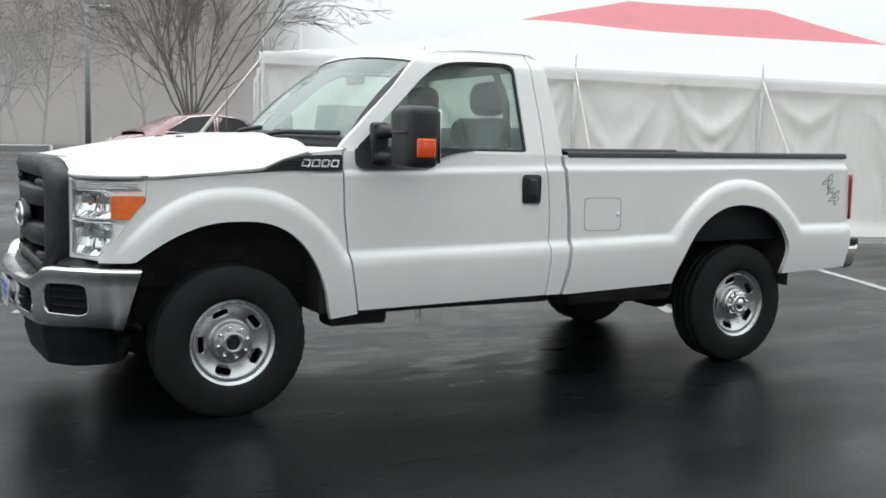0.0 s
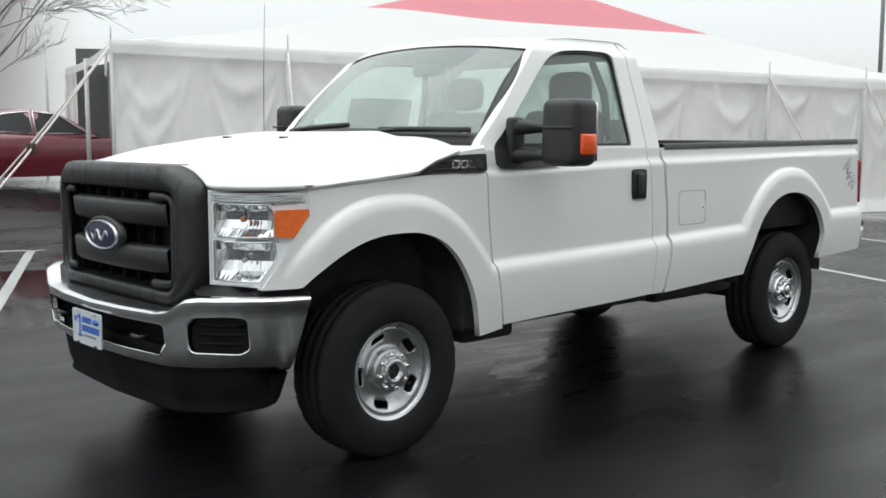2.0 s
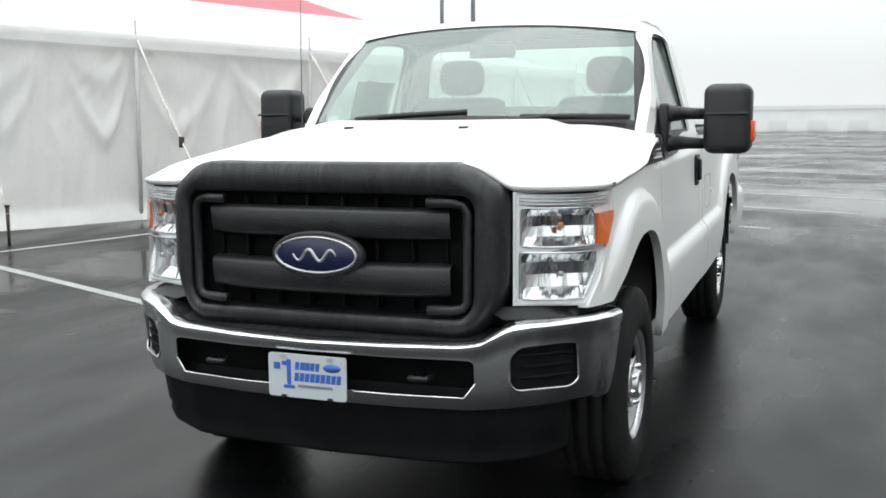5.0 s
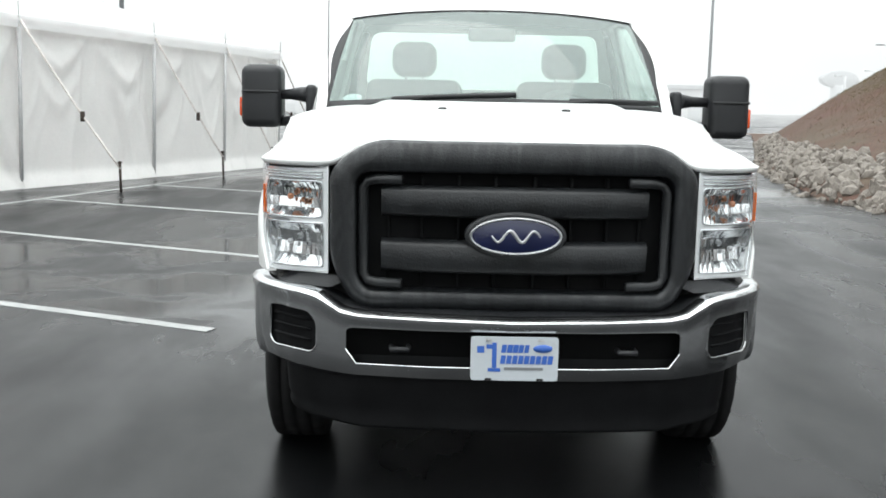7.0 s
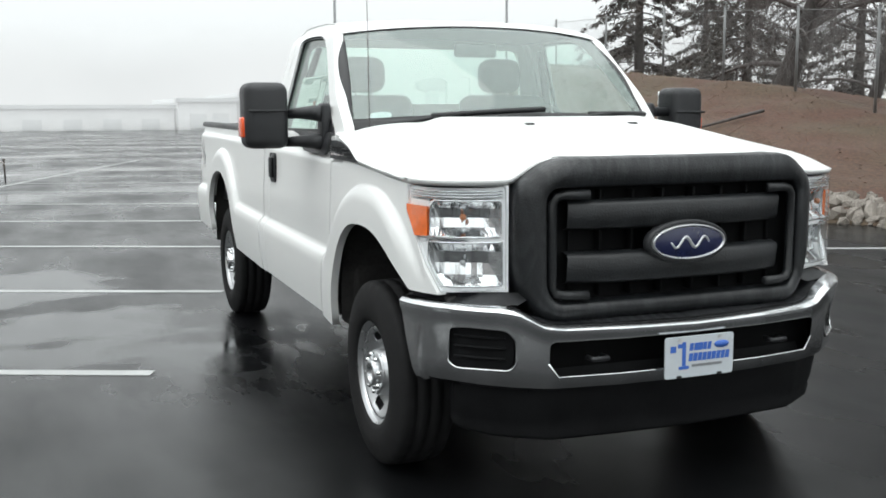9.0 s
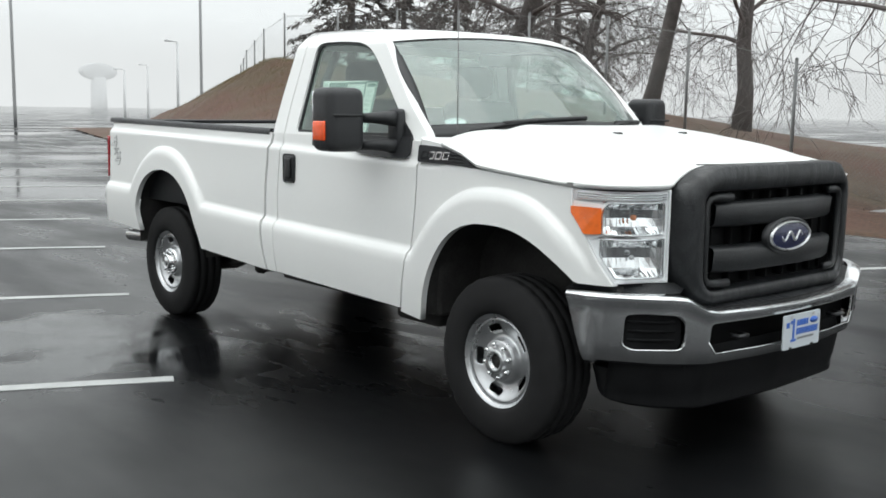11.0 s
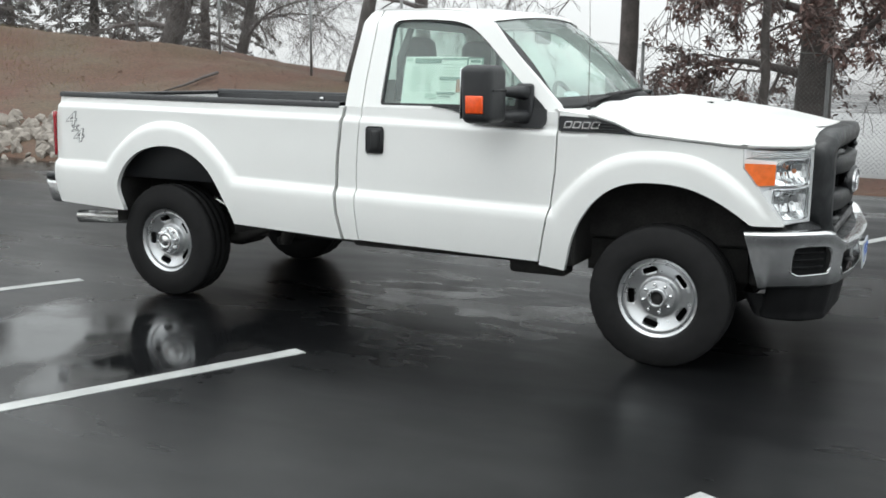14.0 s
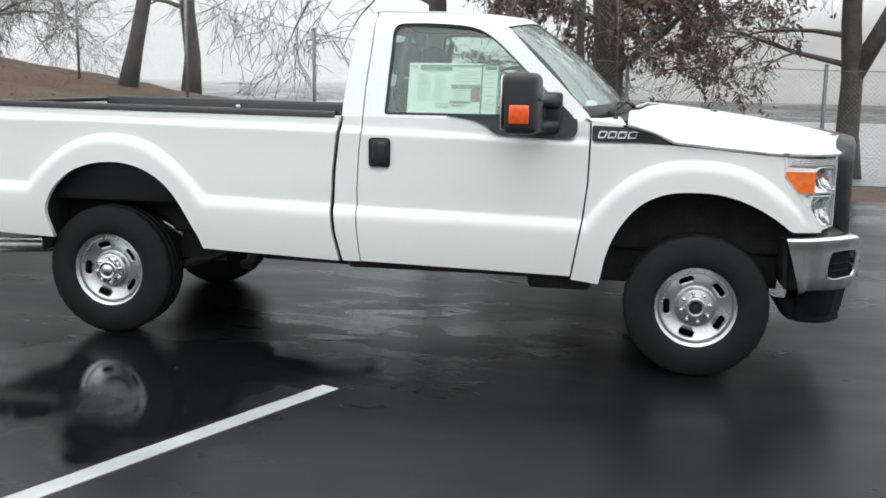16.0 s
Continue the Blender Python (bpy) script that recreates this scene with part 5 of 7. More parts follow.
# ---- mirrors, bed, underside and cabin ----
for side in (-1, 1):
    out, dx, dz = (-1.210, -0.020, 0.0) if side < 0 else (1.188, 0.040, 0.015)
    bm = bmesh.new()
    box(bm, 0.80 + dx, 1.005 + dx, out - 0.105, out + 0.105, 1.285 + dz, 1.605 + dz, 0.045, 4)
    for v in bm.verts:
        v.co.x += 0.10 * abs(v.co.y - (out - side * 0.125)) * (1 if v.co.x < 0.9 + dx else 0) + 0.02 * (v.co.z - 1.45)
    mirror = part("towing_mirror", bm, BLACK_PLASTIC, truck, "large black towing mirror on two arms")
    bm = bmesh.new()
    box(bm, 0.803 + dx, 0.813 + dx, out - 0.095, out + 0.095, 1.462 + dz, 1.474 + dz, 0.003, 1)
    part("mirror_seam", bm, SEAL, mirror)
    for z0, z1, z2 in ((1.452, 1.482, 1.505), (1.315, 1.345, 1.365)):
        bm = bmesh.new()
        tube(bm, [(0.79, side * 0.925, (z0 + z1) / 2), (0.84, side * 0.965, (z0 + z1) / 2 + 0.005), (0.875, side * 1.03, (z0 + z1) / 2 + 0.004), (0.885 + dx, out - side * 0.085, (z0 + z1) / 2)], [0.042, 0.038, 0.028, 0.024], 10)
        part("mirror_arm", bm, BLACK_PLASTIC, mirror)
    bm = bmesh.new()
    box(bm, 0.755, 0.86, side * 0.925 - 0.03, side * 0.925 + 0.02, 1.295, 1.520, 0.02, 3)
    part("mirror_foot", bm, BLACK_PLASTIC, mirror)
    bm = bmesh.new()
    box(bm, 0.862 + dx, 0.966 + dx, (out + side * 0.106) - 0.014, (out + side * 0.106) + 0.010, 1.340 + dz, 1.438 + dz, 0.008, 2)
    part("marker_lamp", bm, MARKER, mirror, "amber mirror marker lamp")
    bm = bmesh.new()
    box(bm, 1.004 + dx, 1.012 + dx, out - 0.085, out + 0.085, 1.31 + dz, 1.585 + dz, 0.003, 1)
    part("mirror_glass", bm, CHROME, mirror)

    # Bed rail cap and inner bed wall.
    def rail(u, v):
        x = 2.045 + (4.42 - 2.045) * u
        z = lerp(BED_TOP, x)
        prof = [(0.940, -0.012), (0.938, 0.012), (0.928, 0.024), (0.880, 0.024), (0.868, 0.012), (0.868, -0.05)]
        y, dz = prof[v]
        return Vector((x, side * (y - 0.013), z + dz))
    bm = sheet(rail, span(0, 1, 30), range(6))
    bmesh.ops.recalc_face_normals(bm, faces=bm.faces)
    part("bed_rail_cap", bm, BLACK_PLASTIC, truck, "black plastic bed rail cap")
    bm = sheet(lambda u, v: Vector((2.06 + 2.36 * u, side * (0.856 + 0.010 * math.sin(2.36 * u * 2 * math.pi / 0.2)), 1.10 + (0.225 + 0.025 * u) * v)), span(0, 1, 120), span(0, 1, 3))
    part("bed_liner_wall", bm, BLACK_PLASTIC, truck, "ribbed black bed liner")
    # Tail lamp.
    bm = sheet(lambda u, v: Vector((4.468 + 0.062 * math.sin(math.pi * (0.12 + 0.60 * u)), side * (0.915 - 0.085 * u + 0.012 * math.sin(math.pi * u)), 0.950 + 0.315 * v)), span(0, 1, 8), span(0, 1, 8))
    bmesh.ops.recalc_face_normals(bm, faces=bm.faces)
    lamp = part("tail_lamp", bm, RED_LENS, truck, "red tail lamp")
    mod = lamp.modifiers.new("thick", "SOLIDIFY")
    mod.thickness, mod.offset = 0.02, 0
    # Rear bumper ends.
    bm = bmesh.new()
    box(bm, 4.405, 4.60, side * 0.78 - 0.125, side * 0.78 + 0.125, 0.595, 0.765, 0.035, 3)
    for v in bm.verts:
        v.co.x += 0.40 * (v.co.z - 0.70) + 0.03
    rb = part("rear_bumper_end", bm, BUMPER_CHROME, truck, "chrome rear bumper end")
    bm = bmesh.new()
    box(bm, 4.455, 4.635, side * 0.78 - 0.122, side * 0.78 + 0.122, 0.762, 0.812, 0.015, 2)
    part("bumper_step", bm, BLACK_PLASTIC, rb)
    # Wheel housings.
    for c, hw, top, x0, x1 in ((0.02, 0.50, 1.02, -0.48, 0.52), (3.385, 0.52, 1.08, 2.87, 3.90)):
        bm = sheet(lambda u, v: Vector((c - hw * math.cos(math.pi * u), side * (0.935 - 0.38 * v), 0.50 + (top - 0.50) * math.sin(math.pi * u) ** 0.55)), span(0, 1, 28), span(0, 1, 4))
        part("wheel_housing", bm, DARK, truck, "dark wheel housing liner")
        bm = sheet(lambda u, v: Vector((c - hw * math.cos(math.pi * u), side * 0.555, 0.42 + (0.08 + (top - 0.50) * math.sin(math.pi * u) ** 0.55) * v)), span(0, 1, 28), span(0, 1, 2))
        part("inner_splash_wall", bm, DARK, truck)
    # Frame rails, leaf springs, rocker and gap filler.
    bm = bmesh.new()
    tube(bm, [(-0.75, side * 0.42, 0.62), (0.3, side * 0.42, 0.58), (0.9, side * 0.46, 0.47), (2.6, side * 0.46, 0.50), (3.1, side * 0.50, 0.66), (3.8, side * 0.50, 0.68), (4.5, side * 0.50, 0.60)], 0.085, 4)
    part("frame_rail", bm, DARK, truck, soft=False)
    bm = bmesh.new()
    tube(bm, [(2.75, side * 0.56, 0.52), (3.1, side * 0.56, 0.40), (3.48, side * 0.56, 0.35), (3.9, side * 0.56, 0.42), (4.25, side * 0.56, 0.56)], [0.025, 0.035, 0.05, 0.035, 0.025], 6)
    part("leaf_spring", bm, DARK, truck)
    bm = bmesh.new()
    box(bm, 0.57, 0.93, side * 0.74 - 0.08, side * 0.74 + 0.08, 0.402, 0.505, 0.03, 3)
    part("cab_mount", bm, DARK, truck)
    bm = bmesh.new()
    box(bm, 0.62, 1.95, side * 0.80 - 0.10, side * 0.80 + 0.10, 0.485, 0.56, 0.02)
    part("rocker", bm, DARK, truck)
    bm = bmesh.new()
    box(bm, 1.99, 2.10, side * 0.86 - 0.04, side * 0.86 + 0.03, 0.55, 1.33, 0.01)
    part("gap_filler", bm, DARK, truck)

# Bed: front wall, floor, tailgate.
bm = bmesh.new()
box(bm, 2.055, 2.085, -0.90, 0.90, 0.66, 1.345, 0.01)
part("bed_front_wall", bm, BLACK_PLASTIC, truck, soft=False)
bm = bmesh.new()
box(bm, 2.06, 4.40, -0.54, 0.54, 0.80, 0.84, 0.01)
part("bed_floor", bm, BLACK_PLASTIC, truck, soft=False)
for side in (-1, 1):
    bm = bmesh.new()
    box(bm, 2.09, 4.42, side * 0.862 - 0.014, side * 0.862 + 0.014, 0.82, 1.380, 0.006, 1)
    part("bed_liner", bm, BLACK_PLASTIC, truck, "black plastic bed liner")
bm = bmesh.new()
box(bm, 4.395, 4.455, -0.84, 0.84, 0.80, 1.375, 0.02, 3)
gate = part("tailgate", bm, WHITE, truck, soft=False)
bm = bmesh.new()
box(bm, 4.385, 4.462, -0.84, 0.84, 1.370, 1.398, 0.010, 2)
part("tailgate_cap", bm, BLACK_PLASTIC, gate)
bm = bmesh.new()
box(bm, 4.50, 4.68, -0.66, 0.66, 0.60, 0.79, 0.03, 3)
part("rear_bumper", bm, BUMPER_CHROME, truck, "chrome rear bumper")
for side in (-1, 1):
    bm = bmesh.new()
    tube(bm, [(3.33, side * 0.845, 1.330), (3.33, side * 0.845, 1.36)], 0.02, 8)
    part("tie_down", bm, STEEL, truck)

# Axles and drive line.
bm = bmesh.new()
tube(bm, [(REAR, -0.72, 0.395), (REAR, -0.2, 0.395), (REAR, -0.12, 0.395), (REAR, 0.12, 0.395), (REAR, 0.2, 0.395), (REAR, 0.72, 0.395)], [0.055, 0.06, 0.15, 0.15, 0.06, 0.055], 12)
part("rear_axle", bm, DARK, truck)
bm = bmesh.new()
tube(bm, [(0, -0.72, 0.395), (0, 0.05, 0.395), (0, 0.12, 0.395), (0, 0.34, 0.395), (0, 0.40, 0.395), (0, 0.72, 0.395)], [0.05, 0.055, 0.13, 0.13, 0.055, 0.05], 12)
part("front_axle", bm, DARK, truck)
bm = bmesh.new()
box(bm, 1.0, 1.9, -0.28, 0.25, 0.42, 0.66, 0.06)
part("transfer_case", bm, DARK, truck)
# Engine, oil pan, radiator support and the splash shields that close the front of the frame: mostly unseen, added to
# block light.
for name, x0, x1, y0, y1, z0, z1, r in (("engine_block", -0.30, 0.62, -0.36, 0.36, 0.56, 1.10, 0.05), ("oil_pan", -0.22, 0.45, -0.22, 0.22, 0.40, 0.58, 0.06),
                                       ("radiator_support", -0.66, -0.58, -0.58, 0.58, 0.40, 1.10, 0.02), ("front_crossmember", -0.46, -0.30, -0.46, 0.46, 0.34, 0.48, 0.04),
                                       ("gearbox", 0.60, 1.35, -0.20, 0.20, 0.42, 0.66, 0.08), ("exhaust_silencer", 1.55, 2.45, 0.10, 0.36, 0.42, 0.60, 0.08)):
    bm = bmesh.new()
    box(bm, x0, x1, y0, y1, z0, z1, r, 3)
    part(name, bm, DARK, truck)
for side in (-1, 1):
    bm = bmesh.new()
    box(bm, -0.44, 0.52, side * 0.50 - 0.012, side * 0.50 + 0.012, 0.46, 1.12, 0.008, 1)
    part("splash_shield", bm, DARK, truck)
bm = bmesh.new()
box(bm, 2.15, 3.0, -0.82, -0.36, 0.43, 0.75, 0.05)
part("fuel_tank", bm, DARK, truck, soft=False)
bm = bmesh.new()
tube(bm, [(1.9, 0, 0.50), (REAR - 0.1, 0, 0.41)], 0.045, 10)
part("drive_shaft", bm, DARK, truck)
for side in (-1, 1):
    bm = bmesh.new()
    tube(bm, [(2.62, side * 0.62, 0.54), (2.68, side * 0.62, 0.42), (2.74, side * 0.60, 0.41)], [0.05, 0.045, 0.03], 8)
    part("spring_hanger", bm, DARK, truck)
    bm = bmesh.new()
    tube(bm, [(-0.06, side * 0.50, 0.42), (-0.04, side * 0.48, 0.95)], 0.03, 8)
    part("shock_absorber", bm, STAKE, truck)
bm = bmesh.new()
tube(bm, [(2.3, 0.40, 0.52), (3.1, 0.42, 0.50), (3.25, 0.62, 0.66), (3.75, 0.66, 0.62), (3.95, 0.72, 0.50), (4.42, 0.78, 0.485)], 0.042, 14, False)
tube(bm, [(3.98, 0.722, 0.50), (4.425, 0.781, 0.485)], 0.048, 16, False)
part("tail_pipe", bm, PIPE, truck, "bright exhaust tail pipe")
bm = bmesh.new()
tube(bm, [(-0.55, -0.62, 0.52), (-0.40, -0.70, 0.44)], 0.02, 6)
part("tie_rod", bm, STAKE, truck)

# Filler door, decals, antenna.
FILL = rounded([(2.155, 0.912), (2.155, 1.112), (2.430, 1.112), (2.430, 0.912)], 0.035, 5)
HOLE = [((x - 2.2925) * 0.978 + 2.2925, (z - 1.012) * 0.97 + 1.012) for x, z in FILL]
part("filler_door_seam", plate(FILL, [HOLE], 0.004, lambda x, z, d: Vector((x, -(flank(x, z) + 0.0012 - d), z))), GREY_PRINT, truck, "fuel filler door seam", soft=False)
bm = bmesh.new()
tube(bm, [(2.405, -0.962, 1.012), (2.405, -0.972, 1.012)], [0.012, 0.009], 12)
part("filler_pull", bm, WHITE, truck)


def lettering(body, size, squash, m, mat, name, parent, outline=0.0):
    cu = bpy.data.curves.new(name, "FONT")
    cu.body, cu.size, cu.extrude, cu.align_x, cu.align_y = body, size, 0.001, "CENTER", "CENTER"
    cu.offset = outline
    tmp = bpy.data.objects.new("text", cu)
    scene.collection.objects.link(tmp)
    me = bpy.data.meshes.new_from_object(tmp.evaluated_get(bpy.context.evaluated_depsgraph_get()))
    bpy.data.objects.remove(tmp)
    me.transform(m @ Matrix.Diagonal((squash, 1, 1, 1)))
    me.materials.clear()
    me.materials.append(mat)
    ob = new(name, me)
    ob.parent = parent
    return ob


DECAL_GREY = material("dark_grey_decal", (0.20, 0.205, 0.21), 0.4, vary=0.1, scale=12)
for side in (-1, 1):
    for ch, dx, dz, size in (("4", -0.032, 0.060, 0.135), ("x", 0.0, 0.004, 0.085), ("4", 0.034, -0.058, 0.135)):
        x, z = 4.252 - side * dx, 1.155 + dz
        turn = Matrix(((1 if side < 0 else -1, 0, 0, x), (0, 0, side, side * (flank(x, z) + 0.0015)), (0, 1, 0, z), (0, 0, 0, 1)))
        slant = Matrix(((1, 0.22, 0, 0), (0.10, 1, 0, 0), (0, 0, 1, 0), (0, 0, 0, 1)))
        lettering(ch, size, 1.45, turn @ slant, DECAL_GREY, "decal_letter", truck, 0.004)
        lettering(ch, size, 1.45, turn @ Matrix.Translation((0, 0, 0.0012)) @ slant, WHITE, "decal_fill", truck, -0.001)
bm = bmesh.new()
tube(bm, [(0.47, 0.80, 1.36), (0.47, 0.80, 1.395)], [0.016, 0.012], 10)
mast = part("antenna_base", bm, SEAL, truck)
bm = bmesh.new()
tube(bm, [(0.47, 0.80, 1.39), (0.475, 0.80, 1.8), (0.49, 0.80, 2.20)], [0.003, 0.0022, 0.0015], 6)
part("antenna_mast", bm, MARK_GREY, mast)

# Cabin.
bm = bmesh.new()
def dash(u, v):
    prof = [(0.62, 1.36), (0.70, 1.395), (0.86, 1.40), (0.93, 1.37), (0.96, 1.28), (0.98, 1.05)]
    x, z = prof[v]
    return Vector((x + 0.03 * math.cos(u * 3), 0.84 * u, z + 0.025 * math.exp(-((u + 0.45) / 0.2) ** 2) * (1 < v < 4)))
sheet(dash, span(-1, 1, 30), range(6), bm=bm)
bmesh.ops.recalc_face_normals(bm, faces=bm.faces)
part("dashboard", bm, TRIM, truck, "grey dashboard")
bm = bmesh.new()
ringpts = [(1.02 + 0.07 * math.cos(a), -0.40 + 0.195 * math.sin(a), 1.335 + 0.175 * math.cos(a)) for a in span(0, 2 * math.pi, 28)]
tube(bm, ringpts, 0.016, 8, False)
tube(bm, [(0.94, -0.40, 1.30), (1.02, -0.40, 1.335)], [0.05, 0.065], 10)
tube(bm, [(1.02, -0.58, 1.335), (1.02, -0.22, 1.335)], 0.018, 6)
part("steering_wheel", bm, TRIM, truck)
for y in (-0.47, 0.42):
    bm = bmesh.new()
    box(bm, 1.10, 1.62, y - 0.30, y + 0.30, 0.90, 1.08, 0.06, 3)
    seat = part("seat", bm, CLOTH, truck, "grey cloth seat with head rest")
    bm = bmesh.new()
    box(bm, -0.075, 0.075, y - 0.285, y + 0.285, 0.0, 0.60, 0.065, 4, None)
    bmesh.ops.transform(bm, matrix=Matrix.Translation((1.57, 0, 0.99)) @ Euler((0, radians(14), 0)).to_matrix().to_4x4(), verts=bm.verts)
    part("backrest", bm, CLOTH, seat)
    bm = bmesh.new()
    box(bm, 1.665, 1.835, y - 0.132, y + 0.132, 1.590, 1.798, 0.072, 5)
    part("head_rest", bm, CLOTH, seat)
    bm = bmesh.new()
    for dy in (-0.05, 0.05):
        tube(bm, [(1.715, y + dy, 1.50), (1.735, y + dy, 1.62)], 0.007, 6)
    part("head_rest_post", bm, STEEL, seat)
bm = bmesh.new()
box(bm, 1.045, 1.075, -0.125, 0.125, 1.765, 1.838, 0.018, 3)
part("rear_view_mirror", bm, TRIM, truck)
for side in (-1, 1):
    bm = bmesh.new()
    tube(bm, [(1.66, side * 0.70, 1.84), (1.70, side * 0.76, 1.66), (1.70, side * 0.80, 1.40)], [0.02, 0.025, 0.02], 6)
    part("seat_belt", bm, TRIM, truck)
bm = sheet(lambda u, v: Vector((1.10 + 0.80 * u, 0.72 * v, 1.915 - 0.02 * v * v)), span(0, 1, 6), span(-1, 1, 8))
part("headliner", bm, CLOTH, truck)
# Price sheet behind the passenger window.
def stick(x, z, d):
    return Vector((x, 0.924 - 0.27 * (z - 1.362) - 0.034 - 0.045 * max(0.0, 1.30 - x) - d, z))


STICKER = material("white_price_sheet", (0.80, 0.87, 0.82), 0.6, vary=0.04, scale=30)
INK = material("pale_green_print", (0.56, 0.68, 0.61), 0.6, vary=0.06, scale=60)
DEEP_INK = material("grey_green_print", (0.24, 0.34, 0.30), 0.6, vary=0.08, scale=60)
PHOTO = material("brown_print", (0.36, 0.20, 0.14), 0.6, vary=0.25, scale=60)


def price_sheet(x0, x1, z0, z1, label, proud):
    return part("price_sheet", plate([(x0, z0), (x0, z1), (x1, z1), (x1, z0)], [], 0.001, lambda x, z, d: stick(x, z, d) + Vector((0, proud, 0))), STICKER, truck, label, soft=False)


def ink(page, u0, u1, v0, v1, mat=INK, lift=0.002):
    """A printed bar, in millimetres from the upper rear corner of the sheets."""
    x0, x1, z0, z1 = 1.635 - u1 * 0.001, 1.635 - u0 * 0.001, 1.668 - v1 * 0.001, 1.668 - v0 * 0.001
    part("print_bar", plate([(x0, z0), (x0, z1), (x1, z1), (x1, z0)], [], 0.001, lambda x, z, d: stick(x, z, d) + Vector((0, lift, 0))), mat, page, soft=False)


page = price_sheet(1.205, 1.635, 1.385, 1.668, "printed white price sheet in the side window", 0.0)
ink(page, 66, 246, 10, 40, DEEP_INK)
ink(page, 12, 48, 12, 30)
ink(page, 250, 420, 8, 18, DEEP_INK)
ink(page, 245, 412, 118, 140, DEEP_INK)
ink(page, 238, 355, 208, 222, DEEP_INK)
ink(page, 158, 236, 220, 246, INK)
ink(page, 0, 430, 276, 283, INK)
ink(page, 360, 412, 132, 208, PHOTO, 0.004)
ink(page, 255, 330, 232, 238, DEEP_INK)
rnd = random.Random(5)
for i in range(11):
    ink(page, 45 + rnd.uniform(0, 14), 130 - rnd.uniform(0, 25), 60 + i * 14, 64 + i * 14)
    ink(page, 142 + rnd.uniform(0, 8), 232 - rnd.uniform(0, 40), 60 + i * 14, 64 + i * 14)
for i in range(4):
    ink(page, 262, 400 - rnd.uniform(0, 30), 44 + i * 18, 49 + i * 18)
    ink(page, 256, 345 - rnd.uniform(0, 20), 148 + i * 14, 152 + i * 14)
page = price_sheet(1.118, 1.222, 1.360, 1.664, "narrow white label with a green border in the side window", 0.003)
for u0, u1, v0, v1 in ((413, 517, 4, 12), (413, 517, 298, 308), (413, 424, 4, 308), (506, 517, 4, 308), (436, 500, 16, 34)):
    ink(page, u0, u1, v0, v1, DEEP_INK, 0.006)
for i in range(9):
    ink(page, 436, 496 - rnd.uniform(0, 20), 56 + i * 24, 62 + i * 24, INK, 0.006)


# ---- bank, rocks, trees and fence ----
BANK_FOOT = [(-60, -13.0), (-20, -10.0), (-3, -8.3), (3, -8.2), (5.8, -7.8), (7.2, -7.0), (9, -6.1), (12, -5.9), (18, -7.0), (22, -8.1), (27.5, -9.8), (39, -13.3), (55, -18.0)]
BANK_HIGH = [(-60, 0.10), (-8, 0.10), (-3, 0.14), (2, 0.30), (8, 0.80), (10, 1.05), (11.7, 1.32), (14, 1.72), (16.5, 2.08), (19, 2.34), (21, 2.54), (24, 2.86), (26, 3.03), (29, 2.82), (32, 2.45), (35, 2.05), (38, 1.65), (41, 1.2), (44, 0.75), (50, 0.3), (58, 0.1)]
BANK_DEEP = [(8, 8.0), (16, 8.0), (22, 5.5), (26, 4.3), (42, 4.0)]


def bank(x, y):
    t = (lerp(BANK_FOOT, x) - y) / lerp(BANK_DEEP, x)
    if t <= 0:
        return -0.05
    h = lerp(BANK_HIGH, x)
    f = t ** 0.75 if t < 1 else 1 - 0.45 * min(2.2, max(0.0, t - 1.15))
    rough = 0.10 * noise.noise((x * 0.5, y * 0.5, 0)) + 0.05 * noise.noise((x * 1.7, y * 1.7, 4))
    z = h * f + rough * min(1, 2.5 * t) * min(1, h) + fall(x, y)
    strip = smooth((lerp(BANK_FOOT, x) - y - 1.9) / 0.9) * (1 - smooth((x - 2.5) / 4))
    return max(-0.05, z - 0.6 * strip)


bm = sheet(lambda u, v: (u, lerp(BANK_FOOT, u) - v, bank(u, lerp(BANK_FOOT, u) - v)), span(-8, 58, 220), [0] + span(0.05, 13, 60) + [16, 20, 26])
tagged(new("grass_bank", mesh_of("grass_bank", bm, MULCH)), "low brown bank of mulch and dead grass", "bank", kind="structure")
bm = sheet(lambda u, v: (u, v, 0.012), span(-60, 4.5, 20), span(-40, -10.6, 8))
PALE_ROAD = material("pale_wet_concrete", (0.17, 0.17, 0.17), 0.4, vary=0.1, scale=0.6, bump=0.1, bump_scale=40)
tagged(new("road", mesh_of("road", bm, PALE_ROAD)), "pale wet concrete road beyond the bank", "road", kind="structure")

# Broken stone along the foot of the bank: the near stones one by one, the rest too many to count.
rnd = random.Random(11)


def stone_mesh(bm, at, r):
    made = bmesh.ops.create_icosphere(bm, subdivisions=1, radius=1.0)["verts"]
    seed = rnd.uniform(0, 99)
    turn = Euler((rnd.uniform(0, 6), rnd.uniform(0, 6), rnd.uniform(0, 6))).to_matrix()
    sx, sy, sz = rnd.uniform(0.8, 1.35), rnd.uniform(0.7, 1.1), rnd.uniform(0.45, 0.8)
    for v in made:
        p = turn @ Vector((v.co.x * sx, v.co.y * sy, v.co.z * sz))
        p *= 1 + 0.30 * noise.noise(p * 1.3 + Vector((seed, 0, 0)))
        v.co = Vector(at) + p * r
    return bm


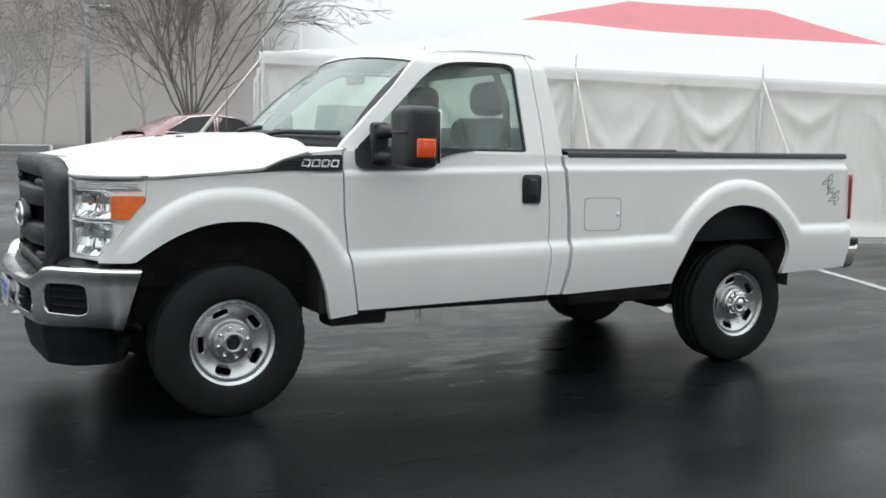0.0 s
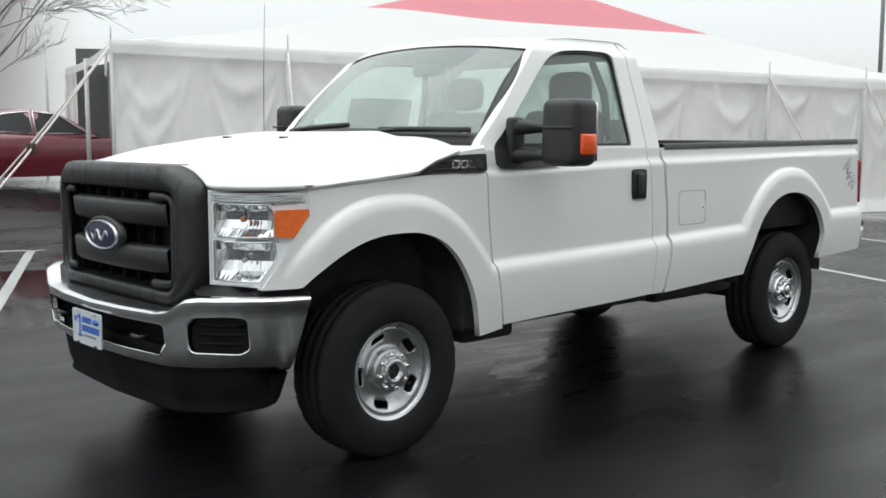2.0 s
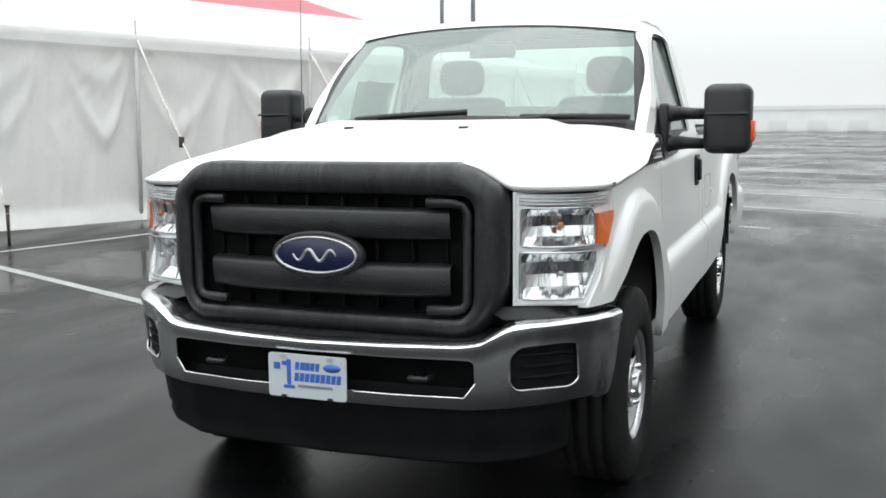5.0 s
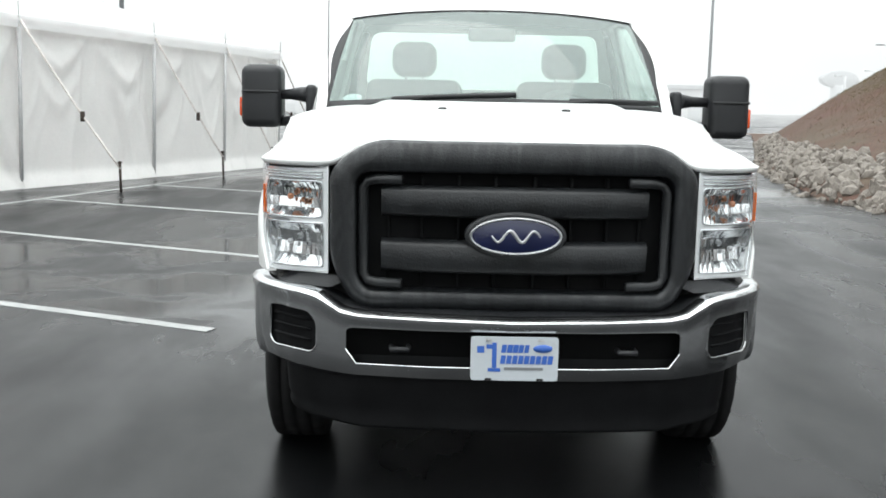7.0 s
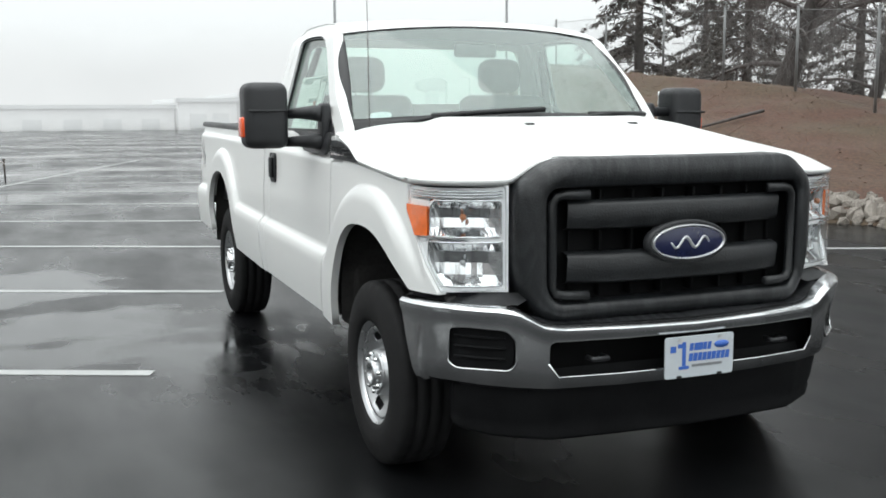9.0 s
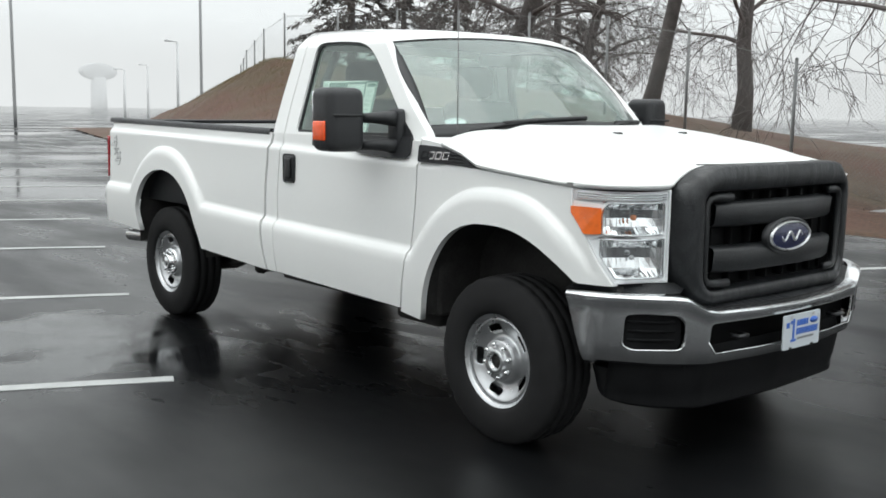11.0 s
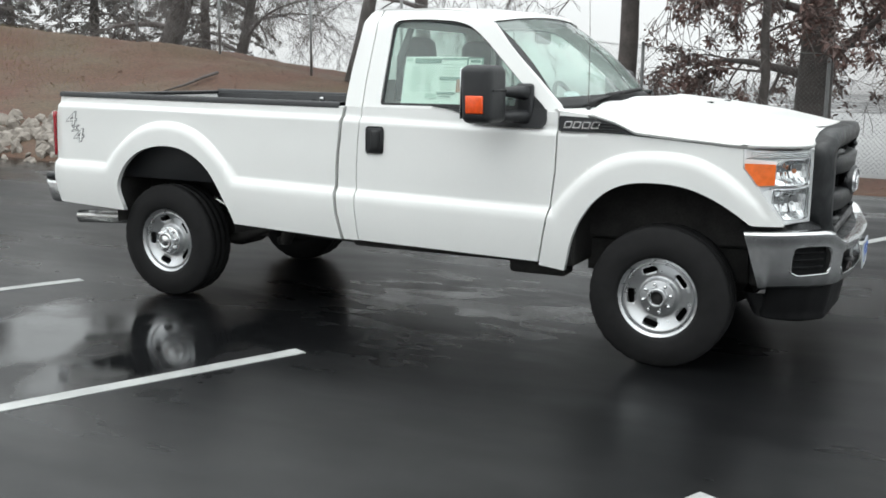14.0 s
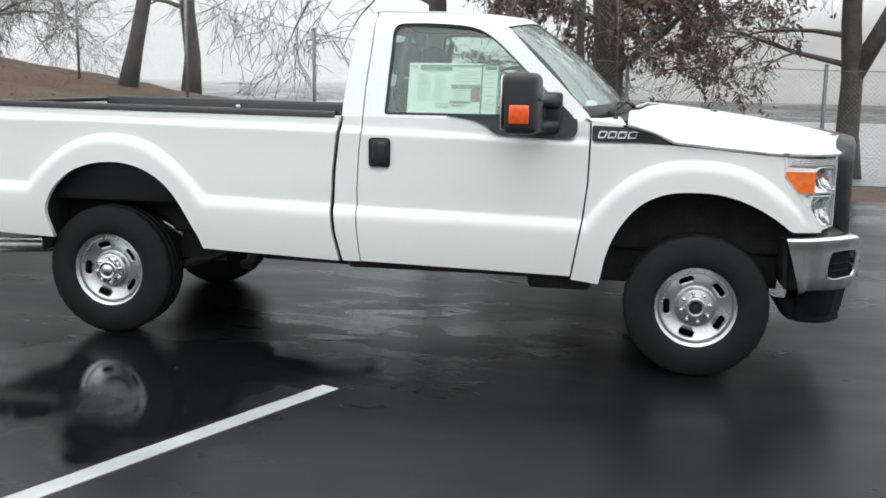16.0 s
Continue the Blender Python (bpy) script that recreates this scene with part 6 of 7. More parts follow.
rocks = thing("rock_edging", "band of pale broken rock along the bank", "rocks")
kinds = [mesh_of("stone", stone_mesh(bmesh.new(), (0, 0, 0), 1.0), STONE, False) for _ in range(14)]
bm, near = bmesh.new(), 0
for k in range(1700):
    x = rnd.uniform(4.6, 40)
    d = rnd.uniform(-0.25, 2.0) * lerp([(4, 0.55), (8, 0.95), (12, 1.0), (16, 0.7), (20, 0.42), (25, 0.28), (40, 0.25)], x)
    y = lerp(BANK_FOOT, x) - d
    r = rnd.uniform(0.07, 0.19) * (1 if d > 0.2 else 0.6) * (1 - 0.35 * smooth((x - 16) / 8))
    at = Vector((x, y, max(0, bank(x, y)) + r * 0.15))
    if x < 12 and near < 300:
        near += 1
        ob = new("stone", rnd.choice(kinds))
        ob.parent = rocks
        ob.location, ob.scale, ob.rotation_euler = at, (r, r, r), (0, 0, rnd.uniform(0, 6))
    else:
        stone_mesh(bm, at, r)
tagged(part("rubble", bm, STONE, rocks, soft=False), kind="stuff")
bm = bmesh.new()
tube(bm, [(x, y, bank(x, y) + h) for x, y, h in ((13.4, -10.3, 0.05), (13.3, -10.9, 0.09), (13.5, -11.6, 0.10), (13.6, -12.3, 0.10))], [0.016, 0.03, 0.036, 0.04], 7)
tagged(new("fallen_branch", mesh_of("fallen_branch", bm, BARK)), "fallen bare branch on the mulch bank", "branch")


# Leaf litter strewn over the bank, and thin winter grass on its crest.
rnd = random.Random(12)


def strewn(name, label, category, count, spread, mat, size, up):
    verts, faces = [], []
    for _ in range(count):
        x, d = spread()
        y = lerp(BANK_FOOT, x) - d
        c = Vector((x, y, bank(x, y) + 0.012))
        a = rnd.uniform(0, 6.3)
        u = Vector((math.cos(a), math.sin(a), rnd.uniform(-0.1, 0.25))) * size * rnd.uniform(0.5, 1.2)
        w = Vector((-math.sin(a), math.cos(a), rnd.uniform(-0.1, 0.25))) * size * rnd.uniform(0.3, 0.7)
        if up:
            u, w = Vector((rnd.uniform(-0.4, 0.4), rnd.uniform(-0.4, 0.4), 1)) * size * rnd.uniform(0.6, 1.5), w * 0.12
            c = c + u * 0.5
        n = len(verts)
        verts += [c - u, c - w, c + u, c + w]
        faces.append((n, n + 1, n + 2, n + 3))
    me = bpy.data.meshes.new(name)
    me.from_pydata(verts, [], faces)
    me.materials.append(mat)
    return tagged(new(name, me), label, category, kind="stuff")


strewn("leaf_litter", "dead brown leaves strewn over the bank", "leaves", 16000, lambda: (rnd.uniform(-6, 36), rnd.uniform(0.4, 11)), LITTER, 0.035, False)
strewn("winter_grass", "thin olive winter grass on the bank", "grass", 26000, lambda: (rnd.gauss(26, 4.5), rnd.gauss(4.2, 1.1)), DEAD_GRASS, 0.04, True)


def limb(out, p, way, length, r, depth, rnd, droop, spread, kids, taper=0.6):
    """Grows one limb and its side shoots; out gathers (points, radii, depth)."""
    pts, radii, d = [p.copy()], [r], way.copy()
    n = 6 if depth < 2 else 4
    for i in range(n):
        d = (d + Vector((rnd.uniform(-1, 1), rnd.uniform(-1, 1), rnd.uniform(-0.8, 0.8))) * 0.17 + Vector((0, 0, droop * 0.1 * (0.4 + 1.3 * i / n)))).normalized()
        p = p + d * (length / n)
        pts.append(p.copy())
        radii.append(r * (1 - (1 - taper * 0.3) * (i + 1) / n))
    out.append((pts, radii, depth))
    if kids and depth < len(kids):
        for k in range(kids[depth]):
            t = rnd.uniform(0.22, 1.0)
            i = min(n - 1, int(t * n))
            q = pts[i].lerp(pts[i + 1], t * n - i)
            side = d.orthogonal().normalized()
            side.rotate(Matrix.Rotation(rnd.uniform(0, 2 * math.pi), 3, d).to_quaternion())
            limb(out, q, (d * (1 - spread) + side * spread).normalized(), length * rnd.uniform(0.36, 0.62), radii[i] * 0.5, depth + 1, rnd, droop, spread, kids, taper)


def trunk_of(rnd, high, r, tip, bow, thin=0.72):
    """A tapered trunk with a flared foot; gives its points."""
    pts, radii = [], []
    for t in span(0, 1, 12):
        w = Vector((rnd.uniform(-1, 1), rnd.uniform(-1, 1), 0)) * 0.004 * high * (t > 0)
        pts.append(Vector((tip * t + bow * math.sin(math.pi * t), 0.15 * tip * t, high * t - 0.1)) + w)
        radii.append(r * (1 + 0.35 * math.exp(-t * 30)) * (1 - thin * t))
    return pts, radii


def foliage(base, verts, faces, mat, label):
    me = bpy.data.meshes.new("leaves")
    me.from_pydata(verts, [], faces)
    me.materials.append(mat)
    ob = new("leaves", me)
    ob.parent = base
    return tagged(ob, label, kind="stuff")


def tree(name, label, at, high, r, seed, kids=(7, 6, 5), clumps=0, low=0.3, tip=0.0, bow=0.0, droop=-0.3, reach=0.42, fork=0.0, up=(0.1, 0.7), leaf=0.06):
    rnd = random.Random(seed)
    base = thing(name, label, "tree", "trees on the bank", at)
    pts, radii = trunk_of(rnd, high, r, tip, bow)
    bm = bmesh.new()
    tube(bm, pts, radii, 12)
    stems = [pts]
    if fork:
        arm = [pts[2]] + [pts[2] + Vector((fork * t + 0.25 * fork * math.sin(math.pi * t), 0.1 * t, high * 0.62 * t)) for t in span(0.15, 1, 8)]
        tube(bm, arm, [r * 0.8 * (1 - 0.7 * t) for t in span(0, 1, len(arm) - 1)], 10)
        stems.append(arm)
    part("trunk", bm, BARK, base)
    out = []
    for k in range(kids[0]):
        t = low + (0.98 - low) * (k + rnd.random()) / kids[0]
        stem = stems[k % len(stems)]
        m = len(stem) - 1
        i = min(m - 1, int(t * m))
        q = stem[i].lerp(stem[i + 1], t * m - i)
        a = k * 2.4 + rnd.uniform(-0.5, 0.5)
        way = Vector((math.cos(a), math.sin(a), rnd.uniform(*up))).normalized()
        limb(out, q, way, high * reach * (1.12 - 0.8 * t) * rnd.uniform(0.75, 1.2), r * 0.30 * (1.1 - 0.75 * t), 1, rnd, droop, 0.5, kids)
    bm = bmesh.new()
    for p, rr, depth in out:
        tube(bm, p, [max(x, 0.0055) for x in rr], 6 if depth < 2 else 3, False)
    tagged(part("branchwork", bm, TWIG, base, "bare damp branches"), kind="stuff")
    if clumps:
        tips = [p for p, rr, depth in out if depth >= 3] or [p for p, rr, depth in out if depth >= 2]
        verts, faces = [], []
        for _ in range(clumps):
            p = rnd.choice(tips)
            i = rnd.randrange(len(p) - 1)
            heart = p[i].lerp(p[i + 1], rnd.random())
            for _ in range(rnd.randint(3, 8)):
                c = heart + Vector((rnd.gauss(0, 0.05), rnd.gauss(0, 0.05), rnd.gauss(-0.04, 0.05)))
                a = Vector((rnd.uniform(-1, 1), rnd.uniform(-1, 1), rnd.uniform(-1.4, 0.3))).normalized()
                b = a.cross(Vector((rnd.uniform(-1, 1), rnd.uniform(-1, 1), rnd.uniform(-1, 1)))).normalized()
                la, lb = leaf * rnd.uniform(0.8, 1.5), leaf * rnd.uniform(0.45, 0.8)
                n = len(verts)
                verts += [c, c + a * la * 0.6 + b * lb * 0.55, c + a * la * 1.2 + b * lb * 0.4, c + a * la * 1.7, c + a * la * 1.1 - b * lb * 0.5, c + a * la * 0.5 - b * lb * 0.45]
                faces.append(tuple(range(n, n + 6)))
        foliage(base, verts, faces, DEAD_LEAF, "clinging brown dead leaves")
    return base


def conifer(label, at, high, r, seed, wide, low=0.12, sprays=1.0):
    """A ragged evergreen: tiers of drooping boughs hung with sprays of needles."""
    rnd = random.Random(seed)
    base = thing("conifer", label, "tree", "trees on the bank", at)
    pts, radii = trunk_of(rnd, high, r, rnd.uniform(-0.3, 0.3), 0.0, 0.85)
    part("trunk", tube(bmesh.new(), pts, radii, 12), BARK, base)
    wood = bmesh.new()
    verts, faces = [], []
    tiers = int(high / 0.42)
    for k in range(tiers):
        t = low + (0.97 - low) * k / tiers
        i = min(11, int(t * 12))
        q = pts[i].lerp(pts[i + 1], t * 12 - i)
        for j in range(rnd.randint(3, 6)):
            a = rnd.uniform(0, 6.3)
            long = wide * (1.08 - t) ** 0.8 * rnd.uniform(0.55, 1.15)
            out, side = Vector((math.cos(a), math.sin(a), 0)), Vector((-math.sin(a), math.cos(a), 0))
            rise, sag = rnd.uniform(-0.15, 0.25), rnd.uniform(0.25, 0.5)
            bough = [q + out * long * u + Vector((0, 0, long * (rise * u - sag * u * u))) + side * long * 0.05 * math.sin(4 * u + j) for u in span(0, 1, 6)]
            tube(wood, bough, [max(0.008, r * 0.16 * (1 - 0.85 * u)) for u in span(0, 1, 6)], 4, False)
            for m in range(int(long * 17 * sprays) + 4):
                u = rnd.uniform(0.18, 1.0) ** 0.8
                h = min(5, int(u * 6))
                p = bough[h].lerp(bough[h + 1], u * 6 - h)
                reach = rnd.uniform(0.2, 0.55) * (0.45 + 0.5 * long * (1.1 - u))
                way = (out * rnd.uniform(0.2, 0.9) + side * rnd.choice((-1, 1)) * rnd.uniform(0.4, 1.0) + Vector((0, 0, rnd.uniform(-0.55, 0.05)))).normalized()
                for _ in range(7):
                    c = p + way * reach * rnd.random() + Vector((rnd.gauss(0, 0.03), rnd.gauss(0, 0.03), rnd.gauss(-0.02, 0.03)))
                    d = (way + Vector((rnd.uniform(-0.7, 0.7), rnd.uniform(-0.7, 0.7), rnd.uniform(-0.9, 0.2)))).normalized() * rnd.uniform(0.10, 0.20)
                    w = d.cross(Vector((rnd.uniform(-1, 1), rnd.uniform(-1, 1), 1))).normalized() * rnd.uniform(0.018, 0.04)
                    n = len(verts)
                    verts += [c, c + d * 0.45 + w, c + d, c + d * 0.5 - w]
                    faces.append((n, n + 1, n + 2, n + 3))
    tagged(part("branchwork", wood, TWIG, base, "damp brown boughs"), kind="stuff")
    foliage(base, verts, faces, NEEDLE, "dull brown-green needles")
    return base


def on_bank(x, y):
    return (x, y, max(0, bank(x, y)) - 0.05)


BARE = "bare leafless tree with damp grey bark"
tree("bare_tree", BARE, on_bank(3.88, -11.42), 13.5, 0.185, 1, (26, 8, 7, 4), low=0.22, droop=-1.1, reach=0.34, tip=-0.3, up=(0.3, 0.9))
tree("bare_tree", BARE, on_bank(11.9, -19.05), 14.0, 0.215, 2, (26, 7, 7, 3), low=0.15, droop=-0.75, reach=0.34, up=(0.2, 0.8))
tree("bare_tree", "bare forked tree with damp grey bark leaning over the fence", on_bank(11.25, -14.3), 12.0, 0.175, 3, (16, 7, 6), low=0.34, tip=-1.9, bow=-0.25, reach=0.30, fork=-1.1)
tree("oak_tree", "oak keeping its brown dead leaves", on_bank(0.91, -13.07), 14.0, 0.33, 4, (30, 8, 7, 3), 6800, 0.10, droop=-0.95, reach=0.20, up=(0.0, 0.55))
tree("oak_tree", "young oak keeping its brown dead leaves", on_bank(1.2, -9.6), 6.5, 0.085, 5, (14, 7, 5), 1250, 0.26, droop=-0.8, reach=0.225)
tree("oak_tree", "forked oak with a few brown dead leaves", on_bank(-3.3, -12.0), 11.0, 0.20, 6, (24, 8, 6, 3), 1700, 0.16, droop=-0.5, reach=0.32, tip=0.5, fork=-1.9)
tree("bare_tree", "leaning bare tree with long drooping twigs", on_bank(21.4, -19.2), 12.0, 0.34, 7, (26, 9, 8, 4), low=0.10, droop=-1.1, reach=0.36, tip=-5.0)
tree("bare_tree", "leaning bare tree with long drooping twigs", on_bank(21.3, -22.7), 12.0, 0.21, 8, (24, 9, 8, 4), low=0.10, droop=-1.1, reach=0.34, tip=-3.2)
CONIFER = "ragged conifer with dull brownish needles"
conifer(CONIFER, on_bank(34.6, -22.8), 11.0, 0.28, 9, 3.6)
conifer(CONIFER, on_bank(45.0, -34.0), 12.0, 0.30, 10, 4.2)
conifer(CONIFER, on_bank(29.5, -24.5), 10.5, 0.25, 13, 3.6, sprays=0.8)
conifer(CONIFER, on_bank(25.4, -26.5), 11.0, 0.24, 15, 3.6, sprays=0.7)

# Chain-link fence along the crest: (x, y, height of its top).
FENCE = [(46, -24.0, 3.1), (42, -21.4, 3.35), (36, -18.3, 3.75), (30, -15.6, 4.2), (26.3, -14.2, 4.45), (21, -14.8, 4.35), (15.5, -14.8, 3.9), (12.2, -14.0, 3.55), (9.3, -13.1, 3.1), (6.3, -12.1, 2.4), (3.7, -11.9, 2.06), (-2.7, -11.2, 1.85), (-16, -10.6, 1.8)]
fence = thing("chain_link_fence", "grey chain-link fence on the crest of the bank", "fence")


def fence_at(i, t):
    """Foot and top of the fence at share t of its stretch i."""
    a, b = Vector(FENCE[i]), Vector(FENCE[i + 1])
    p = a.lerp(b, t)
    return Vector((p.x, p.y, max(max(0, bank(p.x, p.y)), p.z - 2.1))), p


def wire_strip(bm, a, b, wide):
    """One flat run of wire, as wide in the fence's own plane."""
    along = Vector(((b - a).x, (b - a).y, 0)).normalized()
    way = (b - a).normalized()
    side = along.cross(way).cross(way).normalized() * wide / 2
    bm.faces.new([bm.verts.new(c) for c in (a - side, a + side, b + side, b - side)])


for i in range(len(FENCE) - 1):
    far = (Vector(FENCE[i + 1]) - Vector(FENCE[i])).length
    n = max(1, round(far / 3.2))
    for k in range(n):
        (f0, t0), (f1, t1) = fence_at(i, k / n), fence_at(i, (k + 1) / n)
        post = bmesh.new()
        tube(post, [f0 - Vector((0, 0, 0.15)), t0 + Vector((0, 0, 0.05))], 0.032, 8)
        tube(post, [t0 + Vector((0, 0, 0.05)), t0 + Vector((0, 0, 0.085))], [0.038, 0.016], 8)
        part("fence_post", post, GALVANISED, fence)
        part("top_wire", tube(bmesh.new(), [t0 - Vector((0, 0, 0.03)), t1 - Vector((0, 0, 0.03))], 0.006, 5), GALVANISED, fence)
        wire = bmesh.new()
        long = (t1 - t0).length
        tall = (t0.z - f0.z + t1.z - f1.z) / 2
        pitch = 0.075 if t0.x < 16 else 0.11
        m, lean = int(long / pitch), tall / long
        for j in range(-int(tall / pitch), m + 1):
            for way in (1, -1):
                u0, u1, v0, v1 = j / m, j / m + lean, 0.0, 1.0
                if u0 < 0:
                    v0, u0 = -u0 / lean, 0.0
                if u1 > 1:
                    v1, u1 = v0 + (v1 - v0) * (1 - u0) / (u1 - u0), 1.0
                if v1 - v0 < 0.02:
                    continue
                ends = []
                for u, v in ((u0, v0), (u1, v1)):
                    v = v if way > 0 else 1 - v
                    ends.append(f0.lerp(f1, u).lerp(t0.lerp(t1, u), v))
                wire_strip(wire, ends[0], ends[1], 0.0034)
        tagged(part("chain_link", wire, GALVANISED, fence), kind="stuff")

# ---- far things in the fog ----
# Wall and roof-edge colours are lightened to paint fog haze on far buildings.
FOG_GREY = material("fog_paled_wall", (0.82, 0.82, 0.815), 0.8, vary=0.06, scale=0.3)
FOG_DARK = material("fog_paled_trim", (0.66, 0.67, 0.67), 0.8, vary=0.06, scale=0.3)
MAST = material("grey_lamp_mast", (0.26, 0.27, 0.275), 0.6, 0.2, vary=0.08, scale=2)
# Lighter copy of the mast grey, with fog haze painted in.
HAZED_MAST = material("haze_paled_mast", (0.58, 0.59, 0.595), 0.6, vary=0.05, scale=2)


def building(x0, x1, y0, y1, z0, z1, doors, label):
    b = thing("low_building", label, "building", at=((x0 + x1) / 2, (y0 + y1) / 2, z0))
    c = Vector(b.location)
    def local(*v):
        return [v[0] - c.x, v[1] - c.x, v[2] - c.y, v[3] - c.y, v[4] - c.z, v[5] - c.z]
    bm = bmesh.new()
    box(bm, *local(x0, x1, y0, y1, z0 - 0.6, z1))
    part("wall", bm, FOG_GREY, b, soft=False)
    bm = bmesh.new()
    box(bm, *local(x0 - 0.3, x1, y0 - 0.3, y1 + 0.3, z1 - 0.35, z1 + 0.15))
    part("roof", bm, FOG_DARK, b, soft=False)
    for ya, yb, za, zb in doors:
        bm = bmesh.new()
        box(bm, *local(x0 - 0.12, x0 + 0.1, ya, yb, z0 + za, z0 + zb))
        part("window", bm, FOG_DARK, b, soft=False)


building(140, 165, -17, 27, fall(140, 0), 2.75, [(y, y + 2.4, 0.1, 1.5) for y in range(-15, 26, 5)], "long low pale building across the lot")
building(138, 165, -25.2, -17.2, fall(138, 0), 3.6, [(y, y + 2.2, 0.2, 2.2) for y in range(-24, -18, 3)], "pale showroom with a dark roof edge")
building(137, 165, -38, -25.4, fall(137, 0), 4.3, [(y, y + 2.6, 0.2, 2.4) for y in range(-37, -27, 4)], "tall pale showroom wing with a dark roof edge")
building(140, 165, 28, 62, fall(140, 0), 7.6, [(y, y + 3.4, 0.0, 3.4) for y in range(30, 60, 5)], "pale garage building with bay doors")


def lamp_post(x, y, high, mat, arms=(), r=0.09):
    z = fall(x, y)
    ob = thing("street_lamp", "grey lot lamp post standing in the fog", "lamp post", "lot lamp posts", (x, y, z))
    bm = bmesh.new()
    tube(bm, [(0, 0, 0), (0, 0, high)], [r, r * 0.7], 8)
    part("mast", bm, mat, ob)
    for ang, long in arms:
        c, s = math.cos(radians(ang)), math.sin(radians(ang))
        bm = bmesh.new()
        tube(bm, [(0, 0, high - 0.05), (c * long, s * long, high + 0.02)], 0.05, 6)
        part("arm", bm, mat, ob)
        bm = bmesh.new()
        box(bm, -0.35, 0.35, -0.16, 0.16, -0.09, 0.09, 0.05, 2, Matrix.Translation((c * (long + 0.35), s * (long + 0.35), high)) @ Euler((0, 0, radians(ang))).to_matrix().to_4x4())
        part("lamp_head", bm, HAZED_MAST, ob)


lamp_post(6.3, 43.5, 6.75, MAST, ((0, 0.5),), 0.14)
lamp_post(41.3, 15.9, 13, MAST, (), 0.11)
lamp_post(36.9, 12.8, 13, MAST, (), 0.11)
lamp_post(66.8, -18.5, 14, MAST, (), 0.12)
lamp_post(63.8, -30.5, 14, MAST, (), 0.12)
lamp_post(80.8, -37.0, 7.1, HAZED_MAST, ((120, 1.0),), 0.14)
lamp_post(133.0, -58.0, 7.2, HAZED_MAST, ((120, 1.2),), 0.2)
lamp_post(120.0, -49.0, 6.0, HAZED_MAST, ((120, 1.2),), 0.2)
lamp_post(27.0, 72.0, 10.2, HAZED_MAST, ((0, 0.8), (180, 0.8)), 0.12)
lamp_post(25.2, 4.9, 2.75, MAST, (), 0.045)

# One grey on pylon and panel paints the fog between.
SIGN_GREY = material("fog_greyed_sign", (0.40, 0.41, 0.415), 0.7, vary=0.04, scale=0.5)
sign = thing("oval_sign", "tall pylon with an oval sign, fog haze painted as grey", "sign", at=(300, -118.5, -3.6))
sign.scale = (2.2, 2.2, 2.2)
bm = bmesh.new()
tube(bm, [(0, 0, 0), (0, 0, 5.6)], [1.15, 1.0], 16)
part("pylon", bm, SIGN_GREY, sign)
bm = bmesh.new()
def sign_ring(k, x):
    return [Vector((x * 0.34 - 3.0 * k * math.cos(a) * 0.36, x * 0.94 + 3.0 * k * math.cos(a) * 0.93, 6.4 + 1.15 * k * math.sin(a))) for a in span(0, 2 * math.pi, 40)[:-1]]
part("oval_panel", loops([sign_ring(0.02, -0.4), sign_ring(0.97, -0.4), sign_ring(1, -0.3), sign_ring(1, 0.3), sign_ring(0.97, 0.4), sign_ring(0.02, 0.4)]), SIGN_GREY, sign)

# Glowing screens with haze painted in: misty woods far behind the lot, and the fog bank that closes the view.
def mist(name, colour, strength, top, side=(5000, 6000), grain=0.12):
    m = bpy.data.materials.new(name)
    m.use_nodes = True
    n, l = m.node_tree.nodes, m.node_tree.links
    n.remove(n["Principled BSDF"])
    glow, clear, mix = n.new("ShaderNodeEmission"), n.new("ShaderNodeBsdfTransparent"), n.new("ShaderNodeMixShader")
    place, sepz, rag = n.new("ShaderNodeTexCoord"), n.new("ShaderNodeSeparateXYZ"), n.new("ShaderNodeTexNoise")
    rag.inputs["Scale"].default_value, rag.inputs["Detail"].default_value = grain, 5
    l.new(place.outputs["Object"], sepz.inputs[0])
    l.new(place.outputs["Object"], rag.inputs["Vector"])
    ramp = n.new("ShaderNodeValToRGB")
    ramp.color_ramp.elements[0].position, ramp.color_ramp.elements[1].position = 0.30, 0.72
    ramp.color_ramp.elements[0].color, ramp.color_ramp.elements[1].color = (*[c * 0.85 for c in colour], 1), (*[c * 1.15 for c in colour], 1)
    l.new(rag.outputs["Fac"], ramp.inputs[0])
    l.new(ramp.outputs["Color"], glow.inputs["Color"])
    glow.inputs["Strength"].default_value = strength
    lift = n.new("ShaderNodeMath")
    lift.operation = "MULTIPLY_ADD"
    l.new(rag.outputs["Fac"], lift.inputs[0])
    lift.inputs[1].default_value = -top * 0.55
    l.new(sepz.outputs["Z"], lift.inputs[2])
    fade = n.new("ShaderNodeMapRange")
    fade.interpolation_type = "SMOOTHSTEP"
    fade.inputs["From Min"].default_value, fade.inputs["From Max"].default_value = top * 0.15, top * 0.72
    l.new(lift.outputs[0], fade.inputs["Value"])
    edge = n.new("ShaderNodeMapRange")
    edge.interpolation_type = "SMOOTHSTEP"
    edge.inputs["From Min"].default_value, edge.inputs["From Max"].default_value = side
    l.new(sepz.outputs["X"], edge.inputs["Value"])
    most = n.new("ShaderNodeMath")
    most.operation = "MAXIMUM"
    l.new(fade.outputs["Result"], most.inputs[0])
    l.new(edge.outputs["Result"], most.inputs[1])
    l.new(most.outputs[0], mix.inputs[0])
    l.new(glow.outputs[0], mix.inputs[1])
    l.new(clear.outputs[0], mix.inputs[2])
    l.new(mix.outputs[0], n["Material Output"].inputs["Surface"])
    return m


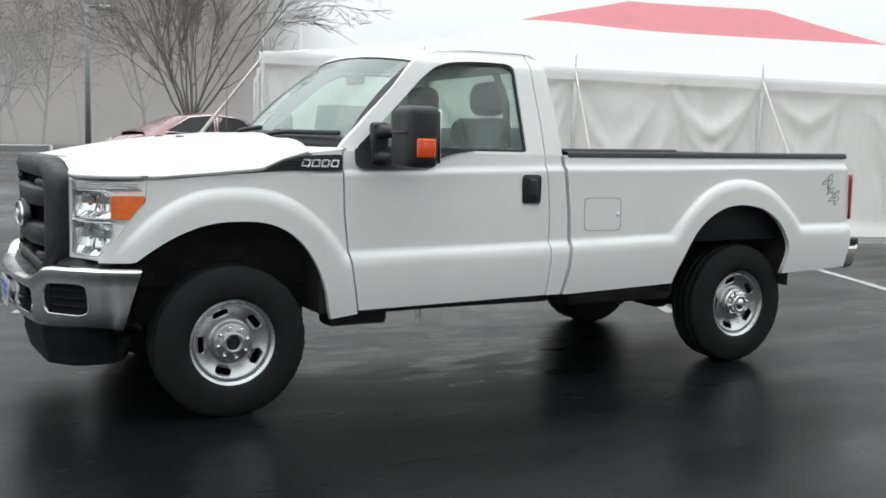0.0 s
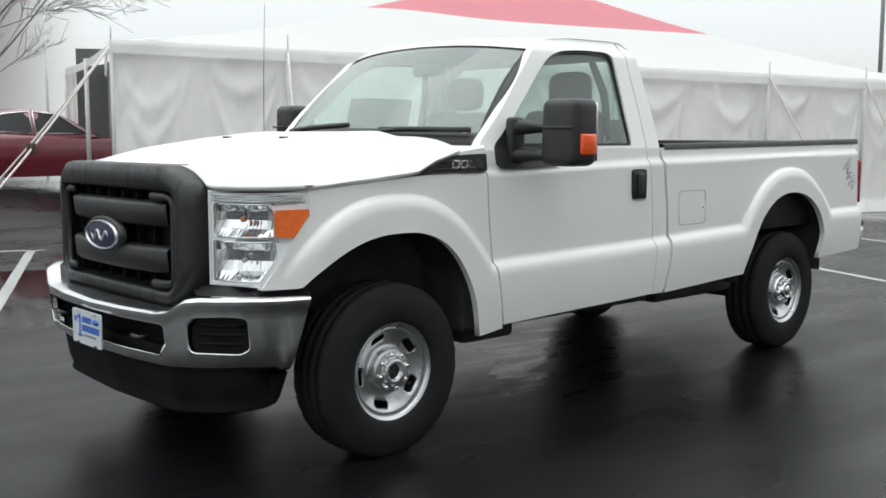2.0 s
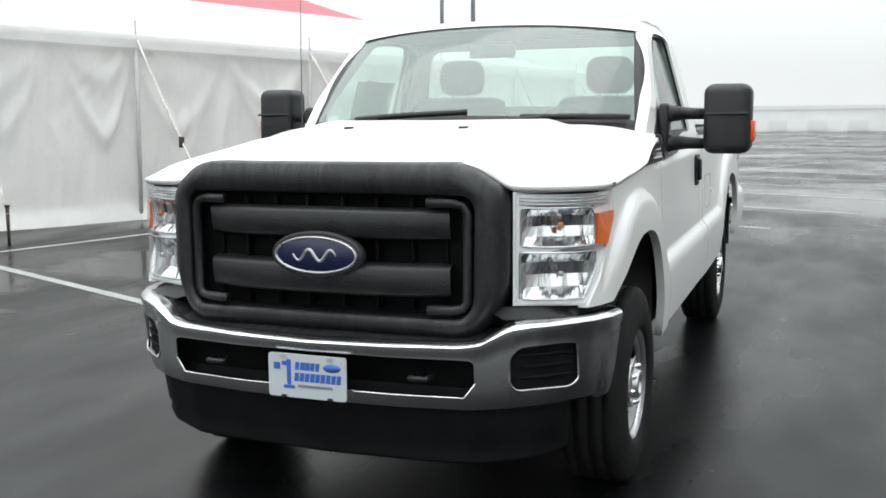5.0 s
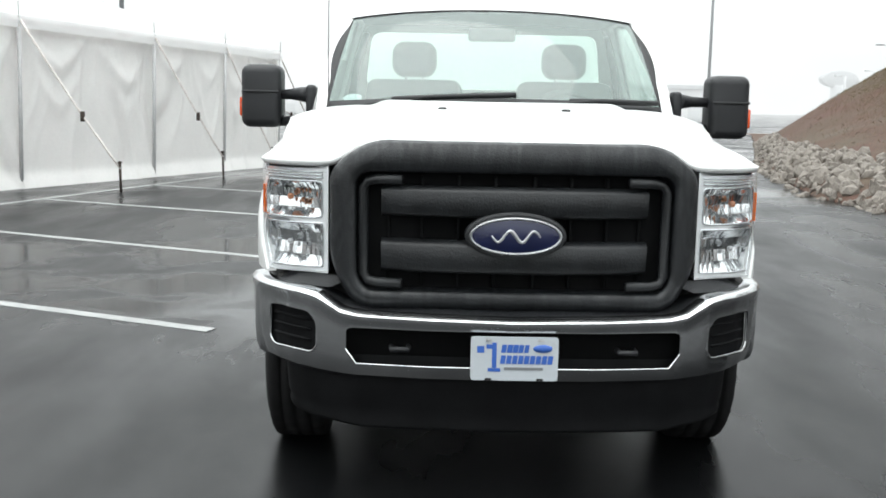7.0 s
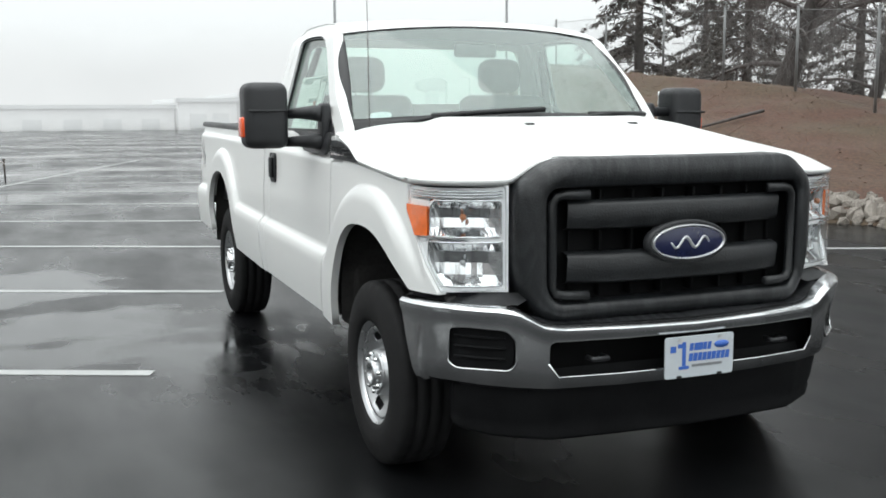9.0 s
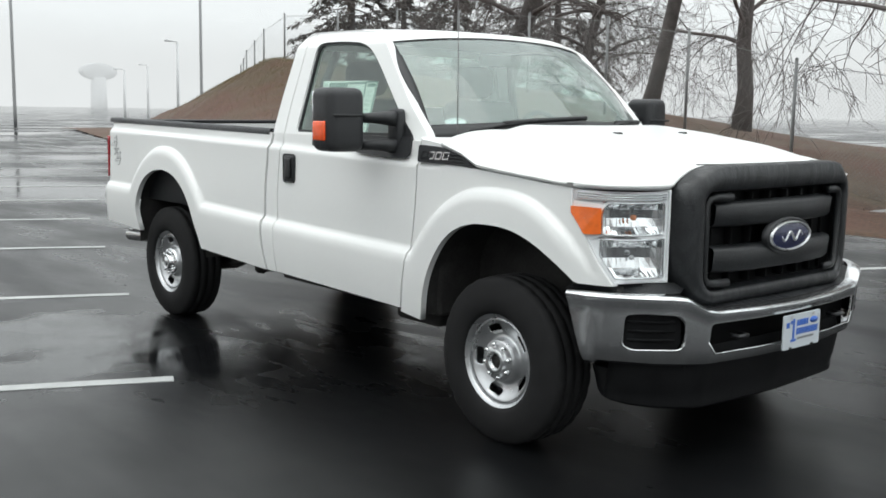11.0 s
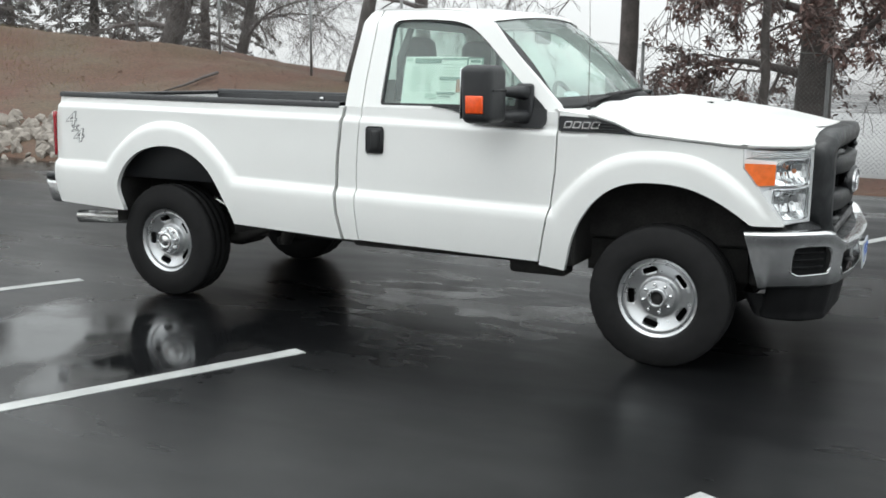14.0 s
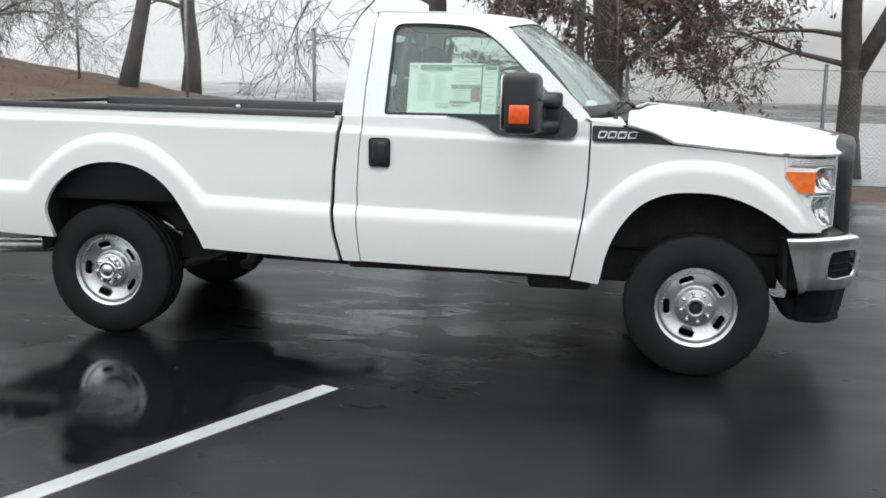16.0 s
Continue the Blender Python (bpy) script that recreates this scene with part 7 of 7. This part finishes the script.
def screen_round(r, a0, a1, z0, z1, n=60):
    return sheet(lambda u, v: (r * math.cos(radians(u)), r * math.sin(radians(u)), v), span(a0, a1, n), span(z0, z1, 4))


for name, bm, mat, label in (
        ("backdrop_fog", screen_round(420, 0, 360, -12, 40, 120), mist("glowing_fog_screen", (0.83, 0.855, 0.855), 0.97, 40, grain=0.012), "glowing backdrop of pale fog closing the horizon"),
        ("backdrop_woods", screen_round(90, 55, 150, -1, 24), mist("glowing_misty_woods", (0.225, 0.212, 0.207), 1.0, 24, (26, 36)), "glowing backdrop of grey woods with mist painted in"),
        ("backdrop_woods", screen_round(88, 236, 282, -1, 11), mist("glowing_far_misty_woods", (0.40, 0.395, 0.39), 1.0, 11, (-2, 12)), "glowing backdrop of grey far woods with mist painted in")):
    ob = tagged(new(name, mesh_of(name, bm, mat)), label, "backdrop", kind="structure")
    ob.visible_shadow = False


def veil(name, dense, low, high, top):
    """A glowing screen that paints thin mist: it thickens from the ground up and thins out again above."""
    m = bpy.data.materials.new(name)
    m.use_nodes = True
    n, l = m.node_tree.nodes, m.node_tree.links
    n.remove(n["Principled BSDF"])
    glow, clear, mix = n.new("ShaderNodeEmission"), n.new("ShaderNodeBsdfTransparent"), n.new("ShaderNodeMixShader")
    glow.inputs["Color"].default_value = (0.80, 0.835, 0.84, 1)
    place, sepz = n.new("ShaderNodeTexCoord"), n.new("ShaderNodeSeparateXYZ")
    l.new(place.outputs["Object"], sepz.inputs[0])
    ramps = []
    for a, b, c, d in ((low, high, 0, dense), (high, top, 1, 0)):
        r = n.new("ShaderNodeMapRange")
        r.interpolation_type = "SMOOTHSTEP"
        for key, v in zip(("From Min", "From Max", "To Min", "To Max"), (a, b, c, d)):
            r.inputs[key].default_value = v
        l.new(sepz.outputs["Z"], r.inputs["Value"])
        ramps.append(r.outputs["Result"])
    mul = n.new("ShaderNodeMath")
    mul.operation = "MULTIPLY"
    l.new(ramps[0], mul.inputs[0])
    l.new(ramps[1], mul.inputs[1])
    l.new(mul.outputs[0], mix.inputs[0])
    l.new(clear.outputs[0], mix.inputs[1])
    l.new(glow.outputs[0], mix.inputs[2])
    l.new(mix.outputs[0], n["Material Output"].inputs["Surface"])
    return m


# Rings of glowing see-through screen lay haze over what stands farther off.
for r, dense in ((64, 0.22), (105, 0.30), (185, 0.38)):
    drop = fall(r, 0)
    ob = tagged(new("backdrop_mist", mesh_of("backdrop_mist", screen_round(r, 0, 360, drop - 0.5, 0.22 * r, 120), veil("glowing_mist_screen", dense, drop, 1.2, 0.20 * r))), "glowing screen of thin pale mist over the far lot", "backdrop", kind="structure")
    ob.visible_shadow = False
# Branch colour is lightened to paint mist over the far trees.
HAZY_TWIG = material("mist_lightened_branches", (0.215, 0.20, 0.195), 0.95, vary=0.1, scale=1)
rnd = random.Random(21)
bm = bmesh.new()
for k in range(16):
    ang, r = radians(rnd.uniform(78, 114)), rnd.uniform(58, 80)
    p = Vector((r * math.cos(ang), r * math.sin(ang), -0.2))
    out = []
    h = rnd.uniform(9, 14)
    limb(out, p, Vector((rnd.uniform(-0.1, 0.1), 0, 1)), h, rnd.uniform(0.13, 0.24), 0, rnd, 0.1, 0.45, (9, 6, 4))
    for q, rr, depth in out:
        tube(bm, q, [max(x, 0.018) for x in rr], 4 if depth < 2 else 3, False)
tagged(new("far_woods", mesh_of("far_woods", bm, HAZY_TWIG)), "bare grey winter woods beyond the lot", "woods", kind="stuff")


def vase_tree(label, at, high, r, seed, stems):
    """A bare tree whose stems part close to the ground and fan upwards."""
    rnd = random.Random(seed)
    base = thing("far_tree", label, "tree", at=at)
    out = []
    for k in range(stems):
        a, tip = 2.4 * k + rnd.uniform(-0.3, 0.3), rnd.uniform(0.12, 0.75) if k else 0.03
        way = Vector((math.cos(a) * tip, math.sin(a) * tip, 1)).normalized()
        limb(out, Vector((0.1 * math.cos(a), 0.1 * math.sin(a), 1.2 + 0.5 * rnd.random())), way, high * rnd.uniform(0.7, 1.0), r * rnd.uniform(0.26, 0.42), 0, rnd, 0.25, 0.36, (8, 6, 5))
    trunk = bmesh.new()
    tube(trunk, [(0, 0, -0.1), (0.02, 0, 0.5), (0, 0.02, 1.7)], [r * 1.3, r, r * 0.75], 10)
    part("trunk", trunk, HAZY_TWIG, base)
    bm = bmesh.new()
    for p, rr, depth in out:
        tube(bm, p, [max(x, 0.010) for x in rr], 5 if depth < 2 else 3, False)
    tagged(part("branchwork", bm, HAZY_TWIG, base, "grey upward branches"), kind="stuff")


vase_tree("bare many-stemmed tree behind the tent, mist painted as grey", (9.2, 36.2, fall(9.2, 36.2)), 9.5, 0.15, 30, 14)
bm = bmesh.new()
for x in span(-30, 4, 14):
    box(bm, x - 0.06, x + 0.06, 37.95, 38.05, 0, 0.95)
tube(bm, [(-30, 38, 0.9), (-12, 38, 0.82), (4, 38, 0.93)], 0.05, 6)
tagged(new("cable_rail", mesh_of("cable_rail", bm, HAZED_MAST)), "low grey cable rail along the lot edge", "rail")


# ---- red sedan by the tent ----
def sedan(at, turn):
    car = thing("red_sedan", "dark red sedan parked beside the tent", "car")
    RED = material("dark_red_car_paint", (0.15, 0.012, 0.024), 0.2, vary=0.05, scale=2, coat=1.0)
    top = [(-2.35, 0.62), (-2.25, 0.78), (-1.4, 0.92), (-0.95, 0.98), (-0.2, 1.38), (0.35, 1.45), (0.95, 1.38), (1.75, 1.05), (2.02, 1.0), (2.14, 0.80)]
    def body(u, v):
        x = -2.38 + 4.52 * u
        belt = lerp([(-2.38, 0.62), (-1.4, 0.86), (0, 0.93), (1.6, 0.98), (2.14, 0.84)], x)
        wid = 0.90 * (1 - 0.16 * smooth((abs(x) - 1.5) / 0.9) ** 2)
        low = 0.22
        z = [low, belt * 0.55, belt * 0.9, belt, min(lerp(top, x), belt + 0.05), min(lerp(top, x), belt + 0.06)][min(int(round(v * 10)), 10 - int(round(v * 10)))]
        w = [0.92, 1.0, 1.0, 0.95, 0.75, 0.0][min(int(round(v * 10)), 10 - int(round(v * 10)))]
        return Vector((x, wid * w * (1 if v <= 0.5 else -1), z))
    for u, name in ((0, "nose"), (1, "tail")):
        cap = bmesh.new()
        cap.faces.new([cap.verts.new(body(u, v)) for v in span(0, 1, 10)])
        part(name, cap, RED, car, soft=False)
    part("body", sheet(body, span(0, 1, 40), span(0, 1, 10)), RED, car)
    def house(u, v):
        x = -0.95 + 2.75 * u
        base = 0.93
        h = max(base, lerp(top, x))
        k = min(int(round(v * 6)), 6 - int(round(v * 6)))
        z = [base, base + (h - base) * 0.90, h - 0.02 * (h > base), h][k]
        w = [0.84, 0.66, 0.55, 0.0][k]
        return Vector((x, w * (1 if v <= 0.5 else -1), z))
    part("roof", sheet(house, span(0, 1, 24), span(0, 1, 6)), RED, car)
    for side in (-1, 1):
        for pts in ([(-0.62, 0.99), (-0.15, 1.33), (0.33, 1.385), (0.36, 0.99)], [(0.42, 0.99), (0.40, 1.385), (0.90, 1.33), (1.42, 1.04)]):
            part("window", plate(pts, [], 0.01, lambda x, z, d: Vector((x, side * (0.853 - 0.43 * (z - 0.93) - d), z))), SEAL, car, soft=False)
            part("window_trim", tube(bmesh.new(), [(x, side * (0.858 - 0.43 * (z - 0.93)), z) for x, z in pts + pts[:1]], 0.012, 5), CHROME, car)
        for x in (-1.42, 1.40):
            bm = bmesh.new()
            lathe(bm, [(0.20, -0.09), (0.31, -0.105), (0.33, -0.08), (0.33, 0.08), (0.31, 0.1)], 32)
            w = part("wheel", bm, RUBBER, car)
            w.location = (x, side * 0.83, 0.33)
            bm = bmesh.new()
            for k in range(5):
                a = 2 * math.pi * k / 5
                for da in (-0.16, 0.16):
                    tube(bm, [(0.03 * math.cos(a), side * 0.09, 0.03 * math.sin(a)), (0.21 * math.cos(a + da), side * 0.10, 0.21 * math.sin(a + da))], 0.018, 5)
            tube(bm, [(0.22 * math.cos(a), side * 0.10, 0.22 * math.sin(a)) for a in span(0, 2 * math.pi, 24)], 0.014, 5, False)
            part("rim", bm, STEEL, w)
        bm = bmesh.new()
        box(bm, -2.39, -2.15, side * 0.58 - 0.14, side * 0.58 + 0.14, 0.47, 0.59, 0.04, 3)
        part("head_lamp", bm, PLATE_WHITE, car)
        bm = bmesh.new()
        box(bm, 2.03, 2.16, side * 0.56 - 0.15, side * 0.56 + 0.15, 0.60, 0.74, 0.03, 3)
        part("tail_lamp", bm, RED_LENS, car)
    car.location, car.rotation_euler = at, (0, 0, turn)


sedan((4.4, 14.9, fall(4.4, 14.9)), radians(186))
